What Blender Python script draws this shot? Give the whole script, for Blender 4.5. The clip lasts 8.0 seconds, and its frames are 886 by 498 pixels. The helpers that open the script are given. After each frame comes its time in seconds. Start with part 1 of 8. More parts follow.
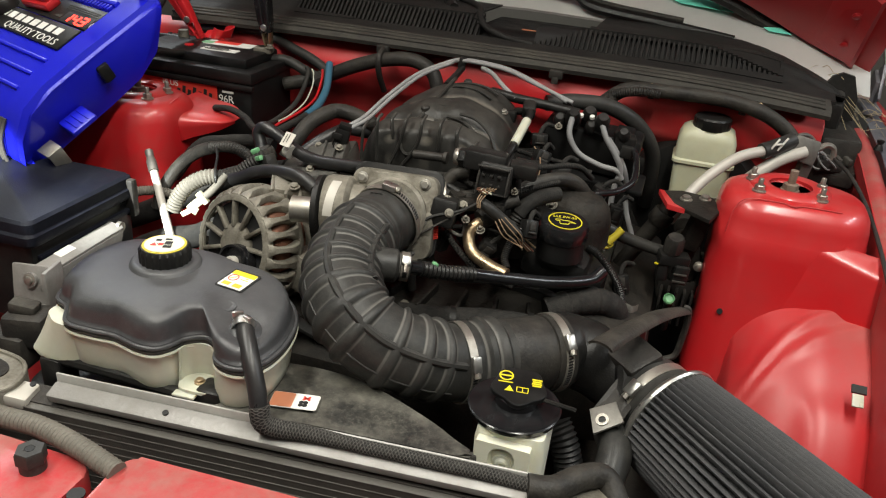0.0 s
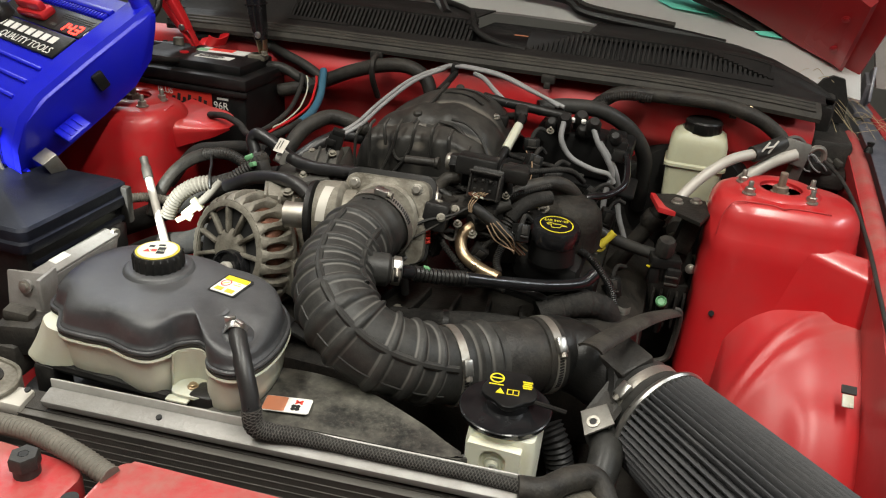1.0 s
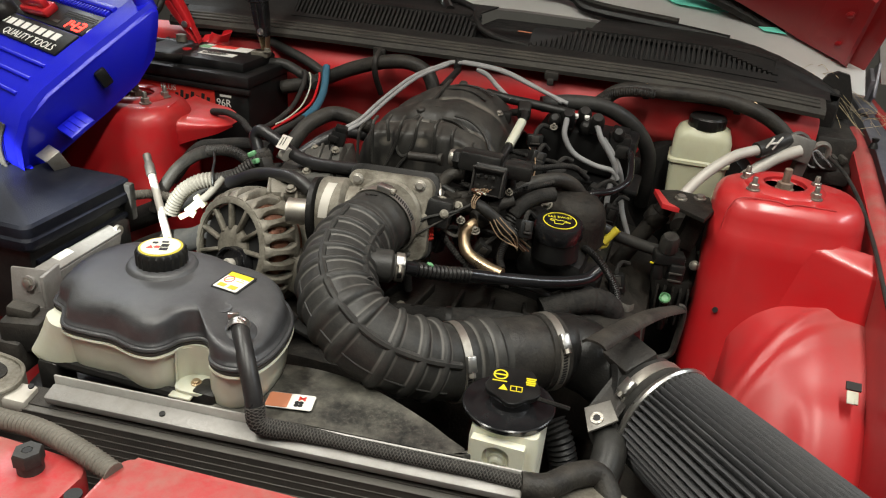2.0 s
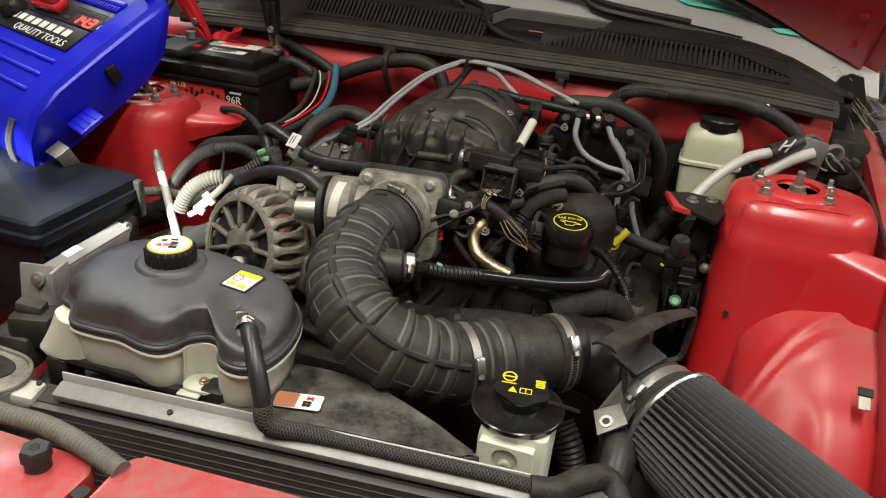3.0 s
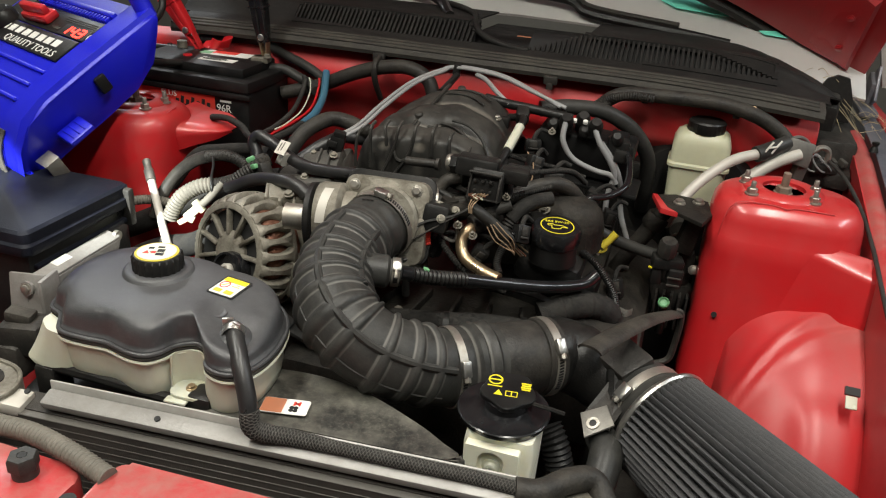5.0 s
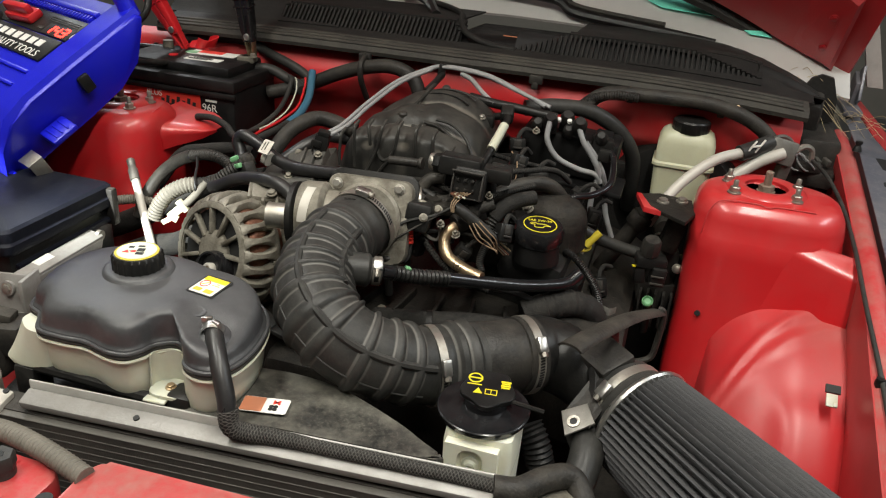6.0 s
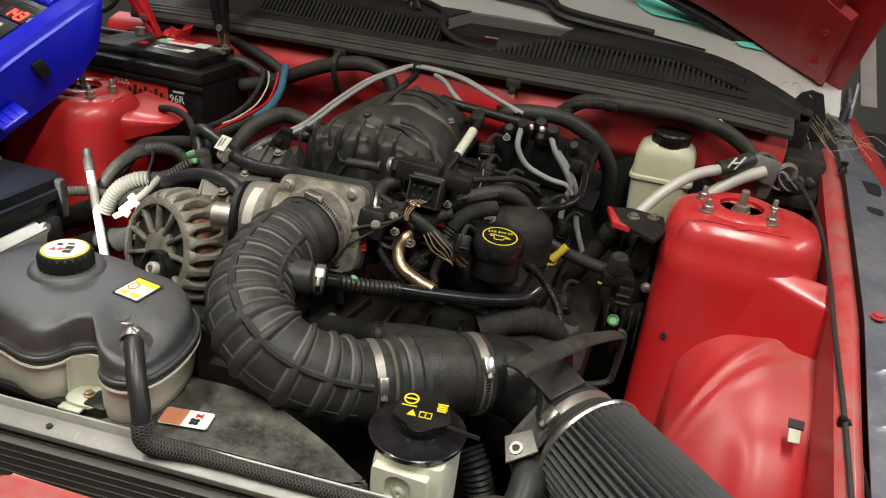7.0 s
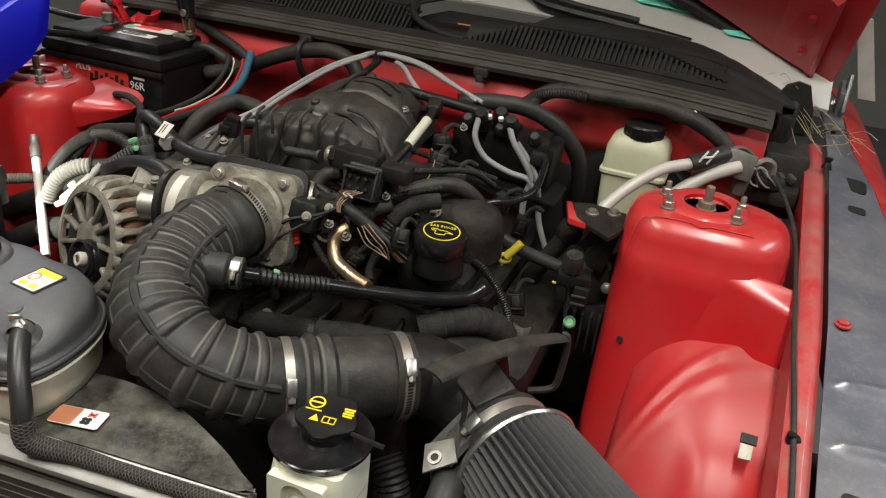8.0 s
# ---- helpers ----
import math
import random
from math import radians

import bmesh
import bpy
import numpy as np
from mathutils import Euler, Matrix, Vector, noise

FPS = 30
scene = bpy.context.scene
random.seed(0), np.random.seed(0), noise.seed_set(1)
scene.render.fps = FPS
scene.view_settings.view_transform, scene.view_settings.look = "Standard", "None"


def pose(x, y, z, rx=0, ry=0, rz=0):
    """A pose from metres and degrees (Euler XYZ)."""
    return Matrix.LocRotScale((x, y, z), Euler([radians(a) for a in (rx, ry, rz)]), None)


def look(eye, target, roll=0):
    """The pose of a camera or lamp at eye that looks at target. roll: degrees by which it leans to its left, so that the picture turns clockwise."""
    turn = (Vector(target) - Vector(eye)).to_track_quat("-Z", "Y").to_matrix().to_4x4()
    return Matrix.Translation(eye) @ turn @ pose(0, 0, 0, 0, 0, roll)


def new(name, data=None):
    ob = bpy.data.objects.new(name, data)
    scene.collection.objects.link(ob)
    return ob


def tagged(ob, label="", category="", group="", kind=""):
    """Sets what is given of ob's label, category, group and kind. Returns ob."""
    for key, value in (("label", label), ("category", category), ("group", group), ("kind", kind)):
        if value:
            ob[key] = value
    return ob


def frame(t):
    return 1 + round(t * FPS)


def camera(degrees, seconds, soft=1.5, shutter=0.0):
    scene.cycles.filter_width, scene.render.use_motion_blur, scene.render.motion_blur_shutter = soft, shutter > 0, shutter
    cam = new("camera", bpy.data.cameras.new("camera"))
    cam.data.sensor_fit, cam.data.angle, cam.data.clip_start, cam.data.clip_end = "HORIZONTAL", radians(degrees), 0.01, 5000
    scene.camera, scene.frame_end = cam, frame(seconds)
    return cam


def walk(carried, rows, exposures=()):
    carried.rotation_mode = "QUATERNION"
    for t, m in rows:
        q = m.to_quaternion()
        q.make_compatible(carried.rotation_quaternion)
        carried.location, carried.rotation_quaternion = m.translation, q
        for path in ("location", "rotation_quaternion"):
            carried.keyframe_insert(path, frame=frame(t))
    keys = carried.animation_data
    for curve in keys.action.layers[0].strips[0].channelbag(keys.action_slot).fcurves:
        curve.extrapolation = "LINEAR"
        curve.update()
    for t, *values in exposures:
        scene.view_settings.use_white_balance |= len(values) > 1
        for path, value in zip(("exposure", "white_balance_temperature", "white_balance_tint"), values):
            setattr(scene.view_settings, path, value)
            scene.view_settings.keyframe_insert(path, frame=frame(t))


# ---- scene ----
cam = camera(59.1, 8.0, soft=1.15)
PATH = [
    (0, (0.043, 0.015, 1.427), (-0.441, 1.744, 0.545), 4.8),
    (0.5, (0.051, 0.011, 1.431), (-0.437, 1.743, 0.557), 4.6),
    (1, (0.055, 0.011, 1.43), (-0.431, 1.745, 0.56), 4.4),
    (1.5, (0.057, 0.011, 1.429), (-0.43, 1.743, 0.556), 4.2),
    (3, (0.049, 0.016, 1.427), (-0.458, 1.739, 0.547), 4.6),
    (3.5, (0.054, 0.017, 1.428), (-0.458, 1.739, 0.549), 4.5),
    (4, (0.054, 0.016, 1.428), (-0.46, 1.738, 0.549), 4.1),
    (4.5, (0.061, 0.016, 1.429), (-0.452, 1.741, 0.557), 4.0),
    (6, (0.084, 0.02, 1.428), (-0.415, 1.753, 0.564), 4.0),
    (6.5, (0.106, 0.049, 1.426), (-0.38, 1.779, 0.549), 4.7),
    (7, (0.135, 0.091, 1.428), (-0.379, 1.816, 0.556), 6.2),
    (7.5, (0.177, 0.138, 1.422), (-0.379, 1.851, 0.552), 6.7),
    (8, (0.232, 0.182, 1.411), (-0.357, 1.876, 0.525), 6.0),
]
walk(cam, [(t, look(eye, target, roll)) for t, eye, target, roll in PATH], [(0, 0.0), (8, 0.0)])

# ---- world and large lights ----
world = bpy.data.worlds.new("garage_air")
scene.world = world
world.use_nodes = True
world.node_tree.nodes["Background"].inputs["Color"].default_value = (0.9, 0.95, 1.0, 1)
world.node_tree.nodes["Background"].inputs["Strength"].default_value = 0.006


def area_lamp(name, eye, target, sx, sy, watts, colour):
    d = bpy.data.lights.new(name, "AREA")
    d.shape, d.size, d.size_y, d.energy, d.color = "RECTANGLE", sx, sy, watts, colour
    ob = new(name, d)
    ob.matrix_world = look(eye, target)
    return ob


# the long ceiling tubes of the garage, along the car, and an unseen hand lamp shone from the fuse box side
area_lamp("ceiling_tube_light", (-1.05, 0.2, 2.93), (-1.05, 0.2, 0), 0.16, 1.9, 48, (1.0, 0.965, 0.87))
area_lamp("ceiling_tube_light", (0.35, 0.0, 2.93), (0.35, 0.0, 0), 0.16, 1.9, 54, (1.0, 0.965, 0.87))
area_lamp("ceiling_tube_light", (2.2, 1.3, 2.93), (2.2, 1.3, 0), 0.16, 1.9, 44, (0.93, 0.97, 1.0))
# tube added out of view so the black tops catch a sheen
area_lamp("ceiling_tube_light", (-2.5, 2.7, 2.93), (-2.5, 2.7, 0), 0.16, 1.9, 48, (0.95, 0.98, 1.0))
spot = bpy.data.lights.new("unseen_lamp_beam", "SPOT")
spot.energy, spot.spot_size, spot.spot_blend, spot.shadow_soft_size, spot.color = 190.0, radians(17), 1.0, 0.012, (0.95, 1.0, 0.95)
new("unseen_lamp_beam", spot).matrix_world = look((-0.80, 0.25, 1.40), (-0.668, 0.985, 0.900))
# second beam, added only to brighten the jump starter's corner
added_beam = spot.copy()
added_beam.energy, added_beam.spot_size = 200.0, radians(11)
new("unseen_lamp_beam", added_beam).matrix_world = look((-0.80, 0.25, 1.40), (-0.912, 0.850, 0.985))

# ---- building helpers ----
def thing(name, loc, label, category, group="", kind=""):
    """A top-level thing: an empty at its base."""
    e = new(name)
    e.location, e.empty_display_size = loc, 0.03
    return tagged(e, label, category, group, kind)


def part(name, bm, material, parent=None, label="", sharp=38):
    """One mesh object from a bmesh, in world metres, under a thing or a part."""
    me = bpy.data.meshes.new(name)
    bmesh.ops.recalc_face_normals(bm, faces=bm.faces)
    bm.to_mesh(me)
    bm.free()
    me.materials.append(material)
    me.polygons.foreach_set("use_smooth", [True] * len(me.polygons))
    me.set_sharp_from_angle(angle=radians(sharp))
    ob = new(name, me)
    if parent is not None:
        ob.parent = parent
        if parent.type == "EMPTY":
            ob.matrix_parent_inverse = Matrix.Translation(parent.location).inverted()
    if label:
        ob["label"] = label
    return ob


def solo(name, bm, material, label, category, kind="", group="", sharp=38):
    """A thing that is one mesh."""
    return tagged(part(name, bm, material, None, "", sharp), label, category, group, kind)


def shifted(t, x, y, z):
    """Move a whole thing with its parts."""
    t.location = t.location + Vector((x, y, z))
    return t


def join(*bms):
    out = bmesh.new()
    for b in bms:
        me = bpy.data.meshes.new("tmp")
        b.to_mesh(me)
        b.free()
        out.from_mesh(me)
        bpy.data.meshes.remove(me)
    return out


def place(bm, m):
    bmesh.ops.transform(bm, matrix=m, verts=bm.verts)
    return bm


def axes(origin, axis, side=None):
    """A frame at origin whose z runs along axis."""
    z = Vector(axis).normalized()
    s = Vector(side) if side is not None else (Vector((1, 0, 0)) if abs(z.x) < 0.8 else Vector((0, 1, 0)))
    x = (s - z * s.dot(z)).normalized()
    y = z.cross(x)
    m = Matrix((x, y, z)).transposed().to_4x4()
    return Matrix.Translation(origin) @ m


def smooth_path(pts, steps=8):
    """A Catmull-Rom line through a few points."""
    p = [Vector(q) for q in pts]
    p = [p[0] * 2 - p[1]] + p + [p[-1] * 2 - p[-2]]
    out = []
    for i in range(1, len(p) - 2):
        a, b, c, d = p[i - 1:i + 3]
        for k in range(steps):
            t = k / steps
            out.append(0.5 * (2 * b + (c - a) * t + (2 * a - 5 * b + 4 * c - d) * t * t + (3 * b - a - 3 * c + d) * t ** 3))
    out.append(p[-2])
    return out


def even(line, step):
    """The same line with points at even steps."""
    out, left = [line[0]], step
    for a, b in zip(line, line[1:]):
        d = (b - a).length
        at = left
        while at <= d and d > 1e-9:
            out.append(a + (b - a) * (at / d))
            at += step
        left = at - d
    out.append(line[-1])
    return out


def sweep(line, radius, n=12, cap=True):
    """A tube along a line; radius is a number or a function of the length run and of the whole length."""
    bm = bmesh.new()
    total = sum((b - a).length for a, b in zip(line, line[1:]))
    run, up, rings = 0.0, None, []
    for i, p in enumerate(line):
        q0, q1 = line[max(i - 1, 0)], line[min(i + 1, len(line) - 1)]
        d = (q1 - q0).normalized()
        if i:
            run += (p - line[i - 1]).length
        if up is None:
            up = Vector((0, 0, 1)) if abs(d.z) < 0.9 else Vector((0, 1, 0))
        up = (up - d * up.dot(d)).normalized()
        side = d.cross(up)
        r = radius(run, total) if callable(radius) else radius
        rings.append([bm.verts.new(p + (side * math.cos(a) + up * math.sin(a)) * r) for a in (2 * math.pi * k / n for k in range(n))])
    for a, b in zip(rings, rings[1:]):
        for k in range(n):
            bm.faces.new((a[k], a[(k + 1) % n], b[(k + 1) % n], b[k]))
    if cap:
        bm.faces.new(rings[0][::-1])
        bm.faces.new(rings[-1])
    return bm


def hose(pts, r, n=12, steps=8):
    return sweep(smooth_path(pts, steps), r, n)


def conduit(pts, r, pitch=0.0055, deep=0.0016, n=12):
    """A corrugated tube."""
    line = even(smooth_path(pts, 10), pitch / 4)
    return sweep(line, lambda s, total: r - deep * (0.5 - 0.5 * math.cos(2 * math.pi * s / pitch)), n)


def lathe(profile, origin=(0, 0, 0), axis=(0, 0, 1), n=32, side=None, wave=None):
    """A turned body; profile is (radius, height) from the base up; wave(angle, i) scales a radius."""
    bm = bmesh.new()
    rings = []
    for i, (r, z) in enumerate(profile):
        if r < 1e-6:
            rings.append([bm.verts.new((0, 0, z))])
        else:
            rings.append([bm.verts.new((r * (wave(a, i) if wave else 1) * math.cos(a), r * (wave(a, i) if wave else 1) * math.sin(a), z)) for a in (2 * math.pi * k / n for k in range(n))])
    for a, b in zip(rings, rings[1:]):
        for k in range(n):
            k2 = (k + 1) % n
            f = [a[k % len(a)], a[k2 % len(a)], b[k2 % len(b)], b[k % len(b)]]
            f = list(dict.fromkeys(f))
            if len(f) > 2:
                bm.faces.new(f)
    if profile[0] == profile[-1]:
        bmesh.ops.remove_doubles(bm, verts=rings[0] + rings[-1], dist=1e-6)
    else:
        for ring in (rings[0], rings[-1]):
            if len(ring) > 1:
                bm.faces.new(ring)
    return place(bm, axes(origin, axis, side))


def box(centre, size, rot=(0, 0, 0), bevel=0.003, seg=2):
    bm = bmesh.new()
    bmesh.ops.create_cube(bm, size=1)
    bmesh.ops.scale(bm, vec=size, verts=bm.verts)
    if bevel:
        bmesh.ops.bevel(bm, geom=bm.edges[:], offset=min(bevel, 0.45 * min(size)), segments=seg, profile=0.5, affect="EDGES")
    return place(bm, pose(*centre, *rot))


def slab(outline, z0, z1, bevel=0.003, m=None):
    """A plate or block of any outline (x, y), from z0 to z1."""
    bm = bmesh.new()
    lo = [bm.verts.new((x, y, z0)) for x, y in outline]
    hi = [bm.verts.new((x, y, z1)) for x, y in outline]
    n = len(outline)
    bm.faces.new(lo[::-1])
    top = bm.faces.new(hi)
    for k in range(n):
        bm.faces.new((lo[k], lo[(k + 1) % n], hi[(k + 1) % n], hi[k]))
    if bevel:
        bmesh.ops.bevel(bm, geom=top.edges[:], offset=bevel, segments=2, profile=0.5, affect="EDGES")
    return place(bm, m) if m else bm


def loft(rings, cap=True):
    """A skin over rings of equally many points."""
    bm = bmesh.new()
    vs = [[bm.verts.new(p) for p in ring] for ring in rings]
    n = len(vs[0])
    for a, b in zip(vs, vs[1:]):
        for k in range(n):
            bm.faces.new((a[k], a[(k + 1) % n], b[(k + 1) % n], b[k]))
    if cap:
        bm.faces.new(vs[0][::-1])
        bm.faces.new(vs[-1])
    return bm


def rrect(cx, cy, hx, hy, r, n=6):
    """A rectangle with round corners."""
    out = []
    for sx, sy, a0 in ((1, 1, 0), (-1, 1, 90), (-1, -1, 180), (1, -1, 270)):
        for k in range(n + 1):
            a = radians(a0 + 90 * k / n)
            out.append((cx + sx * (hx - r) + r * math.cos(a), cy + sy * (hy - r) + r * math.sin(a)))
    return out


def sheet(fn, nu, nv, thick=0.0015):
    """A bent sheet: fn(u, v) with u and v from 0 to 1, with a thickness."""
    bm = bmesh.new()
    g = [[bm.verts.new(fn(i / nu, j / nv)) for j in range(nv + 1)] for i in range(nu + 1)]
    for i in range(nu):
        for j in range(nv):
            bm.faces.new((g[i][j], g[i + 1][j], g[i + 1][j + 1], g[i][j + 1]))
    bmesh.ops.recalc_face_normals(bm, faces=bm.faces)
    bmesh.ops.solidify(bm, geom=bm.faces[:], thickness=thick)
    return bm


def outline2d(pts, steps=5):
    """A closed smooth outline through a few points."""
    n = len(pts)
    out = []
    for i in range(n):
        a, b, c, d = (Vector(pts[(i + k) % n]) for k in (-1, 0, 1, 2))
        for k in range(steps):
            t = k / steps
            q = 0.5 * (2 * b + (c - a) * t + (2 * a - 5 * b + 4 * c - d) * t * t + (3 * b - a - 3 * c + d) * t ** 3)
            out.append((q.x, q.y))
    return out


def words(text, size, m, depth=0.0003):
    """Letters as a mesh, lying in the plane of m."""
    cu = bpy.data.curves.new("letters", "FONT")
    cu.body, cu.size, cu.extrude, cu.align_x, cu.align_y = text, size, depth, "CENTER", "CENTER"
    cu.resolution_u = 3
    ob = bpy.data.objects.new("letters", cu)
    me = bpy.data.meshes.new_from_object(ob)
    bm = bmesh.new()
    bm.from_mesh(me)
    bpy.data.objects.remove(ob)
    bpy.data.curves.remove(cu)
    bpy.data.meshes.remove(me)
    return place(bm, m)


def hexbolt(origin, axis=(0, 0, 1), r=0.008, h=0.008, stud=0.0):
    """A flanged hexagon head, with a stud above it."""
    b = [lathe([(r * 1.35, 0), (r * 1.35, 0.0018), (r * 1.05, 0.0022)], origin, axis, 20), lathe([(r, 0.002), (r, h * 0.9), (r * 0.85, h)], origin, axis, 6)]
    if stud:
        b.append(lathe([(r * 0.5, h * 0.9), (r * 0.5, h + stud), (r * 0.4, h + stud + 0.001)], origin, axis, 10))
    return join(*b)


def band_clamp(thing_name, centre, axis, r, width, toward, label, side=None):
    """A worm-drive hose clamp: a band and its screw box."""
    m = axes(centre, axis, side)
    t = thing(thing_name, centre, label, "hose clamp")
    part("band", lathe([(r, -width / 2), (r + 0.0012, -width / 2), (r + 0.0012, width / 2), (r, width / 2), (r, -width / 2)], centre, axis, 48, side), STEEL, t)
    q = m.to_3x3().transposed() @ (Vector(toward) - Vector(centre))
    a = math.atan2(q.y, q.x)
    out = m.to_3x3() @ Vector((math.cos(a), math.sin(a), 0))
    tan = m.to_3x3() @ Vector((-math.sin(a), math.cos(a), 0))
    c = Vector(centre) + out * (r + 0.0045)
    f = axes(c, tan, m.to_3x3() @ Vector((0, 0, 1)))
    k0 = min(1.0, 0.35 + r / 0.06)
    part("screw_housing", place(box((0, 0, 0), (width * 1.1, 0.008 * k0, 0.02 * k0), bevel=0.002), f), STEEL_BRIGHT, t)
    part("screw", lathe([(0.0042 * k0, 0.009 * k0), (0.0042 * k0, 0.015), (0.003 * k0, 0.016)], c, tan, 6), STEEL, t)
    for k in range(14):
        b = a + radians(9 + 4.2 * k)
        o = m.to_3x3() @ Vector((math.cos(b), math.sin(b), 0))
        part("notch", place(box((0, 0, 0), (width * 0.55, 0.0012, 0.0022), bevel=0), axes(Vector(centre) + o * (r + 0.0011), m.to_3x3() @ Vector((-math.sin(b), math.cos(b), 0.25)), m.to_3x3() @ Vector((0, 0, 1)))), DARK_METAL, t)
    return t


# ---- materials ----
def mat(name, colour, rough=0.5, metal=0.0, second=None, scale=20.0, amount=0.5, bump=0.0, bscale=120.0, coat=0.0, spread=0.15, trans=0.0, sss=0.0, dust=0.0, edge=0.0, dusty=(0.20, 0.18, 0.15), coat_rough=0.14, gloss=0.5):
    """A principled surface: stains of a second colour, fine grain, settled dust on upward faces and in creases."""
    m = bpy.data.materials.new(name)
    m.use_nodes = True
    nt = m.node_tree
    p = nt.nodes["Principled BSDF"]

    def node(kind, **values):
        n = nt.nodes.new("ShaderNode" + kind)
        for key, v in values.items():
            n.inputs[key.replace("_", " ")].default_value = v
        return n

    def span(src, a, b, lo, hi):
        n = node("MapRange", From_Min=a, From_Max=b, To_Min=lo, To_Max=hi)
        nt.links.new(src, n.inputs["Value"])
        return n.outputs["Result"]

    def times(a, b):
        n = nt.nodes.new("ShaderNodeMath")
        n.operation = "MULTIPLY"
        nt.links.new(a, n.inputs[0])
        nt.links.new(b, n.inputs[1])
        return n.outputs["Value"]

    def blend(fac, a, b):
        n = nt.nodes.new("ShaderNodeMix")
        n.data_type = "RGBA"
        nt.links.new(fac, n.inputs["Factor"])
        for key, v in (("A", a), ("B", b)):
            if isinstance(v, tuple):
                n.inputs[key].default_value = (*v, 1)
            else:
                nt.links.new(v, n.inputs[key])
        return n.outputs["Result"]
    tc = nt.nodes.new("ShaderNodeTexCoord")
    n1 = node("TexNoise", Scale=scale, Detail=6, Roughness=0.65)
    n2 = node("TexNoise", Scale=bscale, Detail=3)
    for n in (n1, n2):
        nt.links.new(tc.outputs["Object"], n.inputs["Vector"])
    s = second or tuple(min(1, c * 1.6 + 0.01) for c in colour)
    base = blend(span(n1.outputs["Fac"], 0.42, 0.72, 0.0, amount), colour, s)
    n4 = node("TexNoise", Scale=scale * 9.0, Detail=5, Roughness=0.8)
    nt.links.new(tc.outputs["Object"], n4.inputs["Vector"])
    base = blend(span(n4.outputs["Fac"], 0.50, 0.72, 0.0, 0.45 * amount), base, tuple(0.5 * c + 0.5 * e for c, e in zip(colour, s)) if max(colour) > 0.3 else tuple(min(1, 1.25 * e + 0.01) for e in s))
    rough_out = span(n1.outputs["Fac"], 0.3, 0.75, max(0.02, rough - spread * 0.5), min(1, rough + spread))
    if dust or edge:
        geo = nt.nodes.new("ShaderNodeNewGeometry")
    if dust:
        n3 = node("TexNoise", Scale=scale * 3.1, Detail=8, Roughness=0.75)
        nt.links.new(tc.outputs["Object"], n3.inputs["Vector"])
        xyz = nt.nodes.new("ShaderNodeSeparateXYZ")
        nt.links.new(geo.outputs["Normal"], xyz.inputs[0])
        fac = times(span(xyz.outputs["Z"], 0.1, 1.0, 0.12, 1.0), span(n3.outputs["Fac"], 0.38, 0.72, 0.0, dust))
        base = blend(fac, base, dusty)
        rough_out = blend(fac, rough_out, (0.85, 0.85, 0.85))
    if edge:
        base = blend(span(geo.outputs["Pointiness"], 0.497, 0.480, 0.0, edge), base, dusty)
    nt.links.new(base, p.inputs["Base Color"])
    nt.links.new(rough_out, p.inputs["Roughness"])
    p.inputs["Metallic"].default_value = metal
    p.inputs["Specular IOR Level"].default_value = gloss
    p.inputs["Coat Weight"].default_value = coat
    p.inputs["Coat Roughness"].default_value = coat_rough
    p.inputs["Transmission Weight"].default_value = trans
    if sss:
        p.inputs["Subsurface Weight"].default_value = sss
        p.inputs["Subsurface Radius"].default_value = (0.01, 0.008, 0.005)
    if bump:
        b = node("Bump", Strength=bump, Distance=0.002)
        nt.links.new(n2.outputs["Fac"], b.inputs["Height"])
        c = node("Bump", Strength=min(1.0, bump * 0.5), Distance=0.002)
        nt.links.new(n1.outputs["Fac"], c.inputs["Height"])
        nt.links.new(c.outputs["Normal"], b.inputs["Normal"])
        nt.links.new(b.outputs["Normal"], p.inputs["Normal"])
    return m


def glow(name, colour, strength):
    m = bpy.data.materials.new(name)
    m.use_nodes = True
    p = m.node_tree.nodes["Principled BSDF"]
    p.inputs["Base Color"].default_value = (0.02, 0.02, 0.02, 1)
    p.inputs["Emission Color"].default_value, p.inputs["Emission Strength"].default_value = (*colour, 1), strength
    return m


RED = mat("red_car_paint", (0.52, 0.010, 0.014), 0.40, 0, (0.42, 0.03, 0.03), 6, 0.5, 0.04, 120, coat=0.7, dust=0.22, dusty=(0.42, 0.24, 0.20), coat_rough=0.20)
RED_DUSTY = mat("dusty_red_paint", (0.46, 0.018, 0.022), 0.46, 0, (0.37, 0.085, 0.075), 5, 0.75, 0.05, 120, coat=0.22, dust=0.12, dusty=(0.36, 0.16, 0.13), coat_rough=0.30)
RED_TOWER = mat("dust_covered_red_paint", (0.50, 0.010, 0.014), 0.44, 0, (0.40, 0.04, 0.035), 14, 0.7, 0.08, 160, coat=0.45, dust=0.32, dusty=(0.22, 0.14, 0.10), coat_rough=0.22)
RED_DULL = mat("dull_red_bulkhead_paint", (0.52, 0.016, 0.020), 0.5, 0, (0.42, 0.095, 0.085), 7, 0.8, 0.05, 150, coat=0.12, dust=0.1, dusty=(0.34, 0.16, 0.13), coat_rough=0.35)
# paler red: dust, plus strong light on the front panel put into the colour
RED_PALE = mat("pale_dusty_red_paint", (0.46, 0.03, 0.034), 0.45, 0, (0.33, 0.12, 0.10), 14, 0.9, 0.12, 200, coat=0.3, dust=0.4, dusty=(0.34, 0.24, 0.20))
# darker copy of the car's red, holding the shade under the raised hood
RED_SHADED = mat("shaded_red_hood_paint", (0.40, 0.009, 0.013), 0.38, 0, (0.30, 0.04, 0.035), 6, 0.6, 0.05, 150, coat=0.25, coat_rough=0.3)
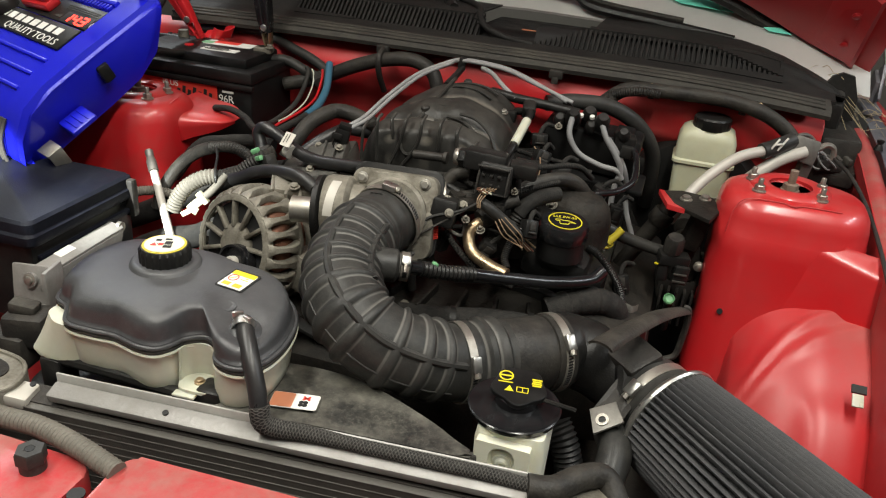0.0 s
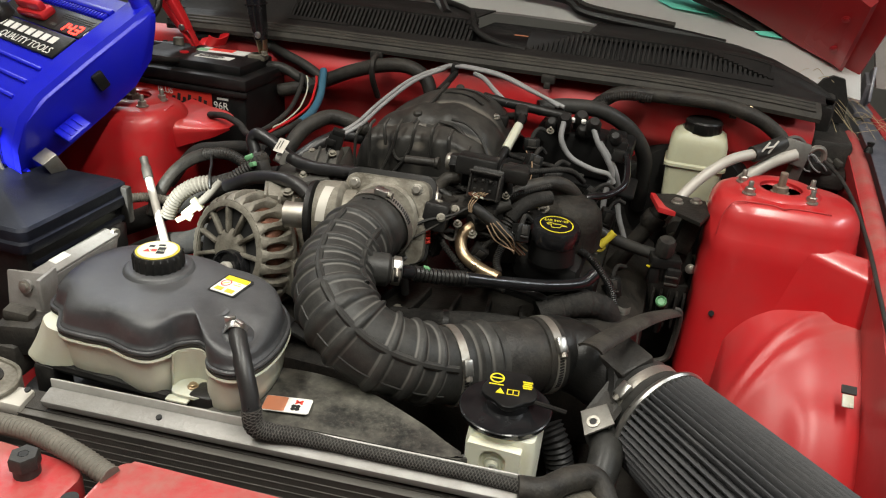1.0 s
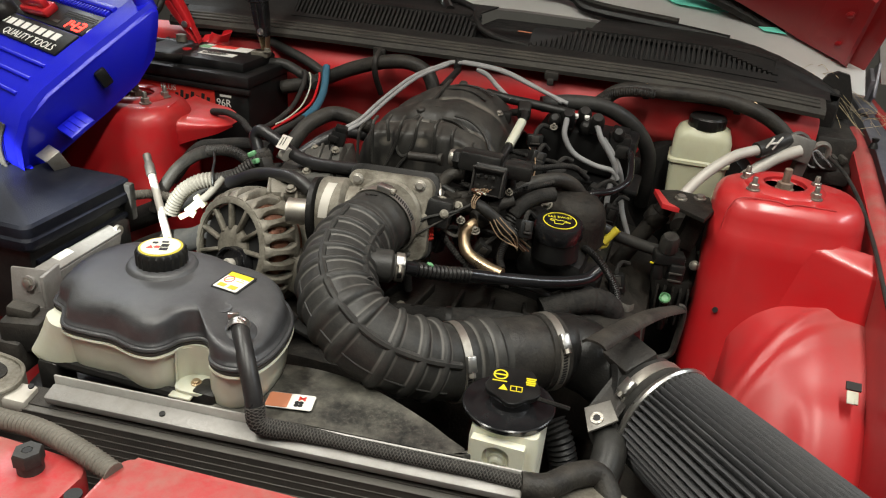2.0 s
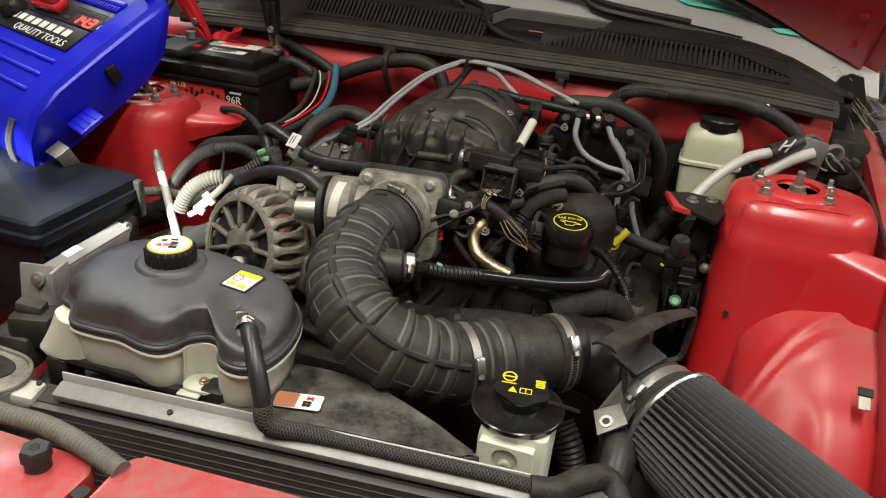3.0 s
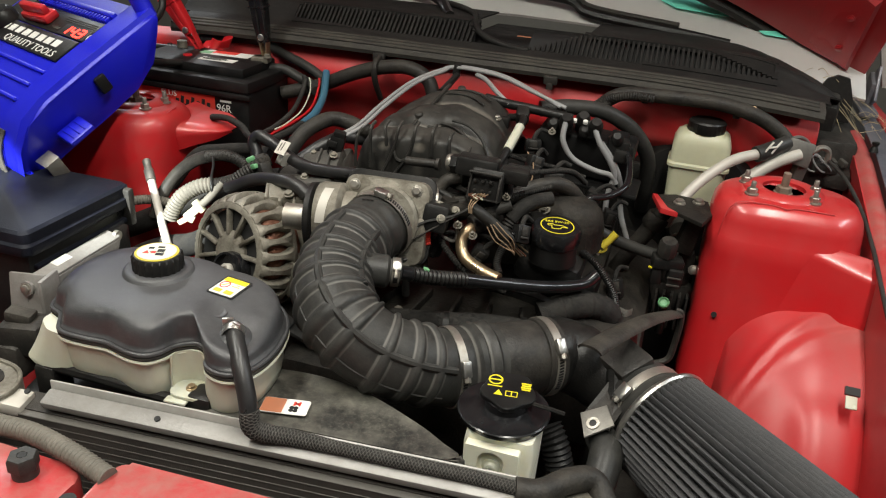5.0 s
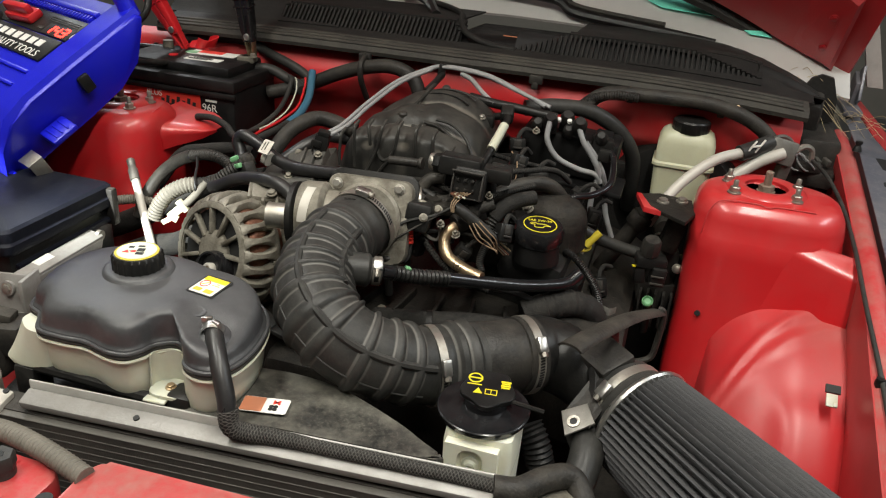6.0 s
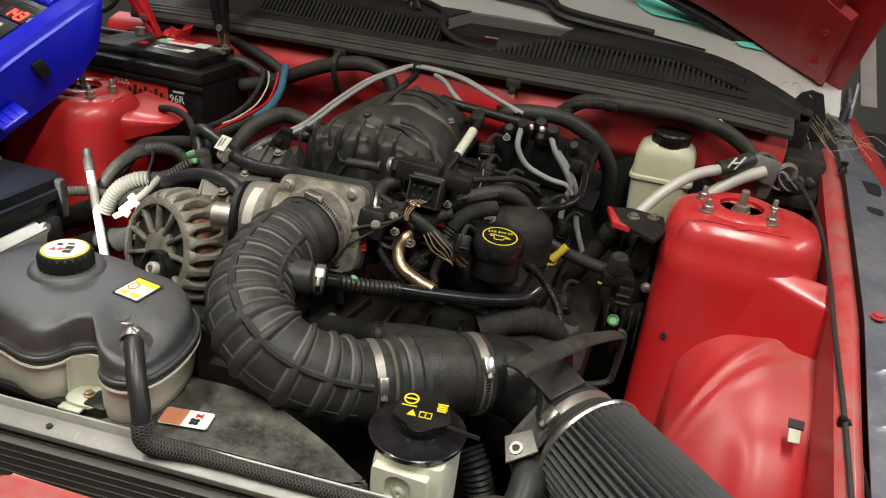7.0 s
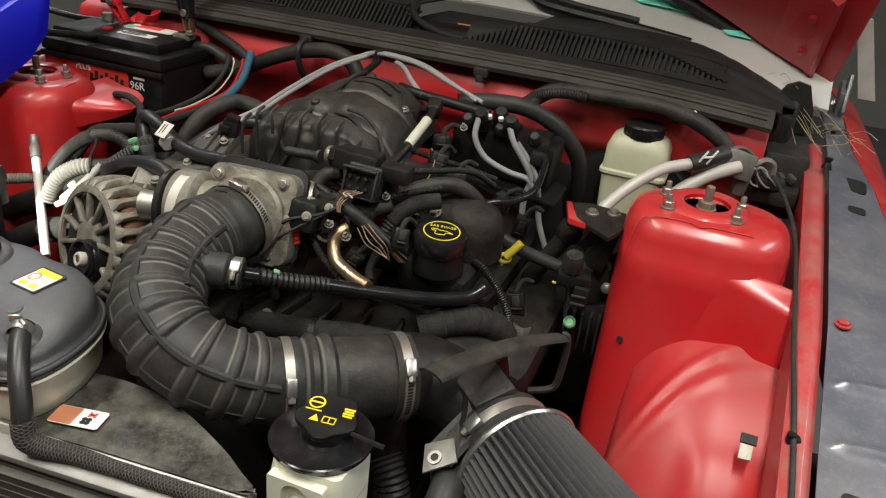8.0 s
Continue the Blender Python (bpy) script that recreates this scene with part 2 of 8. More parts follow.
PRIMER = mat("worn_grey_fender_paint", (0.12, 0.125, 0.155), 0.36, 0.2, (0.26, 0.24, 0.24), 9, 0.75, 0.08, 150, coat=0.4, dust=0.12)
RUBBER = mat("black_intake_rubber", (0.022, 0.022, 0.021), 0.42, 0, (0.055, 0.052, 0.046), 26, 0.6, 0.12, 420, dust=0.14, edge=0.6, dusty=(0.16, 0.152, 0.138), gloss=0.28)
RUBBER_SMOOTH = mat("smooth_black_hose_rubber", (0.016, 0.016, 0.017), 0.34, 0, (0.035, 0.033, 0.03), 20, 0.5, 0.05, 300, dust=0.05)
CLOTH = mat("black_cloth_loom_tape", (0.010, 0.0098, 0.0095), 0.8, 0, (0.035, 0.032, 0.028), 30, 0.6, 0.6, 500, dust=0.15, gloss=0.28)
BAR_LIGHT = mat("pale_bare_bar_edge", (0.52, 0.51, 0.48), 0.45, 0.3, (0.33, 0.31, 0.28), 20, 0.6, 0.1, 300)
FIN_LIGHT = mat("dull_condenser_tube", (0.12, 0.112, 0.10), 0.55, 0.3, (0.10, 0.095, 0.085), 16, 0.7, 0.3, 400)
RUBBER_DUST = mat("dusty_black_rubber", (0.016, 0.015, 0.014), 0.52, 0, (0.058, 0.051, 0.041), 26, 0.7, 0.4, 260, dust=0.13, gloss=0.28)
PLASTIC = mat("black_plastic", (0.009, 0.009, 0.009), 0.34, 0, (0.028, 0.026, 0.023), 22, 0.5, 0.2, 400, dust=0.05, gloss=0.28)
PLASTIC_GLOSS = mat("shiny_black_plastic", (0.008, 0.008, 0.009), 0.18, 0, (0.03, 0.03, 0.03), 30, 0.35, 0.06, 400)
CAP_BLACK = mat("satin_black_cap_plastic", (0.006, 0.006, 0.006), 0.45, 0, (0.016, 0.015, 0.014), 30, 0.5, 0.08, 500, gloss=0.28)
PLASTIC_DUST = mat("dusty_black_plastic", (0.018, 0.017, 0.016), 0.46, 0, (0.055, 0.049, 0.041), 24, 0.6, 0.35, 260, dust=0.12, gloss=0.28)
MANIFOLD = mat("satin_black_manifold_plastic", (0.022, 0.0215, 0.020), 0.40, 0, (0.055, 0.051, 0.044), 16, 0.6, 0.10, 300, dust=0.16, edge=0.5, gloss=0.28)
SHROUD = mat("dust_mottled_shroud_plastic", (0.020, 0.020, 0.019), 0.38, 0, (0.135, 0.128, 0.105), 22, 0.95, 0.12, 300, dust=0.2)
CREAM_OLD = mat("old_translucent_reservoir_plastic", (0.53, 0.53, 0.38), 0.38, 0, (0.42, 0.40, 0.27), 14, 0.6, 0.08, 300, sss=0.2)
SHIELD = mat("dusty_heat_shield_metal", (0.10, 0.095, 0.08), 0.6, 0.3, (0.035, 0.032, 0.027), 30, 0.8, 0.6, 180)
TRIM = mat("grey_black_cowl_plastic", (0.017, 0.0165, 0.016), 0.55, 0, (0.036, 0.033, 0.030), 14, 0.6, 0.3, 400, dust=0.03, gloss=0.14)
TRIM_GREY = mat("faded_cowl_edge_plastic", (0.042, 0.039, 0.035), 0.6, 0, (0.085, 0.078, 0.065), 16, 0.7, 0.3, 400, dust=0.10, gloss=0.16)
LID = mat("matt_black_tank_lid", (0.036, 0.0365, 0.039), 0.32, 0, (0.080, 0.081, 0.084), 9, 0.7, 0.18, 1100, dust=0.12, dusty=(0.19, 0.185, 0.175))
CREAM = mat("yellowed_white_plastic", (0.56, 0.57, 0.47), 0.40, 0, (0.46, 0.44, 0.33), 12, 0.55, 0.1, 300, sss=0.2)
CREAM_CLEAN = mat("cream_white_plastic", (0.78, 0.77, 0.63), 0.4, 0, (0.60, 0.57, 0.45), 9, 0.5, 0.08, 300, sss=0.2)
ALLOY = mat("dirty_cast_aluminium", (0.25, 0.232, 0.19), 0.52, 0.35, (0.07, 0.058, 0.04), 34, 0.9, 0.45, 260, dust=0.15)
ALLOY_DARK = mat("grimy_engine_metal", (0.011, 0.010, 0.009), 0.6, 0.3, (0.042, 0.036, 0.028), 34, 0.7, 0.5, 220, dust=0.08, gloss=0.28)
COPPER = mat("rusty_alternator_winding", (0.20, 0.085, 0.05), 0.5, 0.5, (0.09, 0.04, 0.03), 60, 0.6, 0.5, 400)
STEEL = mat("zinc_steel", (0.42, 0.40, 0.36), 0.42, 0.85, (0.22, 0.18, 0.13), 40, 0.6, 0.1, 300)
STEEL_BRIGHT = mat("bright_steel", (0.56, 0.55, 0.52), 0.30, 0.95, (0.42, 0.40, 0.36), 50, 0.5, 0.08, 300)
RUSTY = mat("weathered_brown_steel", (0.22, 0.15, 0.11), 0.6, 0.4, (0.32, 0.27, 0.22), 60, 0.7, 0.3, 400)
TAB_METAL = mat("dull_tab_metal", (0.22, 0.21, 0.19), 0.5, 0.6, (0.11, 0.10, 0.085), 40, 0.7, 0.15, 300)
WIRE_TAN = mat("bare_copper_wire", (0.34, 0.24, 0.15), 0.45, 0.3, (0.20, 0.12, 0.07), 60, 0.7)
BRASS = mat("heat_stained_brass_pipe", (0.50, 0.38, 0.24), 0.32, 0.9, (0.26, 0.17, 0.10), 24, 0.7, 0.1, 300)
DARK_METAL = mat("dark_metal", (0.03, 0.03, 0.03), 0.5, 0.6, (0.06, 0.055, 0.05), 30, 0.5, 0.2, 300)
PIPE_WHITE = mat("pale_aluminium_pipe", (0.50, 0.475, 0.425), 0.45, 0.1, (0.45, 0.41, 0.34), 22, 0.55, 0.1, 300)
BAR_GREY = mat("grey_painted_radiator_bar", (0.31, 0.30, 0.285), 0.5, 0.3, (0.19, 0.175, 0.155), 13, 0.8, 0.3, 200)
FIN = mat("dark_condenser_metal", (0.040, 0.036, 0.032), 0.7, 0.1, (0.075, 0.066, 0.055), 9, 0.7, 0.5, 900)
WIRE_GREY = mat("grey_ignition_cable", (0.27, 0.27, 0.27), 0.5, 0, (0.20, 0.19, 0.18), 30, 0.6, 0.1, 300)
BLUE_HOSE = mat("blue_cable_sleeve", (0.035, 0.12, 0.19), 0.5, 0, (0.06, 0.14, 0.18), 25, 0.5, 0.15, 300)
BLUE = mat("blue_case_plastic", (0.006, 0.009, 0.50), 0.36, 0, (0.010, 0.014, 0.45), 12, 0.4, 0.12, 500)
BLACK_BOX = mat("blue_black_box_plastic", (0.007, 0.008, 0.013), 0.46, 0, (0.016, 0.017, 0.022), 9, 0.5, 0.2, 400, gloss=0.14)
YELLOW = mat("yellow_print", (0.75, 0.62, 0.02), 0.45, 0, (0.66, 0.53, 0.03), 30, 0.4)
YELLOW_OLD = mat("dull_yellow_plastic", (0.62, 0.50, 0.04), 0.45, 0, (0.48, 0.40, 0.06), 25, 0.5)
GREEN = mat("pale_green_plastic", (0.15, 0.38, 0.18), 0.45, 0, (0.18, 0.36, 0.2), 25, 0.5)
WHITE = mat("white_paper_label", (0.74, 0.73, 0.68), 0.5, 0, (0.55, 0.52, 0.46), 20, 0.5)
# black for print, and for the painted shade of holes and gaps
INK_AND_SHADE = mat("black_ink_and_shade", (0.02, 0.02, 0.02), 0.5, 0, (0.03, 0.03, 0.03), 30, 0.4, gloss=0.28)
RED_INK = mat("red_print", (0.72, 0.045, 0.03), 0.45, 0, (0.5, 0.07, 0.05), 25, 0.4)
ORANGE_INK = mat("faded_orange_print", (0.55, 0.20, 0.10), 0.5, 0, (0.48, 0.24, 0.15), 25, 0.5)
RED_HANDLE = mat("red_clamp_plastic", (0.55, 0.015, 0.02), 0.35, 0, (0.45, 0.03, 0.03), 30, 0.5, coat=0.2)
FILTER = mat("grey_pleated_filter_cloth", (0.055, 0.055, 0.058), 0.7, 0, (0.085, 0.083, 0.082), 18, 0.6, 0.5, 1200, gloss=0.28)
BRAID = mat("braided_sleeve", (0.055, 0.053, 0.049), 0.65, 0, (0.14, 0.13, 0.115), 520, 0.8, 0.5, 900, gloss=0.28)
CONDUIT_GREY = mat("dusty_grey_conduit_plastic", (0.13, 0.12, 0.10), 0.6, 0, (0.20, 0.18, 0.15), 30, 0.7, 0.2, 300, dust=0.2, gloss=0.3)
COVER_GREY = mat("dusty_grey_cover_casting", (0.055, 0.054, 0.050), 0.6, 0.1, (0.12, 0.115, 0.10), 30, 0.8, 0.4, 260, dust=0.25, gloss=0.3)
CONCRETE = mat("garage_concrete", (0.15, 0.145, 0.14), 0.75, 0, (0.10, 0.098, 0.095), 2.5, 0.7, 0.3, 40)
WALL = mat("beige_garage_wall", (0.24, 0.225, 0.195), 0.8, 0, (0.19, 0.178, 0.15), 2.0, 0.6, 0.15, 60)
CEILING = mat("white_garage_ceiling", (0.34, 0.333, 0.32), 0.85, 0, (0.28, 0.272, 0.26), 1.6, 0.5, 0.1, 60)
TUBE = glow("lit_tube", (0.75, 1.0, 0.9), 9.0)
LED = glow("red_led_digits", (1.0, 0.03, 0.018), 7.0)
TEAL = mat("pale_teal_glare", (0.22, 0.90, 0.70), 0.5, 0, (0.2, 0.78, 0.6), 20, 0.5)
STRAW = mat("dry_straw", (0.46, 0.37, 0.22), 0.7, 0, (0.22, 0.16, 0.08), 60, 0.6)
# opaque pale grey: dust and the ceiling's reflection are put into the glass colour
GLASS = mat("dusty_windscreen_with_glare", (0.58, 0.575, 0.55), 0.12, 0, (0.68, 0.67, 0.63), 5, 0.6, 0.0, 60, coat=1.0, spread=0.1)

# ---- garage ----
def room():
    solo("floor", box((0, 1.5, -0.05), (9, 10, 0.1), bevel=0), CONCRETE, "grey stained concrete garage floor under the car", "floor", "structure")
    solo("ceiling", box((0, 1.5, 3.05), (9, 10, 0.1), bevel=0), CEILING, "off-white garage ceiling with long tube lamps", "ceiling", "structure")
    solo("wall_north", box((0, 6.45, 1.5), (9, 0.1, 3), bevel=0), WALL, "beige plastered garage wall beyond the car", "wall", "structure")
    solo("wall_south", box((0, -3.45, 1.5), (9, 0.1, 3), bevel=0), WALL, "beige plastered garage wall facing the engine", "wall", "structure")
    solo("wall_east", box((4.45, 1.5, 1.5), (0.1, 9.8, 3), bevel=0), WALL, "beige plastered garage wall beside the driver's side", "wall", "structure")
    solo("wall_west", box((-4.45, 1.5, 1.5), (0.1, 9.8, 3), bevel=0), WALL, "beige plastered garage wall beside the jump starter", "wall", "structure")
    for x, y in ((-1.05, 0.2), (0.35, 0.0), (2.2, 1.3), (-2.5, 2.7)):
        t = thing("tube_lamp", (x, y, 2.99), "white ceiling batten with a lit fluorescent tube", "lamp", "ceiling lamps")
        part("housing", box((x, y, 2.98), (0.2, 2.0, 0.03)), CEILING, t)
        part("tube", hose([(x, y - 0.95, 2.95), (x, y, 2.95), (x, y + 0.95, 2.95)], 0.013, 10, 2), TUBE, t)


room()

# ---- the car's body ----
MID = -0.305  # the car's middle line
body = thing("red_car", (MID, 1.2, 0.0), "red coupe with its hood raised and engine bay open", "car")


def lerp(a, b, t):
    return a + (b - a) * t


def table(x, rows):
    """Straight lines between (x, value) rows."""
    if x <= rows[0][0]:
        return rows[0][1]
    for (a, p), (b, q) in zip(rows, rows[1:]):
        if x <= b:
            return p + (q - p) * (x - a) / (b - a)
    return rows[-1][1]


def cowl_drop(x):
    d = max(0.0, abs(x + 0.3) - 0.25)
    return (0.12 if x > MID else 0.04) * d * d


def firewall():
    prof = [(0.00, 1.58, 0.38), (0.35, 1.50, 0.88), (0.5, 1.485, 0.985), (0.62, 1.462, 1.012), (0.8, 1.458, 1.05), (0.9, 1.463, 1.085), (1.0, 1.50, 1.098)]

    def fn(u, v):
        x = lerp(-1.06, 0.30, u)
        y = table(v, [(a, b) for a, b, c in prof])
        z = table(v, [(a, c) for a, b, c in prof])
        bump = 0.012 * math.exp(-((x + 0.62) / 0.06) ** 4) + 0.01 * math.exp(-((x + 0.12) / 0.09) ** 4)
        return x, y - bump * (0.4 < v < 0.85), z - cowl_drop(x) * v
    part("firewall", sheet(fn, 60, 24, 0.003), RED_DULL, body)


firewall()


def strut_tower(cx, cy, out):
    """One strut tower with its top plate, nuts and wheelhouse; out is +1 where the wheel lies at +x."""
    rings = []
    for z, inner, outer, front, back, r in ((0.62, 0.092, 0.130, 0.140, 0.10, 0.055), (0.86, 0.093, 0.124, 0.099, 0.088, 0.055), (0.95, 0.094, 0.121, 0.087, 0.08, 0.056), *(((0.9755, 0.0945, 0.120, 0.0845, 0.077, 0.056), (0.9768, 0.0939, 0.1194, 0.0838, 0.0764, 0.056)) if out > 0 else ()),
                                            (1.000, 0.094, 0.118, 0.080, 0.074, 0.058), (1.014, 0.092, 0.115, 0.076, 0.071, 0.058), (1.024, 0.087, 0.109, 0.070, 0.066, 0.057), (1.029, 0.080, 0.102, 0.063, 0.060, 0.054), (1.031, 0.072, 0.094, 0.055, 0.053, 0.050)):
        rings.append([(x, y, z) for x, y in rrect(cx + out * (outer - inner) / 2, cy + (back - front) / 2, (inner + outer) / 2, (front + back) / 2, r, 8)])
    hx, hy = cx + 0.004 * out, cy + 0.012
    for z, r in ((1.031, 0.0320), (1.0295, 0.0305), (0.985, 0.0300)):
        rings.append([(hx + (x - hx) / math.hypot(x - hx, y - hy) * r, hy + (y - hy) / math.hypot(x - hx, y - hy) * r, z) for x, y, _ in rings[4]])
    tower = part("strut_tower", loft(rings), RED if out > 0 else RED_TOWER, body)
    # raised top ring with the open middle
    c = (cx + 0.004 * out, cy + 0.012, 1.0285)
    part("mount_ring", lathe([(0.031, 0), (0.031, 0.007), (0.035, 0.0085), (0.048, 0.0085), (0.058, 0.003), (0.060, 0)], c, (0, 0, 1), 40), RED if out > 0 else RED_TOWER, tower)
    part("strut_nut", join(lathe([(0.020, 0.0), (0.020, 0.004), (0.012, 0.008)], (c[0], c[1], 1.018), (0, 0, 1), 24), lathe([(0.010, 0.0), (0.010, 0.05)], (c[0], c[1], 0.980), (0, 0, 1), 12), hexbolt((c[0], c[1], 1.0265), r=0.0115, h=0.012, stud=0.020)), RUSTY, tower, "brown weathered strut nut and stud")
    for dx, dy in ((-0.043, -0.028), (0.043, -0.026), (-0.05, 0.022), (0.048, 0.022)):
        part("nut", hexbolt((cx + dx, cy + dy, 1.0315), r=0.0075, h=0.010, stud=0.009), STEEL, tower)
    # the wheelhouse, a rounded drum in front of and under the tower
    R, yc, zc = 0.358, cy - 0.01, 0.55

    def fn(u, v):
        a = radians(lerp(-25, 100, v))
        k = max(0.0, (0.62 - u) / 0.62)
        r = R - 0.11 * (1 - math.sqrt(max(0.0, 1 - k * k))) - (0.12 * (k - 0.94) / 0.06 if k > 0.94 else 0)
        # the pressed bead that runs round the drum's rim, and the swelling below it
        b = table(u, [(0.0, 0.60), (0.113, 0.505), (0.213, 0.445), (0.35, 0.385), (0.513, 0.34), (0.763, 0.302), (1.0, 0.288)])
        r += 0.0065 * math.exp(-((v - b) / 0.016) ** 2) + 0.0035 * math.exp(-((v - b - 0.05) / 0.016) ** 2)
        r += 0.012 * math.exp(-((u - 0.66) / 0.2) ** 4 - ((v - 0.60) / 0.09) ** 4)
        x = cx + out * lerp(-0.045, 0.165, u)
        return x, yc - r * math.sin(a), zc + r * math.cos(a)
    part("wheelhouse", sheet(fn, 48, 170, 0.002), RED_DUSTY, body, sharp=80)
    return tower


tower_r = strut_tower(0.232, 1.212, 1)
part("panel_seam", hose([(0.300, 1.152, 1.0308), (0.252, 1.1505, 1.0312), (0.236, 1.146, 1.0300), (0.222, 1.1500, 1.0312), (0.196, 1.1500, 1.0312), (0.178, 1.1500, 1.0298), (0.166, 1.1480, 1.0255), (0.158, 1.1435, 1.012), (0.155, 1.1400, 0.995), (0.1535, 1.1370, 0.978)], 0.0008, 6), RED_DUSTY, tower_r)


def tower_flare(u, v):
    """The swelling that joins the tower's outer side to the inner wing."""
    bend = min(1.0, v / 0.14)
    bend = bend * bend * (3 - 2 * bend)
    return lerp(0.235, 0.366, u), 1.1425 - 0.010 * u - (0.004 + 0.026 * u ** 1.4) * bend - 0.03 * max(0.0, v - 0.14), 1.000 - 0.020 * u - 0.16 * v


part("tower_flare", sheet(tower_flare, 24, 40, 0.002), RED, body, sharp=80)
tower_l = strut_tower(-0.850, 1.140, -1)


def tower_flange(u, v):
    """The rolled shelf that runs from the tower towards the battery."""
    x = lerp(-0.800, -0.676, u)
    front = table(x, [(-0.80, 1.100), (-0.772, 1.108), (-0.757, 1.122), (-0.735, 1.130), (-0.71, 1.138), (-0.692, 1.148), (-0.682, 1.160), (-0.676, 1.172)])
    top = table(x, [(-0.80, 1.014), (-0.762, 1.008), (-0.70, 1.006), (-0.676, 1.000)])
    foot = table(x, [(-0.80, 0.945), (-0.765, 0.958), (-0.735, 0.970), (-0.692, 0.985), (-0.676, 0.994)])
    back = table(x, [(-0.80, 1.25), (-0.72, 1.235), (-0.69, 1.215), (-0.676, 1.192)])
    deep, tall = back - front, top - foot
    y = table(v, [(0, back), (0.4, front + min(0.022, deep * 0.5)), (0.52, front + min(0.008, deep * 0.22)), (0.62, front + min(0.001, deep * 0.05)), (0.72, front), (1, front + min(0.004, deep * 0.1))])
    z = table(v, [(0, top), (0.4, top), (0.52, top - min(0.003, tall * 0.08)), (0.62, top - min(0.009, tall * 0.22)), (0.72, top - tall * 0.4), (1, foot)])
    return x, y, z


part("tower_flange", sheet(tower_flange, 36, 24, 0.002), RED_TOWER, body, sharp=70)
part("tower_crease", hose([(-0.772, 1.150, 1.030), (-0.769, 1.120, 1.026), (-0.768, 1.104, 1.012), (-0.767, 1.099, 0.985), (-0.764, 1.094, 0.955)], 0.0014, 6), RED, tower_l)


def rail_z(y):
    return table(y, [(0.3, 0.79), (0.75, 0.880), (0.91, 0.929), (0.985, 0.954), (1.07, 0.982), (1.25, 1.013), (1.45, 1.044), (1.75, 1.062)])


def fender_side(out, dx):
    """The inner wing, its rail flange and the outer fender; mirrored for the other side."""
    def X(x):
        return x if out > 0 else 2 * MID - x + dx

    def inner(u, v):
        y = lerp(0.45, 1.60, u)
        return X(0.366 + 0.012 * (1 - v)), y, lerp(0.55, rail_z(y) - 0.012, v)
    part("inner_wing", sheet(inner, 30, 8, 0.002), RED_DUSTY, body)

    def strip(u, v):
        y = lerp(0.45, 1.59, u)
        return X(lerp(0.366, 0.3935, v)), y, rail_z(y) - 0.012 + 0.007 * math.sin(math.pi * v)
    part("rail_flange", sheet(strip, 30, 6, 0.002), RED_PALE, body)

    def flange(u, v):
        y = lerp(0.45, 1.80, u)
        w = table(y, [(0.5, 0.13), (1.2, 0.10), (1.45, 0.066), (1.6, 0.045), (1.8, 0.030)])
        ridge = 0.006 * max(math.exp(-((y - 0.985 - 0.02 * v) / 0.006) ** 2), math.exp(-((y - 0.908 - 0.02 * v) / 0.006) ** 2)) * (0.12 < v < 0.95)
        return X(0.397 + w * v), y, rail_z(y) - 0.002 + ridge - 0.012 * v * v
    fl = part("fender_flange", sheet(flange, 420, 12, 0.0025), PRIMER, body, "worn blue-grey painted fender flange")
    for hx, hy, hz, a, b in ((0.434, 1.432, -0.0046, 0.016, 0.021), (0.434, 1.355, -0.0040, 0.012, 0.010), (0.432, 0.852, -0.0022, 0.013, 0.011)):
        z = rail_z(hy) + hz
        # no opening: a black slab painted as the dark inside
        part("hole", place(slab(rrect(0, 0, a, b, min(a, b) * 0.6), -0.004, 0.0, 0), pose(X(hx), hy, z, 17 if hy < 1 else 9, 4 if out > 0 else -4, 0)), INK_AND_SHADE, fl)
    part("fender_bolt", hexbolt((X(0.412), 1.072, rail_z(1.072) - 0.001), r=0.007, h=0.006), RED_PALE, fl)
    part("fender_pin", lathe([(0.008, 0), (0.006, 0.006), (0.004, 0.010), (0.006, 0.014), (0.006, 0.017), (0, 0.018)], (X(0.392), 1.462, rail_z(1.462) + 0.001), (0, 0, 1), 14), PLASTIC, fl)

    def outer(u, v):
        y = lerp(0.45, 2.1, u)
        w = table(y, [(0.5, 0.13), (1.2, 0.10), (1.45, 0.066), (1.6, 0.045), (2.1, 0.030)])
        a = radians(lerp(72, -60, v))
        return X(0.398 + w + 0.12 * (math.cos(a) - math.cos(radians(72)))), y, rail_z(min(y, 1.8)) - 0.014 + (0.10 * (math.sin(a) - math.sin(radians(72))) if a > 0 else 0.28 * math.sin(a) - 0.0951)
    part("outer_fender", sheet(outer, 40, 40, 0.003), RED, body, sharp=80)


fender_side(1, 0.0)
fender_side(-1, 0.0)


def wheel(s):
    """A front wheel under its arch."""
    c = (MID + s * 0.735, 1.20, 0.325)
    w = part("wheel", lathe([(0.235, -0.10), (0.300, -0.105), (0.322, -0.085), (0.325, 0.0), (0.322, 0.085), (0.300, 0.105), (0.235, 0.10)], c, (1, 0, 0), 48), RUBBER_DUST, body, "black tyre")
    part("rim", lathe([(0.235, -0.095), (0.215, -0.06), (0.10, -0.05), (0.06, -0.07), (0.0, -0.07)] if s < 0 else [(0.235, 0.095), (0.215, 0.06), (0.10, 0.05), (0.06, 0.07), (0.0, 0.07)], c, (1, 0, 0), 40), ALLOY, w, "dull alloy rim")


wheel(1)
wheel(-1)


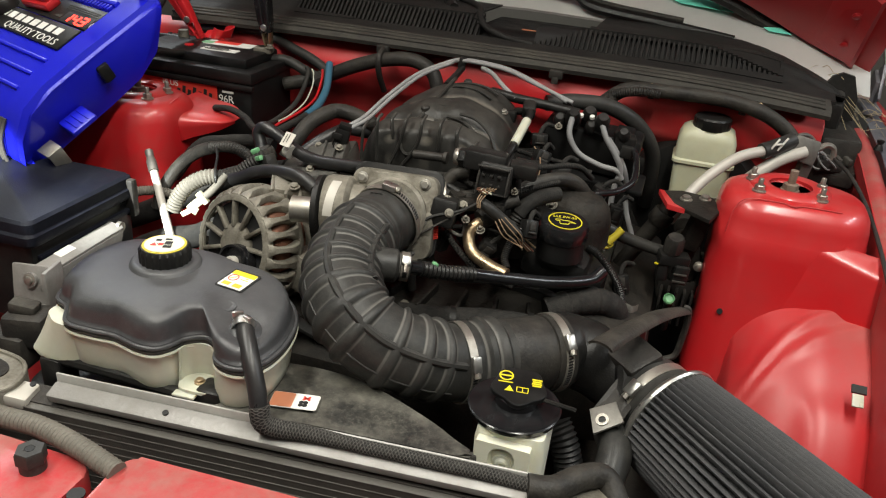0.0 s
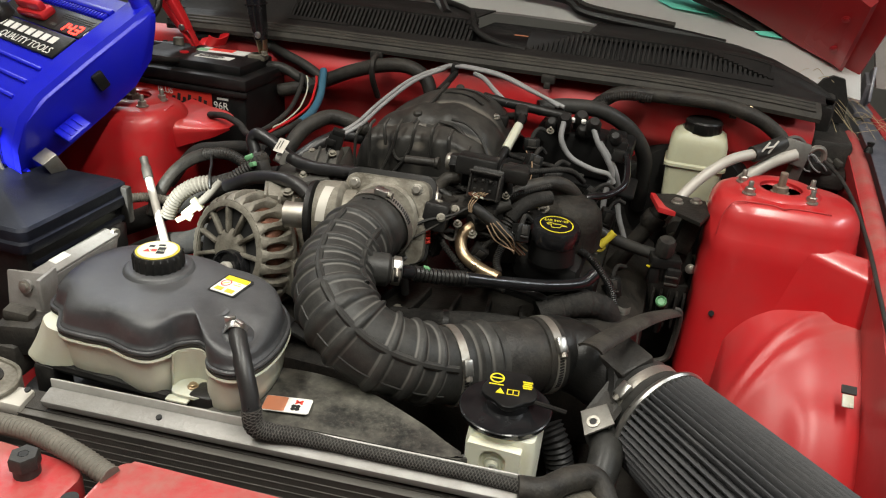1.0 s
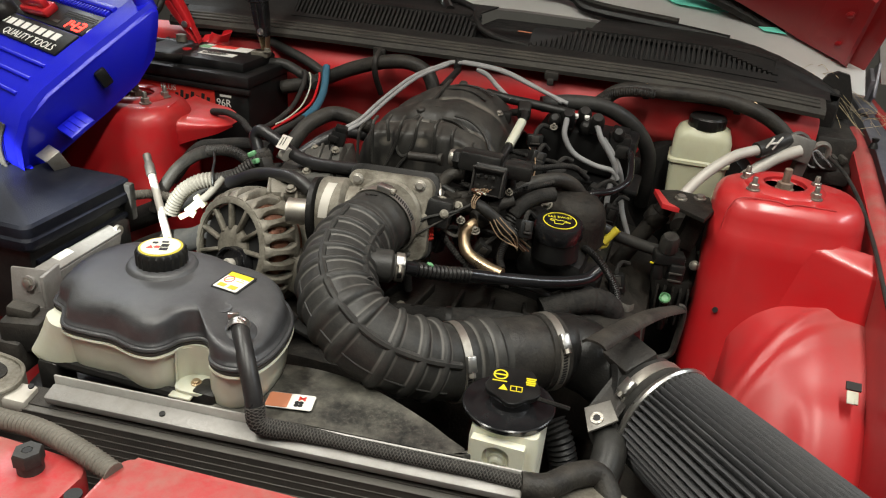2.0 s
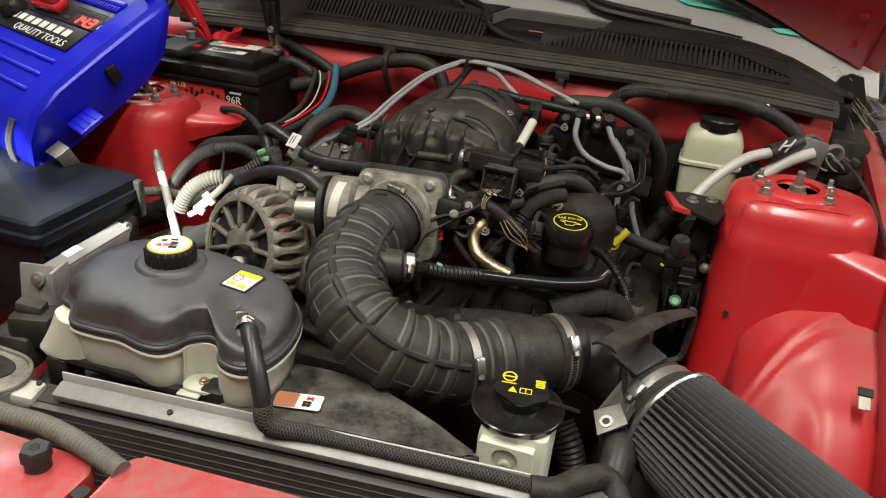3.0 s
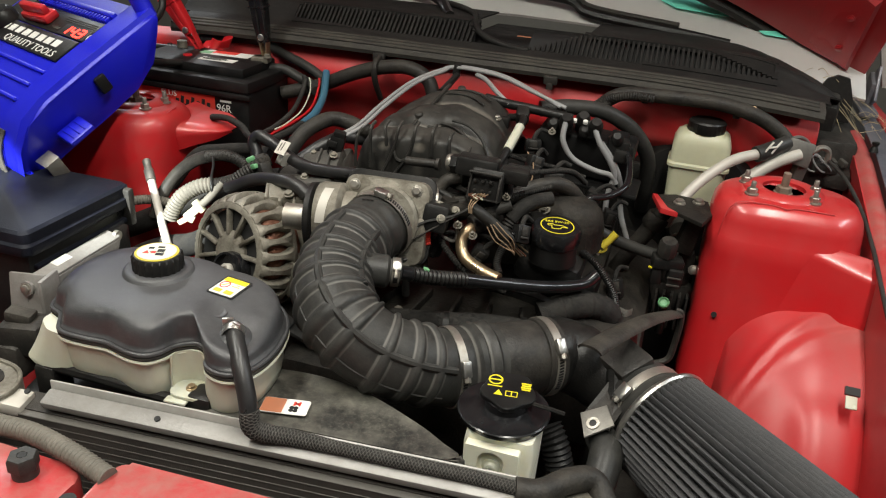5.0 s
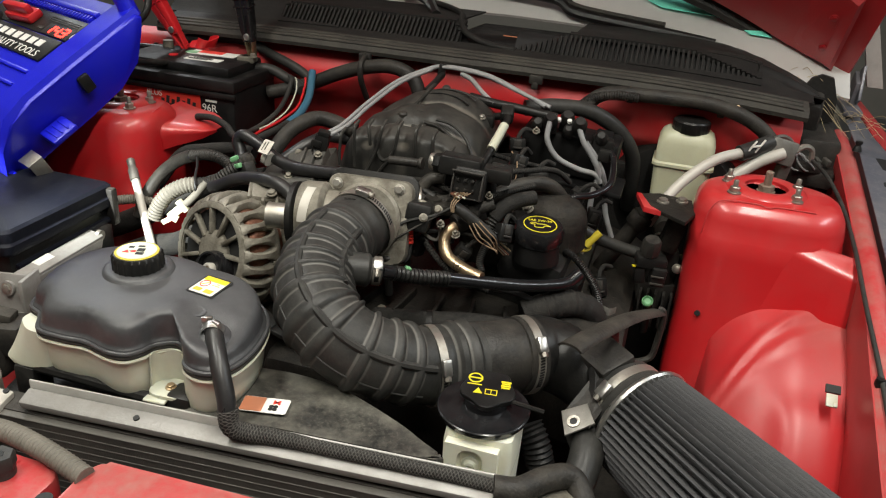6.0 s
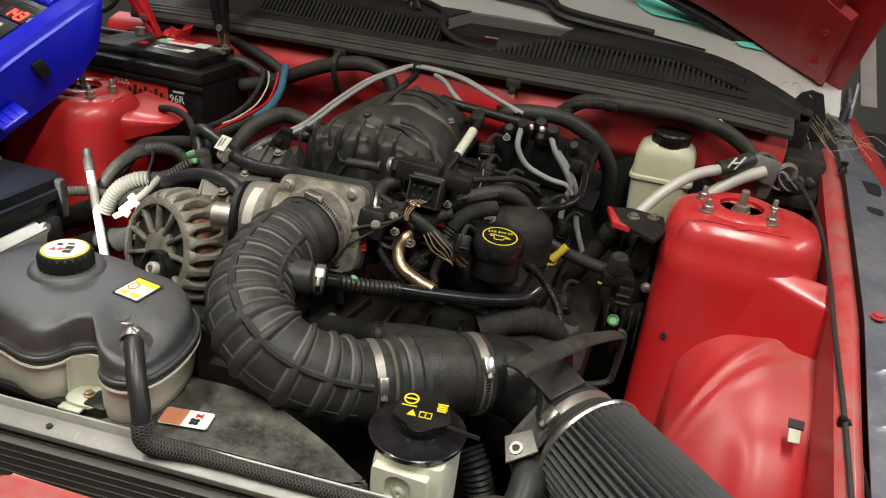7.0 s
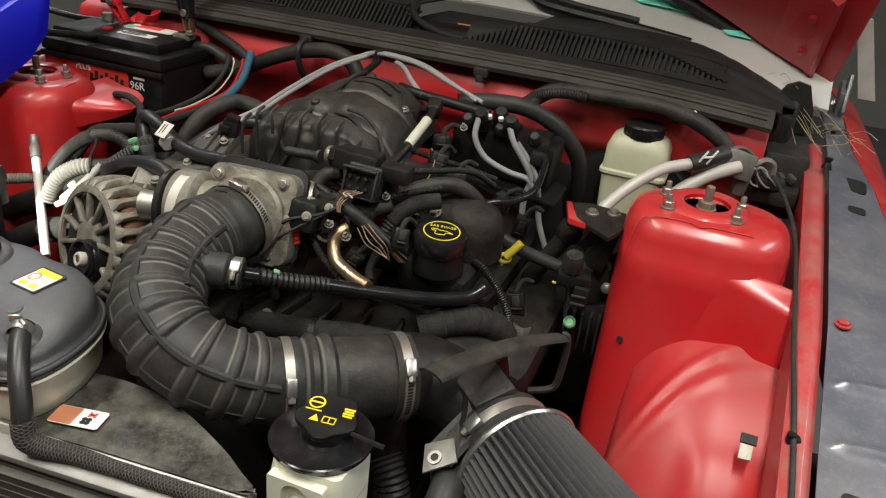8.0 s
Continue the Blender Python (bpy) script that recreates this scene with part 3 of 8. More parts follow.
def hood():
    """The raised hood: its arched rear edge, inner skin and rubber seal."""
    def edge(x):
        d = abs(x - MID)
        return table(d, [(0, 1.312), (0.306, 1.242), (0.428, 1.206), (0.503, 1.176), (0.573, 1.147), (0.636, 1.125), (0.689, 1.110)])

    def back(x):
        return table(abs(x - MID), [(0, 1.899), (0.306, 1.856), (0.428, 1.824), (0.503, 1.802), (0.573, 1.759), (0.636, 1.718), (0.689, 1.694)])

    def skin(x, s, dy=0.0, dz=0.0):
        return x, lerp(back(x), 1.748, min(1.0, s * 1.5)) - 0.648 * s + dy, edge(x) + 0.842 * s + dz

    def fn(u, v):
        x = lerp(0.384, 2 * MID - 0.384, u)
        x1, y1, z1 = skin(x, v * 1.15)
        return MID + (x1 - MID) * (1 + 0.02 * min(v * 4, 1) + 0.09 * v), y1, z1 + 0.02 * math.sin(math.pi * u) * v
    h = part("hood", sheet(fn, 48, 14, 0.012), RED_SHADED, body)

    def inner(u, v):
        x = lerp(0.336, 2 * MID - 0.336, u)
        return skin(x, 0.06 + v * 1.0, -0.012, -0.016)
    part("inner_frame", sheet(inner, 40, 8, 0.014), RED_SHADED, h)
    part("seal", hose([skin(lerp(0.352, 2 * MID - 0.352, k / 24), 0.030, -0.014, -0.016) for k in range(25)], 0.015, 8, 2), RUBBER_DUST, h)
    for s in (1, -1):
        # stiffened corner plate with its two hinge bolts
        part("corner_plate", loft([[skin(MID + s * (0.571 + a), b, -0.018, -0.022) for a, b in ((0.0, 0.07), (0.085, 0.05), (0.092, 0.22), (0.01, 0.24))], [skin(MID + s * (0.576 + a), b, -0.026, -0.028) for a, b in ((0.004, 0.078), (0.072, 0.06), (0.078, 0.21), (0.014, 0.23))]]), RED_SHADED, h)
        for b in (0.10, 0.17):
            part("hinge_bolt", hexbolt(skin(MID + s * 0.626, b, -0.026, -0.030), (0, -0.79, -0.6), 0.0055, 0.004), RED_SHADED, h)
        x = MID + s * 0.715
        hg = part("hinge_arm", join(box((x, 1.725, 1.090), (0.010, 0.05, 0.07), (18, 0, 0), 0.003), box((x + s * 0.006, 1.705, 1.110), (0.006, 0.030, 0.07), (-28, 0, 0), 0.002), box((x - s * 0.004, 1.70, 1.066), (0.034, 0.11, 0.012), (0, 0, 0), 0.003)), PRIMER, body, "scuffed pale grey hood hinge")
        part("hinge_pin", hexbolt((x - s * 0.007, 1.722, 1.09), (-s, 0, 0), 0.007, 0.006), STEEL, hg)


hood()
for side in (1, -1):
    X = [MID + side * (x - MID) for x in (0.405, 0.432, 0.448, 0.478)]
    part("windscreen_pillar", loft([[(X[0], 1.80 + d, 1.23), (X[1], 1.80 + d, 1.23), (X[3], 1.80 + d, 1.09), (X[2], 1.80 + d, 1.09)] for d in (0.0, 0.02)]), BAR_LIGHT, body, "pale windscreen pillar foot")


def base_line(x):
    """The lower edge of the windscreen."""
    return table(abs(x - MID), [(0, 1.785), (0.2, 1.772), (0.40, 1.740), (0.466, 1.695), (0.522, 1.640), (0.56, 1.615), (0.64, 1.605), (0.8, 1.60)])


def windscreen():
    def fn(u, v):
        x = lerp(-1.0, 0.385, u)
        y = base_line(x)
        return x, y + v * 0.80, 1.150 - cowl_drop(x) - (1.76 - y) * 0.16 + v * 0.46
    part("windscreen", sheet(fn, 40, 10, 0.006), GLASS, body)
    # two bright patches of teal light on the lower glass, painted as solid colour
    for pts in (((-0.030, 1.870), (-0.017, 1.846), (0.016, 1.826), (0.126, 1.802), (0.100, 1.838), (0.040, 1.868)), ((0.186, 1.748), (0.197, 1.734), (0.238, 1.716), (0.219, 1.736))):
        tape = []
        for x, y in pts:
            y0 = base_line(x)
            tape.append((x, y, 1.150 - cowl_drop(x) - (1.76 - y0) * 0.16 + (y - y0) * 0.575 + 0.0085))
        solo("teal_glare", loft([[(x, y, z - 0.001) for x, y, z in tape], tape]), TEAL, "patch of pale teal light painted on the windscreen", "tape", "", "tape strips")


windscreen()


# ---- cowl cover with its two intake grilles and wiper arms ----
def cowl_profile(x, v):
    prof = [(0.0, 1.446, 1.102), (0.05, 1.443, 1.110), (0.10, 1.449, 1.120), (0.22, 1.480, 1.128), (0.28, 1.500, 1.129), (0.34, 1.522, 1.136), (0.75, 1.558, 1.168), (0.82, 1.595, 1.170), (1.0, 1.745, 1.162)]
    bow = 0.03 * max(0.0, 1 - ((x - MID) / 0.75) ** 2) * max(0.0, v - 0.75)
    y = table(v, [(a, b) for a, b, c in prof]) + bow - 0.006
    fall = 1.3 * max(0.0, x - 0.15) ** 2 * min(1.0, max(0.0, (v - 0.34) / 0.3))
    return min(y, base_line(x) + 0.004) if v > 0.76 else y, table(v, [(a, c) for a, b, c in prof]) - cowl_drop(x) - fall


cowl = thing("cowl_cover", (MID, 1.5, 1.1), "dusty grey-black plastic cowl cover with slotted grilles", "cowl cover")


def cowl_panel(name, v0, v1, x0, x1, material, nu=60, nv=10, lift=0.0):
    def fn(u, v):
        x = lerp(x0, x1, u)
        y, z = cowl_profile(x, lerp(v0, v1, v))
        return x, y, z + lift
    return part(name, sheet(fn, nu, nv, 0.003), material, cowl)


cowl_panel("front_lip", 0.0, 0.24, -0.98, 0.30, TRIM_GREY)
for vv in (0.10, 0.15, 0.20):
    part("lip_bead", hose([(x, cowl_profile(x, vv)[0], cowl_profile(x, vv)[1] + 0.0006) for x in [lerp(-0.98, 0.29, k / 16) for k in range(17)]], 0.0022, 8, 3), TRIM_GREY, cowl)
cowl_panel("front_step", 0.24, 0.335, -0.98, 0.31, TRIM, 60, 4, -0.001)
cowl_panel("rear_step", 0.76, 1.0, -1.0, -0.352, TRIM, 30, 6, -0.001)
cowl_panel("rear_step", 0.76, 1.0, -0.125, 0.33, TRIM, 30, 6, -0.001)
# near-black panel: the wiper recess's shade is put into its colour
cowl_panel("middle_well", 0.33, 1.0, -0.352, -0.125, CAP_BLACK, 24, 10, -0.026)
cowl_panel("end_panel", 0.33, 0.80, -1.0, -0.735, TRIM, 12, 8, -0.001)
cowl_panel("end_panel", 0.33, 0.80, 0.214, 0.33, TRIM, 12, 8, -0.001)
for a, b, left in ((-0.735, -0.345, True), (-0.235, 0.214, False)):
    # black sheet below the slats, painting the shade seen through the slots
    cowl_panel("grille_shade", 0.33, 0.80, a, b, INK_AND_SHADE, 30, 6, -0.013)
    n = int((b - a) / 0.0091)
    for k in range(n + 1):
        x = a + 0.0091 * (k + 0.5)
        f = min(1.0, (b - x + 0.018) / 0.04, (x - a + 0.02) / 0.03) if left else min(1.0, (x - a + 0.006) / 0.10, (b - x + 0.012) / 0.13)
        v0 = 0.335 + 0.10 * min(1.0, max(0.0, (abs(x - MID) - 0.28) / 0.24))
        y0, z0 = cowl_profile(x, v0)
        y1, z1 = cowl_profile(x, v0 + (0.745 - v0) * f)
        ya, za = cowl_profile(x, 0.325)
        if v0 > 0.34:
            La = math.hypot(y0 - ya, z0 - za)
            part("lower_cover", box((x, (y0 + ya) / 2, (z0 + za) / 2 - 0.003), (0.0092, La, 0.008), (math.degrees(math.atan2(z0 - za, y0 - ya)), 0, 0), 0), TRIM, cowl)
        L = math.hypot(y1 - y0, z1 - z0)
        part("slat", box((x, (y0 + y1) / 2, (z0 + z1) / 2 - 0.005), (0.0046, L, 0.010), (math.degrees(math.atan2(z1 - z0, y1 - y0)), 0, 0), 0), TRIM, cowl)
        # solid cover above the slots, where the grille narrows
        y2, z2 = cowl_profile(x, 0.78)
        L2 = math.hypot(y2 - y1, z2 - z1)
        if not left and x < a + 0.10:
            continue
        part("grille_cover", box((x, (y1 + y2) / 2, (z1 + z2) / 2 - 0.003), (0.0092, L2, 0.008), (math.degrees(math.atan2(z2 - z1, y2 - y1)), 0, 0), 0), TRIM, cowl)
part("pod_edge", hose([(-0.232, 1.512, 1.131), (-0.285, 1.516, 1.136), (-0.330, 1.530, 1.148), (-0.352, 1.556, 1.163), (-0.372, 1.62, 1.170), (-0.43, 1.70, 1.170), (-0.50, 1.74, 1.172)], 0.0065, 10), TRIM, cowl)
for x in (-0.507, -0.169, 0.004, 0.16):
    y, z = cowl_profile(x, 0.02)
    part("clip", join(box((x, y - 0.004, z - 0.006), (0.026, 0.010, 0.016), bevel=0.003), box((x, y - 0.010, z - 0.016), (0.012, 0.008, 0.012), bevel=0.002)), PLASTIC_DUST, cowl)
for x in (0.002, 0.185):
    y, z = cowl_profile(x, 0.02)
    part("tan_pin", lathe([(0.005, 0), (0.005, 0.008), (0.003, 0.012)], (x, y - 0.008, z - 0.004), (0, -0.7, 0.7), 12), BRASS, cowl)
part("orange_mark", box((-0.255, 1.575, 1.1455), (0.028, 0.006, 0.0012), (0, 0, 0), 0), ORANGE_INK, cowl)
part("end_block", box((0.318, 1.585, 1.070), (0.045, 0.13, 0.080), (8, 0, -8), 0.010), PLASTIC_DUST, cowl, "dull black plastic end of the cowl")


part("end_wing", loft([[(x, y, z) for x, z in ((0.305, 1.060), (0.300, 1.112), (0.312, 1.134), (0.328, 1.142), (0.348, 1.138), (0.362, 1.100), (0.365, 1.058))] for y in (1.588, 1.600)]), TRIM, cowl, "dull black plastic wing at the cowl end")
part("side_panel", box((0.335, 1.55, 1.0), (0.070, 0.17, 0.11), (0, 0, 0), 0.012), PLASTIC_DUST, cowl, "dusty black plastic side panel")


def wiper(pts, name="wiper_arm"):
    w = thing(name, pts[0], "black windscreen wiper arm resting above the cowl", "wiper", "wipers")
    part("arm", hose(pts, 0.0105, 8), PLASTIC, w)
    part("blade", hose([(p[0], p[1] + 0.02, p[2] + 0.012) for p in pts[1:]], 0.006, 8), RUBBER_DUST, w)


wiper([(0.135, 1.735, 1.150), (0.03, 1.745, 1.160), (-0.10, 1.765, 1.168), (-0.17, 1.78, 1.176), (-0.22, 1.80, 1.196), (-0.40, 1.83, 1.200)])
wiper([(-0.42, 1.60, 1.165), (-0.48, 1.70, 1.180), (-0.60, 1.78, 1.185), (-0.80, 1.78, 1.17)])


# ---- front panel, radiator pack ----
def front_end():
    # the pack stands five degrees off the car's cross line
    yaw = 5.0
    part("front_panel", join(
        place(slab(rrect(-0.33, -0.12, 0.33, 0.12, 0.02), -0.06, 0.0, 0.006), pose(-0.43, 0.497, 0.866, 0, 0, 0)),
        place(slab(rrect(0.16, -0.11, 0.17, 0.125, 0.015), -0.06, 0.008, 0.006), pose(-0.395, 0.500, 0.866, 0, 0, 3))), RED_PALE, body, "dusty pale red front panel")
    b = thing("rubber_stop", (-0.484, 0.468, 0.866), "black rubber hood stop screwed into the front panel", "rubber stop")
    part("block", join(lathe([(0.0120, 0), (0.0120, 0.008), (0.0150, 0.010), (0.0150, 0.022), (0.0135, 0.0245), (0.0055, 0.0245), (0.0055, 0.0225), (0, 0.0225)], (-0.482, 0.470, 0.866), (0, 0, 1), 6), lathe([(0.0128, -0.002), (0.0128, 0.010)], (-0.482, 0.470, 0.866), (0, 0, 1), 20)), RUBBER, b)
    part("socket", lathe([(0.0045, 0), (0.0045, 0.001), (0, 0.001)], (-0.482, 0.470, 0.8895), (0, 0, 1), 12), INK_AND_SHADE, b)
    # the panel is solid; this disc's black is the hole's shade
    solo("panel_hole", lathe([(0.0085, -0.001), (0.0085, 0.0012), (0, 0.0012)], (-0.420, 0.456, 0.8665), (0, 0, 1), 20), INK_AND_SHADE, "round dark hole in the red front panel", "hole")

    m = pose(-0.33, 0.565, 0.0, 0, 0, yaw)
    r = thing("radiator_pack", (-0.33, 0.58, 0.5), "dark finned condenser and radiator under a grey top bar", "radiator")
    part("core", place(box((0, 0.028, 0.64), (0.66, 0.03, 0.44), bevel=0), m), FIN, r)
    for k in range(26):
        part("cooling_tube", place(box((0, 0.012, 0.8575 - 0.0098 * k), (0.63, 0.016, 0.0015), bevel=0.0005, seg=1), m), FIN_LIGHT, r)
    for k in range(25):
        part("fin_strip", place(box((0, 0.0105, 0.8526 - 0.0098 * k), (0.63, 0.012, 0.0080), bevel=0), m), FIN, r)
    bar = part("top_bar", place(box((0.0675, 0.0215, 0.8728), (0.565, 0.022, 0.012), (16, 0, 0), 0.003), m), BAR_GREY, r)
    part("bar_lip", place(box((0.0675, 0.0330, 0.873), (0.565, 0.0028, 0.034), bevel=0.001), m), BAR_LIGHT, bar)
    for x in (-0.235, -0.075):
        # black disc laid on the bar, coloured as a bore in shade
        part("bar_hole", place(lathe([(0.0033, 0), (0.0033, 0.002), (0, 0.002)], (x, 0.019, 0.8785), (0, -0.27, 0.96), 14), m), INK_AND_SHADE, bar)
    part("side_tank", place(box((-0.325, 0.025, 0.74), (0.03, 0.045, 0.26), bevel=0.008), m), PLASTIC_DUST, r)
    part("shroud", slab(outline2d([(-0.385, 0.5985), (-0.25, 0.610), (-0.095, 0.6235), (-0.077, 0.632), (-0.105, 0.648), (-0.141, 0.668), (-0.213, 0.697), (-0.277, 0.706), (-0.338, 0.698), (-0.39, 0.68)], 5), 0.80, 0.888, 0.010), SHROUD, r, "dusty black plastic fan shroud")
    part("lower_shroud", slab(outline2d([(-0.60, 0.590), (-0.36, 0.606), (-0.36, 0.70), (-0.5, 0.74), (-0.60, 0.70)], 5), 0.70, 0.845, 0.008), PLASTIC, r)
    part("support_bar", hose([(-0.575, 0.606, 0.886), (-0.50, 0.604, 0.888), (-0.409, 0.606, 0.885), (-0.37, 0.612, 0.880)], 0.0065, 8), PLASTIC, r, "black plastic bar under the coolant tank")
    for x, y, z in ((-0.575, 0.612, 0.86), (-0.372, 0.616, 0.872)):
        part("support_post", box((x, y, z), (0.03, 0.03, 0.055), bevel=0.005), PLASTIC, r)
    # warning label on the shroud
    lb = thing("fan_label", (-0.285, 0.63, 0.890), "small orange and white fan warning sticker", "label")
    lm = pose(-0.283, 0.635, 0.8915, 0, 0, 12)
    part("paper", place(slab(rrect(0, 0, 0.026, 0.013, 0.003), 0, 0.0008, 0), lm), WHITE, lb)
    part("orange_field", place(slab(rrect(-0.0135, 0, 0.0122, 0.0122, 0.002), 0.0008, 0.0012, 0), lm), ORANGE_INK, lb)
    part("fan_mark", place(join(*[lathe([(0.0028, 0.0008), (0.0028, 0.0012), (0, 0.0012)], (0.010 + 0.0033 * math.cos(a), -0.004 + 0.0033 * math.sin(a), 0), (0, 0, 1), 10) for a in (0.8, 2.37, 3.94, 5.5)]), lm), INK_AND_SHADE, lb)
    part("cross_mark", place(join(box((0.012, 0.0055, 0.001), (0.010, 0.002, 0.0006), (0, 0, 40), 0), box((0.012, 0.0055, 0.001), (0.010, 0.002, 0.0006), (0, 0, -40), 0), box((0.012, 0.0055, 0.001), (0.008, 0.002, 0.0006), (0, 0, 0), 0)), lm), RED_INK, lb)


front_end()

# ---- engine block, and dark fillers for the shaded depth and floor of the bay ----
engine = thing("engine_block", (-0.27, 1.15, 0.5), "grimy dark engine block under covers and hoses", "engine")
part("block", join(box((-0.27, 1.14, 0.65), (0.40, 0.50, 0.36), bevel=0.03), box((-0.27, 0.90, 0.63), (0.30, 0.12, 0.34), bevel=0.03)), ALLOY_DARK, engine)
# dark block added to hide the lit red body behind
part("dark_filler", box((-0.01, 1.20, 0.76), (0.15, 0.44, 0.20), (0, 12, 0), 0.03), ALLOY_DARK, engine)
# added black sheet: the lower firewall's shade is put into its colour
solo("dark_backing", box((-0.04, 1.472, 0.72), (0.44, 0.02, 0.48), (0, 0, 0), 0.006), CLOTH, "dark sheet added for the shade low on the firewall", "insulation mat")
# added out of sight so the gaps below look black
solo("undertray", box((-0.3, 1.0, 0.40), (1.3, 1.2, 0.02), bevel=0), PLASTIC_DUST, "unseen dark tray added below the engine bay", "undertray")

# ---- coolant tank ----
def coolant_tank():
    pts = [(-0.590, 0.644), (-0.564, 0.627), (-0.542, 0.601), (-0.508, 0.598), (-0.480, 0.600), (-0.448, 0.593), (-0.427, 0.595), (-0.416, 0.607), (-0.409, 0.624), (-0.391, 0.636),
           (-0.372, 0.626), (-0.360, 0.605), (-0.341, 0.597), (-0.322, 0.602), (-0.310, 0.622), (-0.307, 0.652), (-0.312, 0.685), (-0.324, 0.715), (-0.348, 0.742),
           (-0.385, 0.756), (-0.420, 0.750), (-0.450, 0.743), (-0.480, 0.752), (-0.520, 0.772), (-0.578, 0.764), (-0.602, 0.71)]
    o = outline2d(pts, 5)
    cx, cy = -0.455, 0.700

    reach = [math.hypot(x - cx, y - cy) for x, y in o]

    def ring(s, z, soft=0.0):
        """The outline shrunk by s; soft evens out its lobes towards a round."""
        n, w = len(o), max(1, int(soft * 46))
        out = []
        for i, (x, y) in enumerate(o):
            k = [(1 - abs(j) / w, reach[(i + j) % n]) for j in range(1 - w, w)]
            rr = lerp(sum(a * b for a, b in k) / sum(a for a, b in k), 0.112, soft * 0.2)
            px, py = cx + (x - cx) / reach[i] * rr * s, cy + (y - cy) / reach[i] * rr * s
            # the lid dips round the hose nipple
            dip = 0.013 * math.exp(-((px + 0.340) ** 2 + (py - 0.632) ** 2) / 0.034 ** 2) * min(1.0, max(0.0, (z - 0.950) / 0.02))
            out.append((px, py, z - dip))
        return out
    t = thing("coolant_tank", (cx, cy, 0.86), "black-lidded cream plastic coolant expansion tank", "coolant tank")
    part("lower_tank", loft([ring(0.86, 0.884, 0.06), ring(0.93, 0.886, 0.04), ring(0.955, 0.892, 0.03), ring(0.968, 0.905, 0.02), ring(0.978, 0.925), ring(0.985, 0.941)]), CREAM, t)
    part("lid", loft([ring(1.0, 0.9410), ring(1.0, 0.9470), ring(0.992, 0.9485), ring(0.979, 0.9495), ring(0.970, 0.953), ring(0.963, 0.959, 0.01), ring(0.952, 0.9655, 0.03), ring(0.934, 0.9705, 0.07), ring(0.905, 0.9745, 0.13), ring(0.86, 0.977, 0.22), ring(0.79, 0.979, 0.34), ring(0.70, 0.9805, 0.44), ring(0.56, 0.9815, 0.55), ring(0.38, 0.982, 0.6), ring(0.15, 0.982, 0.7)]), LID, t, sharp=60)
    for s, z, r, material, name in ((1.010, 0.9445, 0.0026, LID, "rim_bead"), (1.012, 0.9395, 0.0020, RUBBER_DUST, "seam"), (1.010, 0.9350, 0.0026, CREAM, "seam_rim")):
        edge = [Vector(p) for p in ring(s, z)]
        part(name, sweep(edge + edge[:1], r, 8, False), material, t)
    # front mounting ear with its bolt, and the side ear
    ear = part("mounting_ear", join(slab(outline2d([(-0.412, 0.640), (-0.410, 0.609), (-0.400, 0.600), (-0.372, 0.602), (-0.362, 0.612), (-0.360, 0.640)], 4), 0.894, 0.8975, 0.001),
                              sheet(lambda u, v: (-0.388 + lerp(0.024, 0.022, v) * math.cos(radians(lerp(-14, 194, u))), 0.616 + lerp(0.020, 0.017, v) * math.sin(radians(lerp(-14, 194, u))), lerp(0.897, 0.9385, v)), 24, 6, 0.002),
                              box((-0.396, 0.598, 0.892), (0.026, 0.010, 0.003), (0, 0, 4), 0.001)), CREAM, t)
    part("ear_bolt", hexbolt((-0.389, 0.617, 0.8975), r=0.0045, h=0.005), BRASS, ear)
    part("side_ear", loft([[(x, y, z) for x, y in outline2d([(-0.588 + d, 0.690), (-0.606 + d, 0.655), (-0.612 + d, 0.625), (-0.603 + d, 0.607 + d * 0.2), (-0.575 + d * 0.6, 0.600 + d * 0.1), (-0.535, 0.606), (-0.53, 0.64)], 4)] for z, d in ((0.884, 0.004), (0.889, 0.0), (0.892, 0.002), (0.905, 0.010), (0.920, 0.018), (0.938, 0.026))]), CREAM, t)
    # filler neck and cap
    c = (-0.487, 0.706)
    part("neck_collar", lathe([(0.052, -0.006), (0.046, 0.003), (0.042, 0.006), (0.040, 0.011), (0.037, 0.013), (0.032, 0.013)], (*c, 0.974), (0, 0, 1), 36), LID, t)
    cap = part("cap", lathe([(0.0290, -0.004), (0.0290, 0.019), (0.0268, 0.0225), (0.0, 0.0225)], (*c, 0.983), (0, 0, 1), 132, wave=lambda a, i: 1 + (0.03 * max(-0.4, math.cos(22 * a)) if i < 2 else 0)), PLASTIC, t)
    part("cap_label", lathe([(0.0252, 0), (0.0252, 0.0006), (0, 0.0006)], (*c, 1.0057), (0, 0, 1), 40), YELLOW_OLD, cap)
    part("cap_disc", lathe([(0.0225, 0), (0.0225, 0.0005), (0, 0.0005)], (*c, 1.0065), (0, 0, 1), 40), CREAM_CLEAN, cap)
    cm = pose(*c, 1.0071, 0, 0, 18) @ Matrix.Diagonal((0.78, 0.78, 1, 1))
    part("cap_print", place(join(box((-0.011, 0.010, 0), (0.008, 0.006, 0.0006), bevel=0), box((0.006, 0.003, 0), (0.011, 0.008, 0.0006), bevel=0), box((0.007, -0.010, 0), (0.012, 0.008, 0.0006), bevel=0), box((0.003, 0.014, 0), (0.010, 0.005, 0.0006), bevel=0), box((0.001, -0.003, 0), (0.022, 0.0012, 0.0006), bevel=0)), cm), INK_AND_SHADE, cap)
    part("cap_warning", place(join(slab([(-0.019, -0.009), (-0.009, -0.009), (-0.014, 0.0)], 0, 0.0006, 0), box((-0.004, -0.004, 0), (0.007, 0.007, 0.0008), bevel=0)), cm), RED_INK, cap)
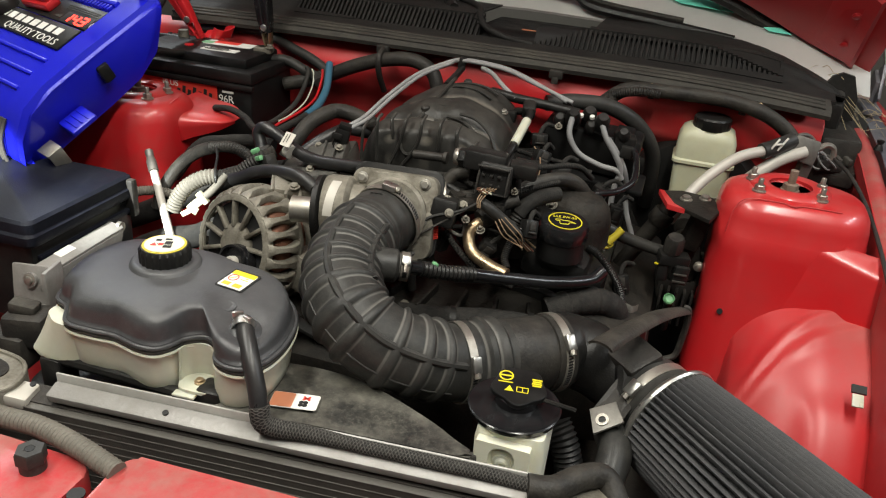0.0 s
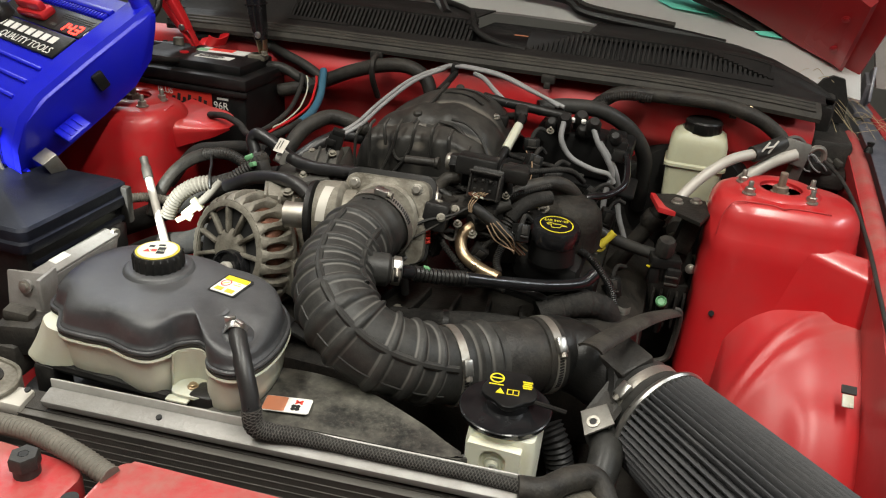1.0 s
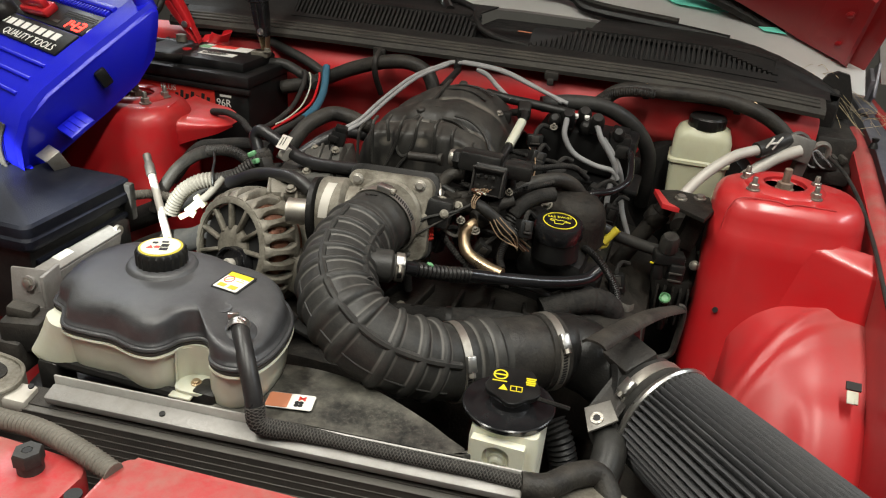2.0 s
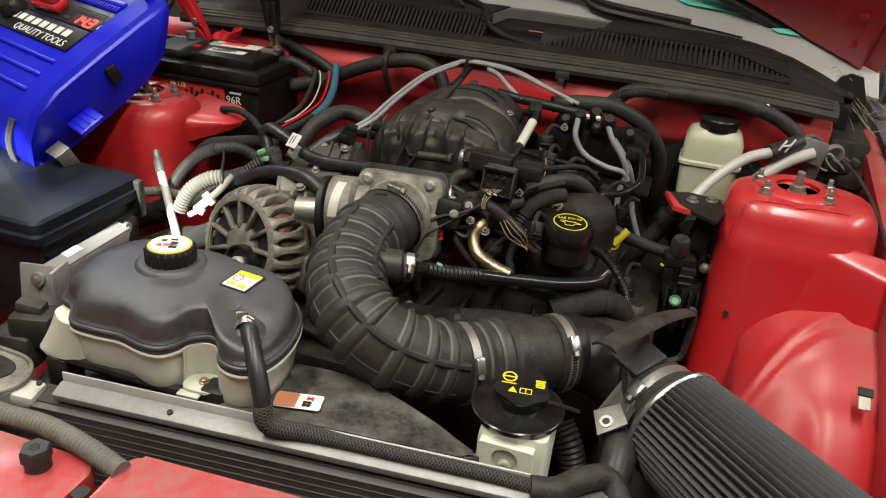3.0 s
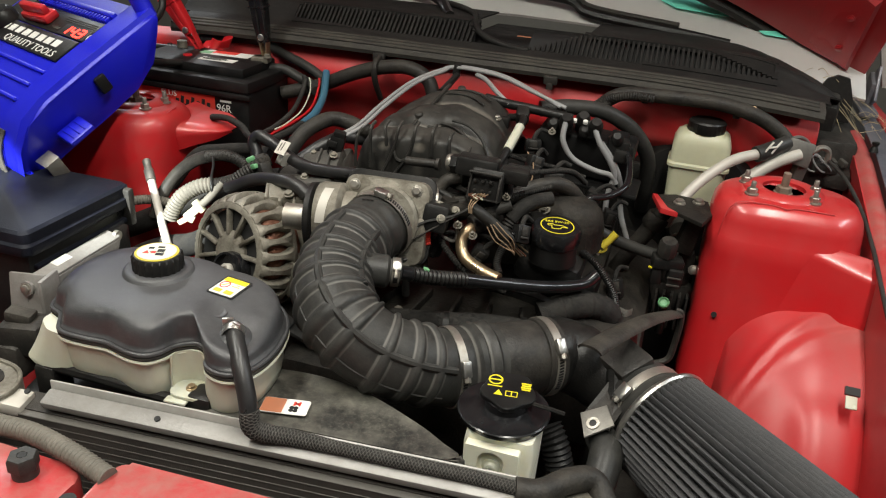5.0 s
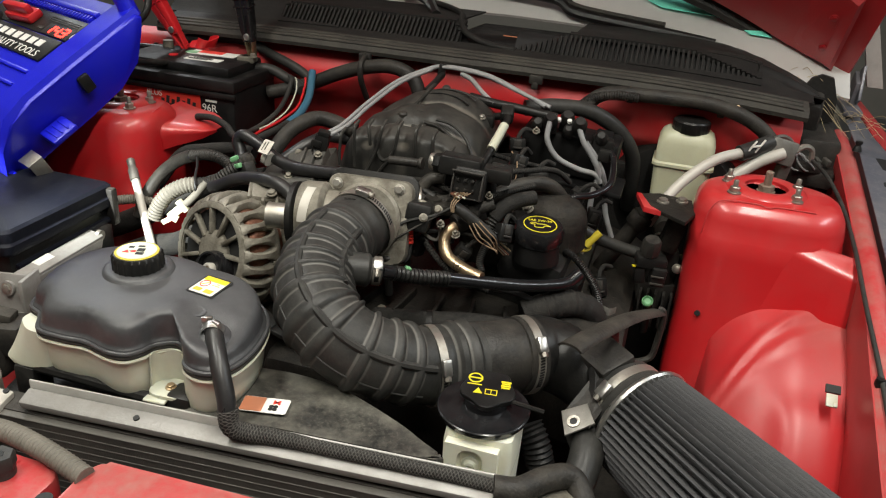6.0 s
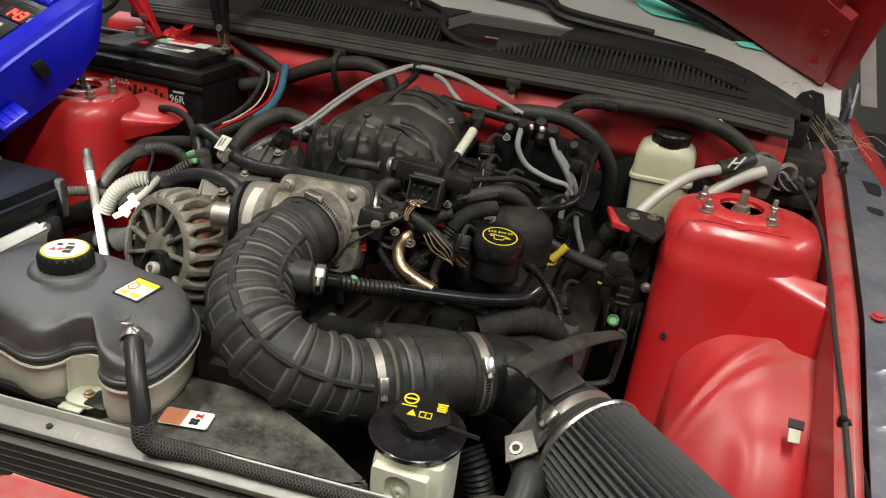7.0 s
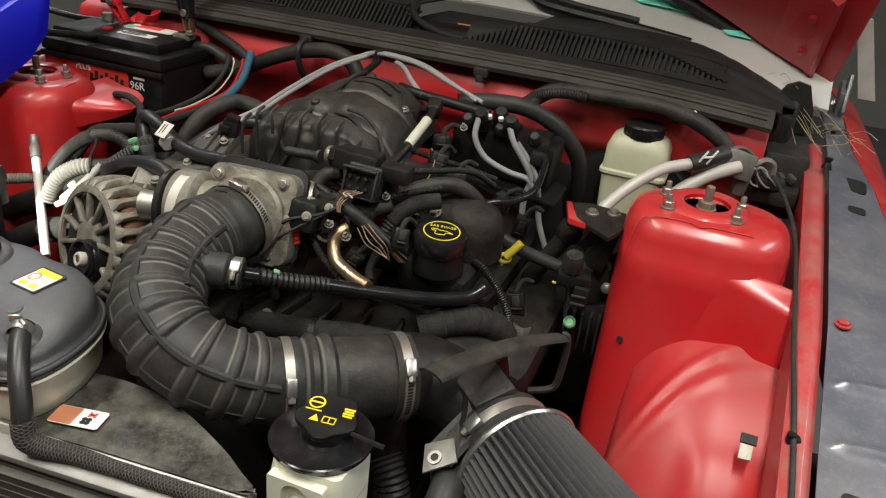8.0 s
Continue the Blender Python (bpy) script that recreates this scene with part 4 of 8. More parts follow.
    # sticker on the lid
    lm = pose(-0.389, 0.703, 0.9822, 0.5, 2, -5) @ Matrix.Diagonal((0.80, 0.97, 1, 1))
    st = part("sticker", place(slab(rrect(0, 0, 0.0225, 0.0215, 0.003), 0, 0.0006, 0), lm), INK_AND_SHADE, t)
    part("sticker_paper", place(slab(rrect(0, -0.001, 0.0195, 0.0185, 0.002), 0.0006, 0.001, 0), lm), WHITE, st)
    part("sticker_band", place(slab(rrect(0, 0.0135, 0.019, 0.0045, 0.001), 0.001, 0.0014, 0), lm), YELLOW, st)
    part("sticker_ring", place(lathe([(0.0062, 0.001), (0.0075, 0.001), (0.0075, 0.0014), (0.0062, 0.0014), (0.0062, 0.001)], (-0.0095, 0.0018, 0), (0, 0, 1), 24), lm), RED_INK, st)
    part("sticker_print", place(join(box((-0.0095, 0.0018, 0.0012), (0.012, 0.0013, 0.0005), (0, 0, 45), 0), box((-0.0095, -0.0125, 0.0012), (0.012, 0.007, 0.0004), bevel=0), box((0.0085, -0.0125, 0.0012), (0.013, 0.0075, 0.0004), bevel=0), box((0.0085, 0.002, 0.0012), (0.012, 0.001, 0.0005), bevel=0), box((0.0095, 0.006, 0.0012), (0.005, 0.001, 0.0005), bevel=0)), lm), YELLOW_OLD, st)
    part("lid_dimple", lathe([(0.009, -0.001), (0.009, 0.0004), (0.007, 0.0006), (0.005, -0.0002), (0, -0.0002)], (-0.374, 0.657, 0.9775), (0.1, -0.15, 1), 20), LID, t)
    part("lid_pad", loft([[(-0.345 + r * math.cos(a), 0.640 + r * math.sin(a), z) for a in (2 * math.pi * k / 24 for k in range(24))] for r, z in ((0.026, 0.955), (0.022, 0.964), (0.015, 0.970), (0.006, 0.972))]), LID, t, sharp=80)
    part("nipple", join(lathe([(0.008, 0), (0.008, 0.012), (0.006, 0.014), (0.006, 0.024)], (-0.352, 0.652, 0.958), (0.3, -0.55, 0.55), 16)), PLASTIC, t)
    return t


coolant_tank()

ov = thing("overflow_hose", (-0.33, 0.60, 0.93), "black rubber overflow hose in a braided sleeve", "hose")
part("hose", hose([(-0.348, 0.645, 0.970), (-0.336, 0.628, 0.968), (-0.317, 0.606, 0.950), (-0.303, 0.592, 0.925), (-0.297, 0.584, 0.906)], 0.0098, 16), RUBBER_SMOOTH, ov)


def sleeve_radius(run, total):
    return lerp(0.0106, 0.0072, min(1.0, max(0.0, (run - 0.02) / 0.09)))


def braid_threads(line, radius, strands, pitch, thick):
    """Threads wound both ways round a line."""
    up, run, frames = Vector((0, 1, 0)), 0.0, []
    for k, p in enumerate(line):
        d = (line[min(k + 1, len(line) - 1)] - line[max(k - 1, 0)]).normalized()
        run += (p - line[k - 1]).length if k else 0.0
        up = (up - d * up.dot(d)).normalized()
        frames.append((p, d.cross(up), up, run))
    threads = []
    for turn in (1, -1):
        for k in range(strands):
            threads.append(sweep([p + (side * math.cos(a) + u * math.sin(a)) * radius(r, 0) for p, side, u, r, a in ((p, side, u, r, 2 * math.pi * (k / strands + turn * r / pitch)) for p, side, u, r in frames)], thick, 4))
    return threads


sleeve_line = even(smooth_path([Vector(p) for p in ((-0.2985, 0.5865, 0.916), (-0.294, 0.584, 0.898), (-0.280, 0.590, 0.889), (-0.25, 0.5975, 0.886), (-0.18, 0.6035, 0.885), (-0.11, 0.6095, 0.8845), (-0.06, 0.614, 0.884), (0.0, 0.618, 0.881))], 10), 0.0022)
part("braided_sleeve", sweep(sleeve_line, sleeve_radius, 14), CLOTH, ov)
for thread in braid_threads(sleeve_line, sleeve_radius, 7, 0.026, 0.00055):
    part("braid_thread", thread, BRAID, ov)
part("rubber_elbow", hose([(-0.018, 0.614, 0.882), (0.006, 0.622, 0.881), (0.03, 0.650, 0.880), (0.055, 0.666, 0.873), (0.078, 0.64, 0.85)], 0.0135, 14), RUBBER_DUST, ov)
part("spring_clip", join(lathe([(0.0115, -0.005), (0.0125, -0.005), (0.0125, 0.005), (0.0115, 0.005), (0.0115, -0.005)], (-0.344, 0.637, 0.9695), (0.4, -0.85, -0.2), 24), box((-0.352, 0.640, 0.981), (0.012, 0.004, 0.008), (0, 0, 30), 0.001), box((-0.338, 0.636, 0.981), (0.012, 0.004, 0.007), (0, 0, -20), 0.001)), STEEL_BRIGHT, ov, "bright steel spring clip")

# ---- air intake ----
TUBE_LINE = [(-0.291, 0.921, 0.995), (-0.301, 0.868, 0.990), (-0.303, 0.818, 0.980), (-0.291, 0.771, 0.968), (-0.262, 0.733, 0.955), (-0.225, 0.726, 0.932), (-0.184, 0.741, 0.912), (-0.145, 0.774, 0.893)]


def intake_tube():
    t = thing("intake_tube", (-0.27, 0.77, 0.92), "ribbed black rubber intake tube bent round to the throttle", "intake tube")
    line = even(smooth_path(TUBE_LINE, 12), 0.0016)
    total = 0.0016 * (len(line) - 1)
    marks = [total * f for f in (0.168, 0.245, 0.318, 0.385, 0.450, 0.527, 0.590, 0.648, 0.755, 0.840, 0.908)]

    def radius(s, total_):
        r = 0.0465
        if s < 0.045:
            r = 0.0465 + 0.0008 * math.cos(s / 0.045 * 4 * math.pi)
        for m in marks:
            r += 0.0042 * math.exp(-((s - m) / 0.0042) ** 4)
        return r
    part("body", sweep(line, radius, 64), RUBBER, t, sharp=60)
    # two long ribs along the bend, and the thin mould seam below them
    n = len(line)
    for deg, lo, hi, thick in ((76, 0.15, 0.96, 0.0050), (143, 0.15, 0.55, 0.0046), (29, 0.45, 0.95, 0.0013)):
        rib, up = [], None
        for i, p in enumerate(line):
            d = (line[min(i + 1, n - 1)] - line[max(i - 1, 0)]).normalized()
            if up is None:
                up = Vector((0, 0, 1))
            up = (up - d * up.dot(d)).normalized()
            side = d.cross(up)
            a = radians(deg)
            if lo * n < i < hi * n and i % 3 == 0:
                rib.append(p + (side * math.cos(a) + up * math.sin(a)) * (0.0462 if thick > 0.002 else 0.0466))
        part("long_rib" if thick > 0.002 else "mould_seam", sweep(rib, thick, 8), RUBBER, t)
    part("moulded_mark", place(join(*[box((0.006 * k, 0, 0), (0.004, 0.002, 0.001), bevel=0) for k in range(-1, 2)]), pose(-0.297, 0.890, 1.0405, 0, 0, 6)), RUBBER, t)
    # branch for the breather pipe
    part("branch", join(lathe([(0.021, 0), (0.021, 0.028), (0.0185, 0.031), (0.0165, 0.032), (0.0165, 0.046)], (-0.268, 0.812, 0.982), (0.93, 0.36, -0.10), 28)), RUBBER, t)
    # bellows and sleeve on the air meter
    ax = Vector((0.76, 0.64, -0.07)).normalized()
    c0 = Vector((-0.145, 0.774, 0.893))
    part("bellows", lathe([(0.045, -0.008), (0.047, 0.0), (0.049, 0.012), (0.049, 0.020), (0.046, 0.024), (0.052, 0.030), (0.0525, 0.036), (0.047, 0.041), (0.0515, 0.047), (0.052, 0.053), (0.047, 0.058), (0.0475, 0.066)], c0, ax, 56), RUBBER, t)
    part("sleeve", lathe([(0.046, 0.064), (0.0475, 0.067), (0.0475, 0.118), (0.0465, 0.121), (0.049, 0.122), (0.049, 0.146), (0.046, 0.147)], c0, ax, 56), PLASTIC_DUST, t)
    return t, c0, ax


_, C0, AX = intake_tube()
band_clamp("hose_clamp", tuple(C0 + AX * 0.006), AX, 0.0485, 0.010, (-0.121, 0.735, 0.919), "bright worm-drive clamp round the rubber intake tube", (0, 0, 1))
band_clamp("hose_clamp", tuple(C0 + AX * 0.134), AX, 0.0492, 0.011, (-0.020, 0.825, 0.925), "bright worm-drive clamp at the intake sleeve end", (0, 0, 1))
band_clamp("hose_clamp", (-0.292, 0.914, 0.994), (0.12, 0.98, 0.12), 0.0485, 0.011, (-0.285, 0.905, 1.046), "worm-drive clamp where the tube meets the throttle", (0, 0, 1))
band_clamp("hose_clamp", (-0.232, 0.827, 0.978), (0.93, 0.36, -0.10), 0.0172, 0.010, (-0.229, 0.813, 0.994), "small bright clamp on the breather branch", (0, 0, 1))


def air_filter():
    c = Vector((0.114, 0.833, 0.845))
    ax = Vector((0.735, -0.672, -0.07)).normalized()
    t = thing("air_filter", tuple(c), "grey pleated cone air filter with a chrome collar", "air filter")
    part("collar", lathe([(0.056, -0.006), (0.068, -0.005), (0.0728, -0.001), (0.0735, 0.002), (0.0718, 0.005), (0.066, 0.006)], c, ax, 64), STEEL_BRIGHT, t, "polished chrome collar")
    part("rubber_neck", lathe([(0.050, -0.047), (0.058, -0.045), (0.0585, -0.022), (0.062, -0.010), (0.068, -0.004)], c, ax, 48), RUBBER, t)
    n = 52
    for k in range(n):
        a = 2 * math.pi * k / n
        rings = []
        for s, r in ((0.004, 0.0700), (0.05, 0.0722), (0.12, 0.0755), (0.19, 0.0785), (0.27, 0.0825)):
            w = math.pi * r / n
            rings.append([(r - 0.010, -w * 0.75, s), (r - 0.001, -w * 0.42, s), (r + 0.0008, 0, s), (r - 0.001, w * 0.42, s), (r - 0.010, w * 0.75, s)])
        part("pleat", place(loft(rings), axes(c, ax) @ Matrix.Rotation(a, 4, "Z")), FILTER, t)
    part("inner_cloth", lathe([(0.0595, 0.002), (0.072, 0.27)], c, ax, 40), FILTER, t)
    part("end_cap", lathe([(0.070, 0.268), (0.086, 0.268), (0.087, 0.28), (0.083, 0.286), (0, 0.286)], c, ax, 48), RUBBER, t)
    band_clamp("hose_clamp", tuple(c - ax * 0.027), ax, 0.0590, 0.013, (0.06, 0.79, 0.91), "dirty steel clamp round the filter's rubber neck", (0, 0, 1))
    # the air meter and elbow between sleeve and filter
    e = thing("air_meter_housing", (0.02, 0.88, 0.86), "black plastic air meter elbow carrying a metal tab", "air meter")
    b0 = C0 + AX * 0.14
    b1 = c - ax * 0.04
    line = even(smooth_path([tuple(b0 - AX * 0.02), tuple(b0), tuple(b0 + AX * 0.030 + Vector((0.0, 0.002, -0.002))), tuple(b1 - ax * 0.035 + Vector((0, 0, 0.002))), tuple(b1), tuple(b1 + ax * 0.01)], 8), 0.006)
    part("elbow", sweep(line, lambda s, total: 0.046 - 0.001 * math.sin(s * 160), 40), PLASTIC, e)
    part("meter_box", place(box((0, 0, 0), (0.058, 0.052, 0.030), (0, 0, 0), 0.005), axes(b1 - ax * 0.030 + Vector((-0.004, -0.010, 0.045)), (-0.15, -0.25, 0.95), ax)), PLASTIC_DUST, e)
    part("meter_lip", place(box((0, 0, 0), (0.006, 0.075, 0.034), (0, 0, 0), 0.003), axes(b1 - ax * 0.055 + Vector((0.0, 0.0, 0.036)), (-0.1, -0.3, 0.95), ax)), PLASTIC, e)
    tab = part("metal_tab", place(slab([(-0.020, -0.014), (0.018, -0.017), (0.022, 0.012), (-0.010, 0.018)], 0, 0.003, 0.0008), axes((0.040, 0.787, 0.858), (-0.25, -0.42, 0.87), (0.75, 0.55, 0))), TAB_METAL, e, "pale bent metal mounting tab")
    part("tab_plate", loft([[(0.026, 0.800, 0.857), (0.058, 0.777, 0.857), (0.095, 0.860, 0.899), (0.058, 0.854, 0.899)], [(0.026, 0.800, 0.860), (0.058, 0.777, 0.860), (0.095, 0.860, 0.902), (0.058, 0.854, 0.902)]]), PLASTIC_DUST, e, "dusty dark metal bracket plate")
    part("tab_eye", place(lathe([(0.0045, 0.003), (0.0078, 0.003), (0.0078, 0.0048), (0.0045, 0.0048), (0.0045, 0.003)], (-0.003, -0.003, 0), (0, 0, 1), 20), axes((0.040, 0.787, 0.858), (-0.25, -0.42, 0.87), (0.75, 0.55, 0))), STEEL, tab)
    part("tab_hole", place(lathe([(0.0045, 0.003), (0.0045, 0.0036), (0, 0.0036)], (-0.003, -0.003, 0), (0, 0, 1), 16), axes((0.040, 0.787, 0.858), (-0.25, -0.42, 0.87), (0.75, 0.55, 0))), INK_AND_SHADE, tab)
    part("tab_strut", hose([(0.05, 0.80, 0.853), (0.055, 0.83, 0.875), (0.05, 0.85, 0.893)], 0.010, 8), PLASTIC, e)
    # the rubber flap above it
    f = thing("rubber_flap", (0.05, 0.85, 0.94), "dusty black rubber gutter flap above the air meter", "flap")
    fl = smooth_path([(0.020, 0.795, 0.945), (0.046, 0.850, 0.942), (0.080, 0.925, 0.930), (0.112, 0.995, 0.908)], 8)
    d0 = Vector((0.45, -0.15, 0.0)).normalized()

    def fn(u, v):
        i = min(int(u * (len(fl) - 1)), len(fl) - 2)
        p = fl[i].lerp(fl[i + 1], u * (len(fl) - 1) - i)
        a = radians(lerp(-75, 75, v))
        r = lerp(0.0165, 0.0125, u)
        return p + d0 * math.sin(a) * r + Vector((0, -0.3, 0.95)) * (math.cos(a) * r * 0.7)
    part("gutter", sheet(fn, 24, 10, 0.003), RUBBER_DUST, f)


air_filter()
lp = thing("plastic_loop", (0.12, 1.02, 0.85), "grey plastic loop handle beside the filter elbow", "bracket")
part("loop", hose([(0.112, 0.995, 0.915), (0.119, 0.995, 0.913), (0.121, 0.995, 0.895), (0.119, 0.995, 0.862), (0.116, 0.993, 0.842), (0.106, 0.990, 0.834), (0.085, 0.985, 0.828)], 0.0045, 8), RUBBER_DUST, lp)


# ---- power steering reservoir ----
def steering_reservoir():
    c = (-0.056, 0.712)
    t = thing("steering_fluid_reservoir", (*c, 0.78), "cream plastic power steering reservoir with a black cap", "reservoir")
    rings = []
    for z, hx, hy in ((0.76, 0.036, 0.046), (0.82, 0.037, 0.047), (0.878, 0.038, 0.047), (0.894, 0.036, 0.045)):
        rings.append([(x, y, z) for x, y in rrect(-0.0505, 0.703, hx + 0.0005, hy - 0.012, 0.008)])
    b = part("body", loft(rings), CREAM_CLEAN, t)
    outer = rrect(-0.0545, 0.834, 0.0295, 0.052, 0.002, 6)
    inner = rrect(-0.0545, 0.864, 0.0145, 0.018, 0.0135, 6)
    part("front_plate", loft([[(x, 0.672, z) for x, z in outer], [(x, 0.6585, z) for x, z in outer], [(x, 0.6585, z) for x, z in inner], [(-0.0545 + (x + 0.0545) * 0.86, 0.6665, 0.864 + (z - 0.864) * 0.88) for x, z in inner]]), CREAM_CLEAN, b)
    part("front_boss", lathe([(0.0105, -0.001), (0.0100, 0.0015), (0.0075, 0.002), (0.0055, 0.005), (0.003, 0.0055), (0.0025, 0.003), (0.0, 0.003)], (-0.0545, 0.6655, 0.858), (0, -1, 0.04), 24), CREAM, b)
    part("side_seam", box((-0.0145, 0.703, 0.845), (0.004, 0.055, 0.004), (0, 0, 0), 0.001), CREAM, b)
    part("drip_dish", lathe([(0.042, -0.010), (0.0500, -0.006), (0.0515, 0.0), (0.0500, 0.001), (0.045, -0.0005), (0.030, 0.0008), (0.024, 0.002)], (*c, 0.903), (0, 0, 1), 56), PLASTIC_GLOSS, t, "glossy black drip dish")
    part("neck", lathe([(0.024, 0), (0.024, 0.016), (0.022, 0.018)], (-0.055, 0.716, 0.899), (0, 0, 1), 32), PLASTIC_GLOSS, t)
    cc = (-0.055, 0.722, 0.909)
    cap = part("cap", lathe([(0.0235, -0.008), (0.0235, 0.004), (0.0285, 0.006), (0.0295, 0.008), (0.0295, 0.0125), (0.0285, 0.0135), (0, 0.0135)], cc, (0.02, -0.10, 1), 72, wave=lambda a, i: 1 + (0.075 * math.cos(5 * a + 0.9) if 1 < i < 6 else 0)), CAP_BLACK, t)
    part("cap_strap", hose([(-0.03, 0.714, 0.916), (-0.008, 0.709, 0.918), (0.010, 0.712, 0.914)], 0.0025, 6), PLASTIC, cap)
    m = axes(cc, (0.02, -0.10, 1), (1, 0, 0)) @ pose(0, 0, 0.0136, 0, 0, 8) @ Matrix.Diagonal((1.25, 1.25, 1, 1))
    part("wheel_mark", place(join(lathe([(0.0052, 0), (0.0066, 0), (0.0066, 0.0005), (0.0052, 0.0005), (0.0052, 0)], (-0.0125, 0.010, 0), (0, 0, 1), 24), box((-0.0125, 0.010, 0.0003), (0.011, 0.0016, 0.0005), bevel=0), box((-0.0125, 0.0015, 0.0003), (0.013, 0.0012, 0.0005), bevel=0)), m), YELLOW, cap)
    part("warning_mark", place(slab([(-0.0125, -0.0095), (-0.0045, -0.0095), (-0.0085, -0.0025)], 0, 0.0005, 0), m), YELLOW, cap)
    part("book_mark", place(join(*[box((x, y, 0.0003), size, bevel=0) for x, y, size in ((-0.0020, -0.0062, (0.0008, 0.0065, 0.0005)), (0.0030, -0.0065, (0.0008, 0.0065, 0.0005)), (0.0080, -0.0062, (0.0008, 0.0065, 0.0005)), (0.0005, -0.0032, (0.0050, 0.0008, 0.0005)), (0.0005, -0.0094, (0.0050, 0.0008, 0.0005)), (0.0055, -0.0032, (0.0050, 0.0008, 0.0005)), (0.0055, -0.0094, (0.0050, 0.0008, 0.0005)))]), m), YELLOW, cap)
    part("can_mark", place(join(*[box((0.0150, 0.0095 - 0.0026 * k, 0.0003), (0.009 - 0.0012 * (k % 2), 0.0018, 0.0005), bevel=0) for k in range(4)]), m), YELLOW, cap)
    return t


steering_reservoir()
lr = thing("lower_radiator_hose", (0.02, 0.70, 0.80), "thick black rubber hoses below the reservoir", "hose")
part("hose", hose([(0.0, 0.69, 0.80), (0.03, 0.70, 0.80), (0.055, 0.73, 0.81), (0.06, 0.77, 0.83), (0.05, 0.80, 0.83)], 0.020, 16), RUBBER, lr)
part("ribbed_boot", conduit([(-0.012, 0.770, 0.848), (0.002, 0.760, 0.828), (0.016, 0.750, 0.79)], 0.018, 0.006, 0.003, 18), CAP_BLACK, lr)
part("end_clamp", lathe([(0.0205, -0.005), (0.022, -0.005), (0.022, 0.005), (0.0205, 0.005), (0.0205, -0.005)], (-0.003, 0.69, 0.80), (1, 0.1, 0), 28), STEEL_BRIGHT, lr)
fb = thing("headlamp_bracket", (0.05, 0.62, 0.86), "dirty pale metal bracket at the front corner", "bracket")
part("plate", slab(outline2d([(0.012, 0.640), (0.045, 0.660), (0.085, 0.655), (0.11, 0.62), (0.10, 0.56), (0.03, 0.56)], 4), 0.845, 0.868, 0.004), ALLOY, fb)
# black plate on the bracket, its colour giving the slot's shade
part("slot", slab(rrect(0.055, 0.615, 0.02, 0.010, 0.008), 0.868, 0.8695, 0), INK_AND_SHADE, fb)


# ---- alternator ----
def alternator():
    c = Vector((-0.497, 0.868, 0.932))
    ax = Vector((-0.32, -0.89, 0.28)).normalized()
    m = axes(c, ax)
    t = thing("alternator", tuple(c), "dirty cast aluminium alternator with rusty windings showing", "alternator")
    part("winding", lathe([(0.064, -0.075), (0.0755, -0.07), (0.0755, -0.022), (0.070, -0.014), (0.060, -0.010), (0.02, -0.010)], c, ax, 40), COPPER, t)
    # black disc painting the shade behind the spokes
    part("vent_shade_disc", lathe([(0.062, -0.010), (0.062, -0.006), (0.0, -0.006)], c, ax, 40), INK_AND_SHADE, t)
    part("front_ring", lathe([(0.0635, 0.0045), (0.070, 0.004), (0.0735, 0.001), (0.0735, -0.006), (0.070, -0.006), (0.0635, -0.003), (0.0635, 0.0045)], c, ax, 64), ALLOY, t)
    part("rear_housing", lathe([(0.04, -0.115), (0.070, -0.11), (0.084, -0.090), (0.085, -0.068), (0.060, -0.066)], c, ax, 48), ALLOY, t)
    part("hub", lathe([(0.033, -0.012), (0.031, -0.002), (0.027, 0.001), (0.022, 0.003), (0.014, 0.004)], c, ax, 32), ALLOY, t)
    for k in range(11):
        a = 2 * math.pi * k / 11
        part("spoke", place(box((0.0475, 0, -0.001), (0.044, 0.0062, 0.010), bevel=0.0025), m @ Matrix.Rotation(a, 4, "Z")), ALLOY, t)
    for k in range(24):
        a = 2 * math.pi * (k + 0.4) / 24
        fin = loft([[(r - 0.007, -w + s, z), (r + 0.002, -w * 0.9 + s, z), (r + 0.004, -w * 0.6 + s, z), (r + 0.004, w * 0.6 + s, z), (r + 0.002, w * 0.9 + s, z), (r - 0.007, w + s, z)] for r, z, s, w in ((0.0690, 0.0025, 0.0, 0.0098), (0.0740, -0.002, 0.0003, 0.0085), (0.0775, -0.007, 0.0005, 0.0058), (0.0810, -0.016, 0.001, 0.0046), (0.0835, -0.027, 0.002, 0.0048), (0.0838, -0.036, 0.003, 0.0070), (0.0838, -0.043, 0.004, 0.0108))])
        part("fin", place(fin, m @ Matrix.Rotation(a, 4, "Z")), ALLOY, t)
    part("shell_band", lathe([(0.0775, -0.050), (0.0880, -0.050), (0.0885, -0.047), (0.0880, -0.043), (0.0775, -0.043), (0.0775, -0.050)], c, ax, 48), ALLOY, t)
    part("mounting_lug", join(box((-0.448, 0.952, 1.000), (0.055, 0.05, 0.018), (10, 8, 30), 0.006), box((-0.40, 0.955, 0.97), (0.04, 0.06, 0.05), (0, 20, 10), 0.01), hexbolt((-0.435, 0.935, 1.008), (0, -0.3, 1), 0.006, 0.006)), ALLOY, t)
    part("top_web", join(*[box((-0.475 + 0.022 * k, 0.945, 1.003 - 0.003 * k), (0.005, 0.06, 0.016), (8, 0, 25), 0.002) for k in range(3)]), ALLOY, t)
    part("lower_lug", box((-0.40, 0.90, 0.90), (0.05, 0.05, 0.06), (0, 25, 0), 0.012), ALLOY, t)
    pc, pa = (-0.498, 0.862, 0.906), (-0.30, -0.88, 0.36)
    p = thing("idler_pulley", pc, "black drum-shaped belt pulley with a pale bolted centre", "pulley")
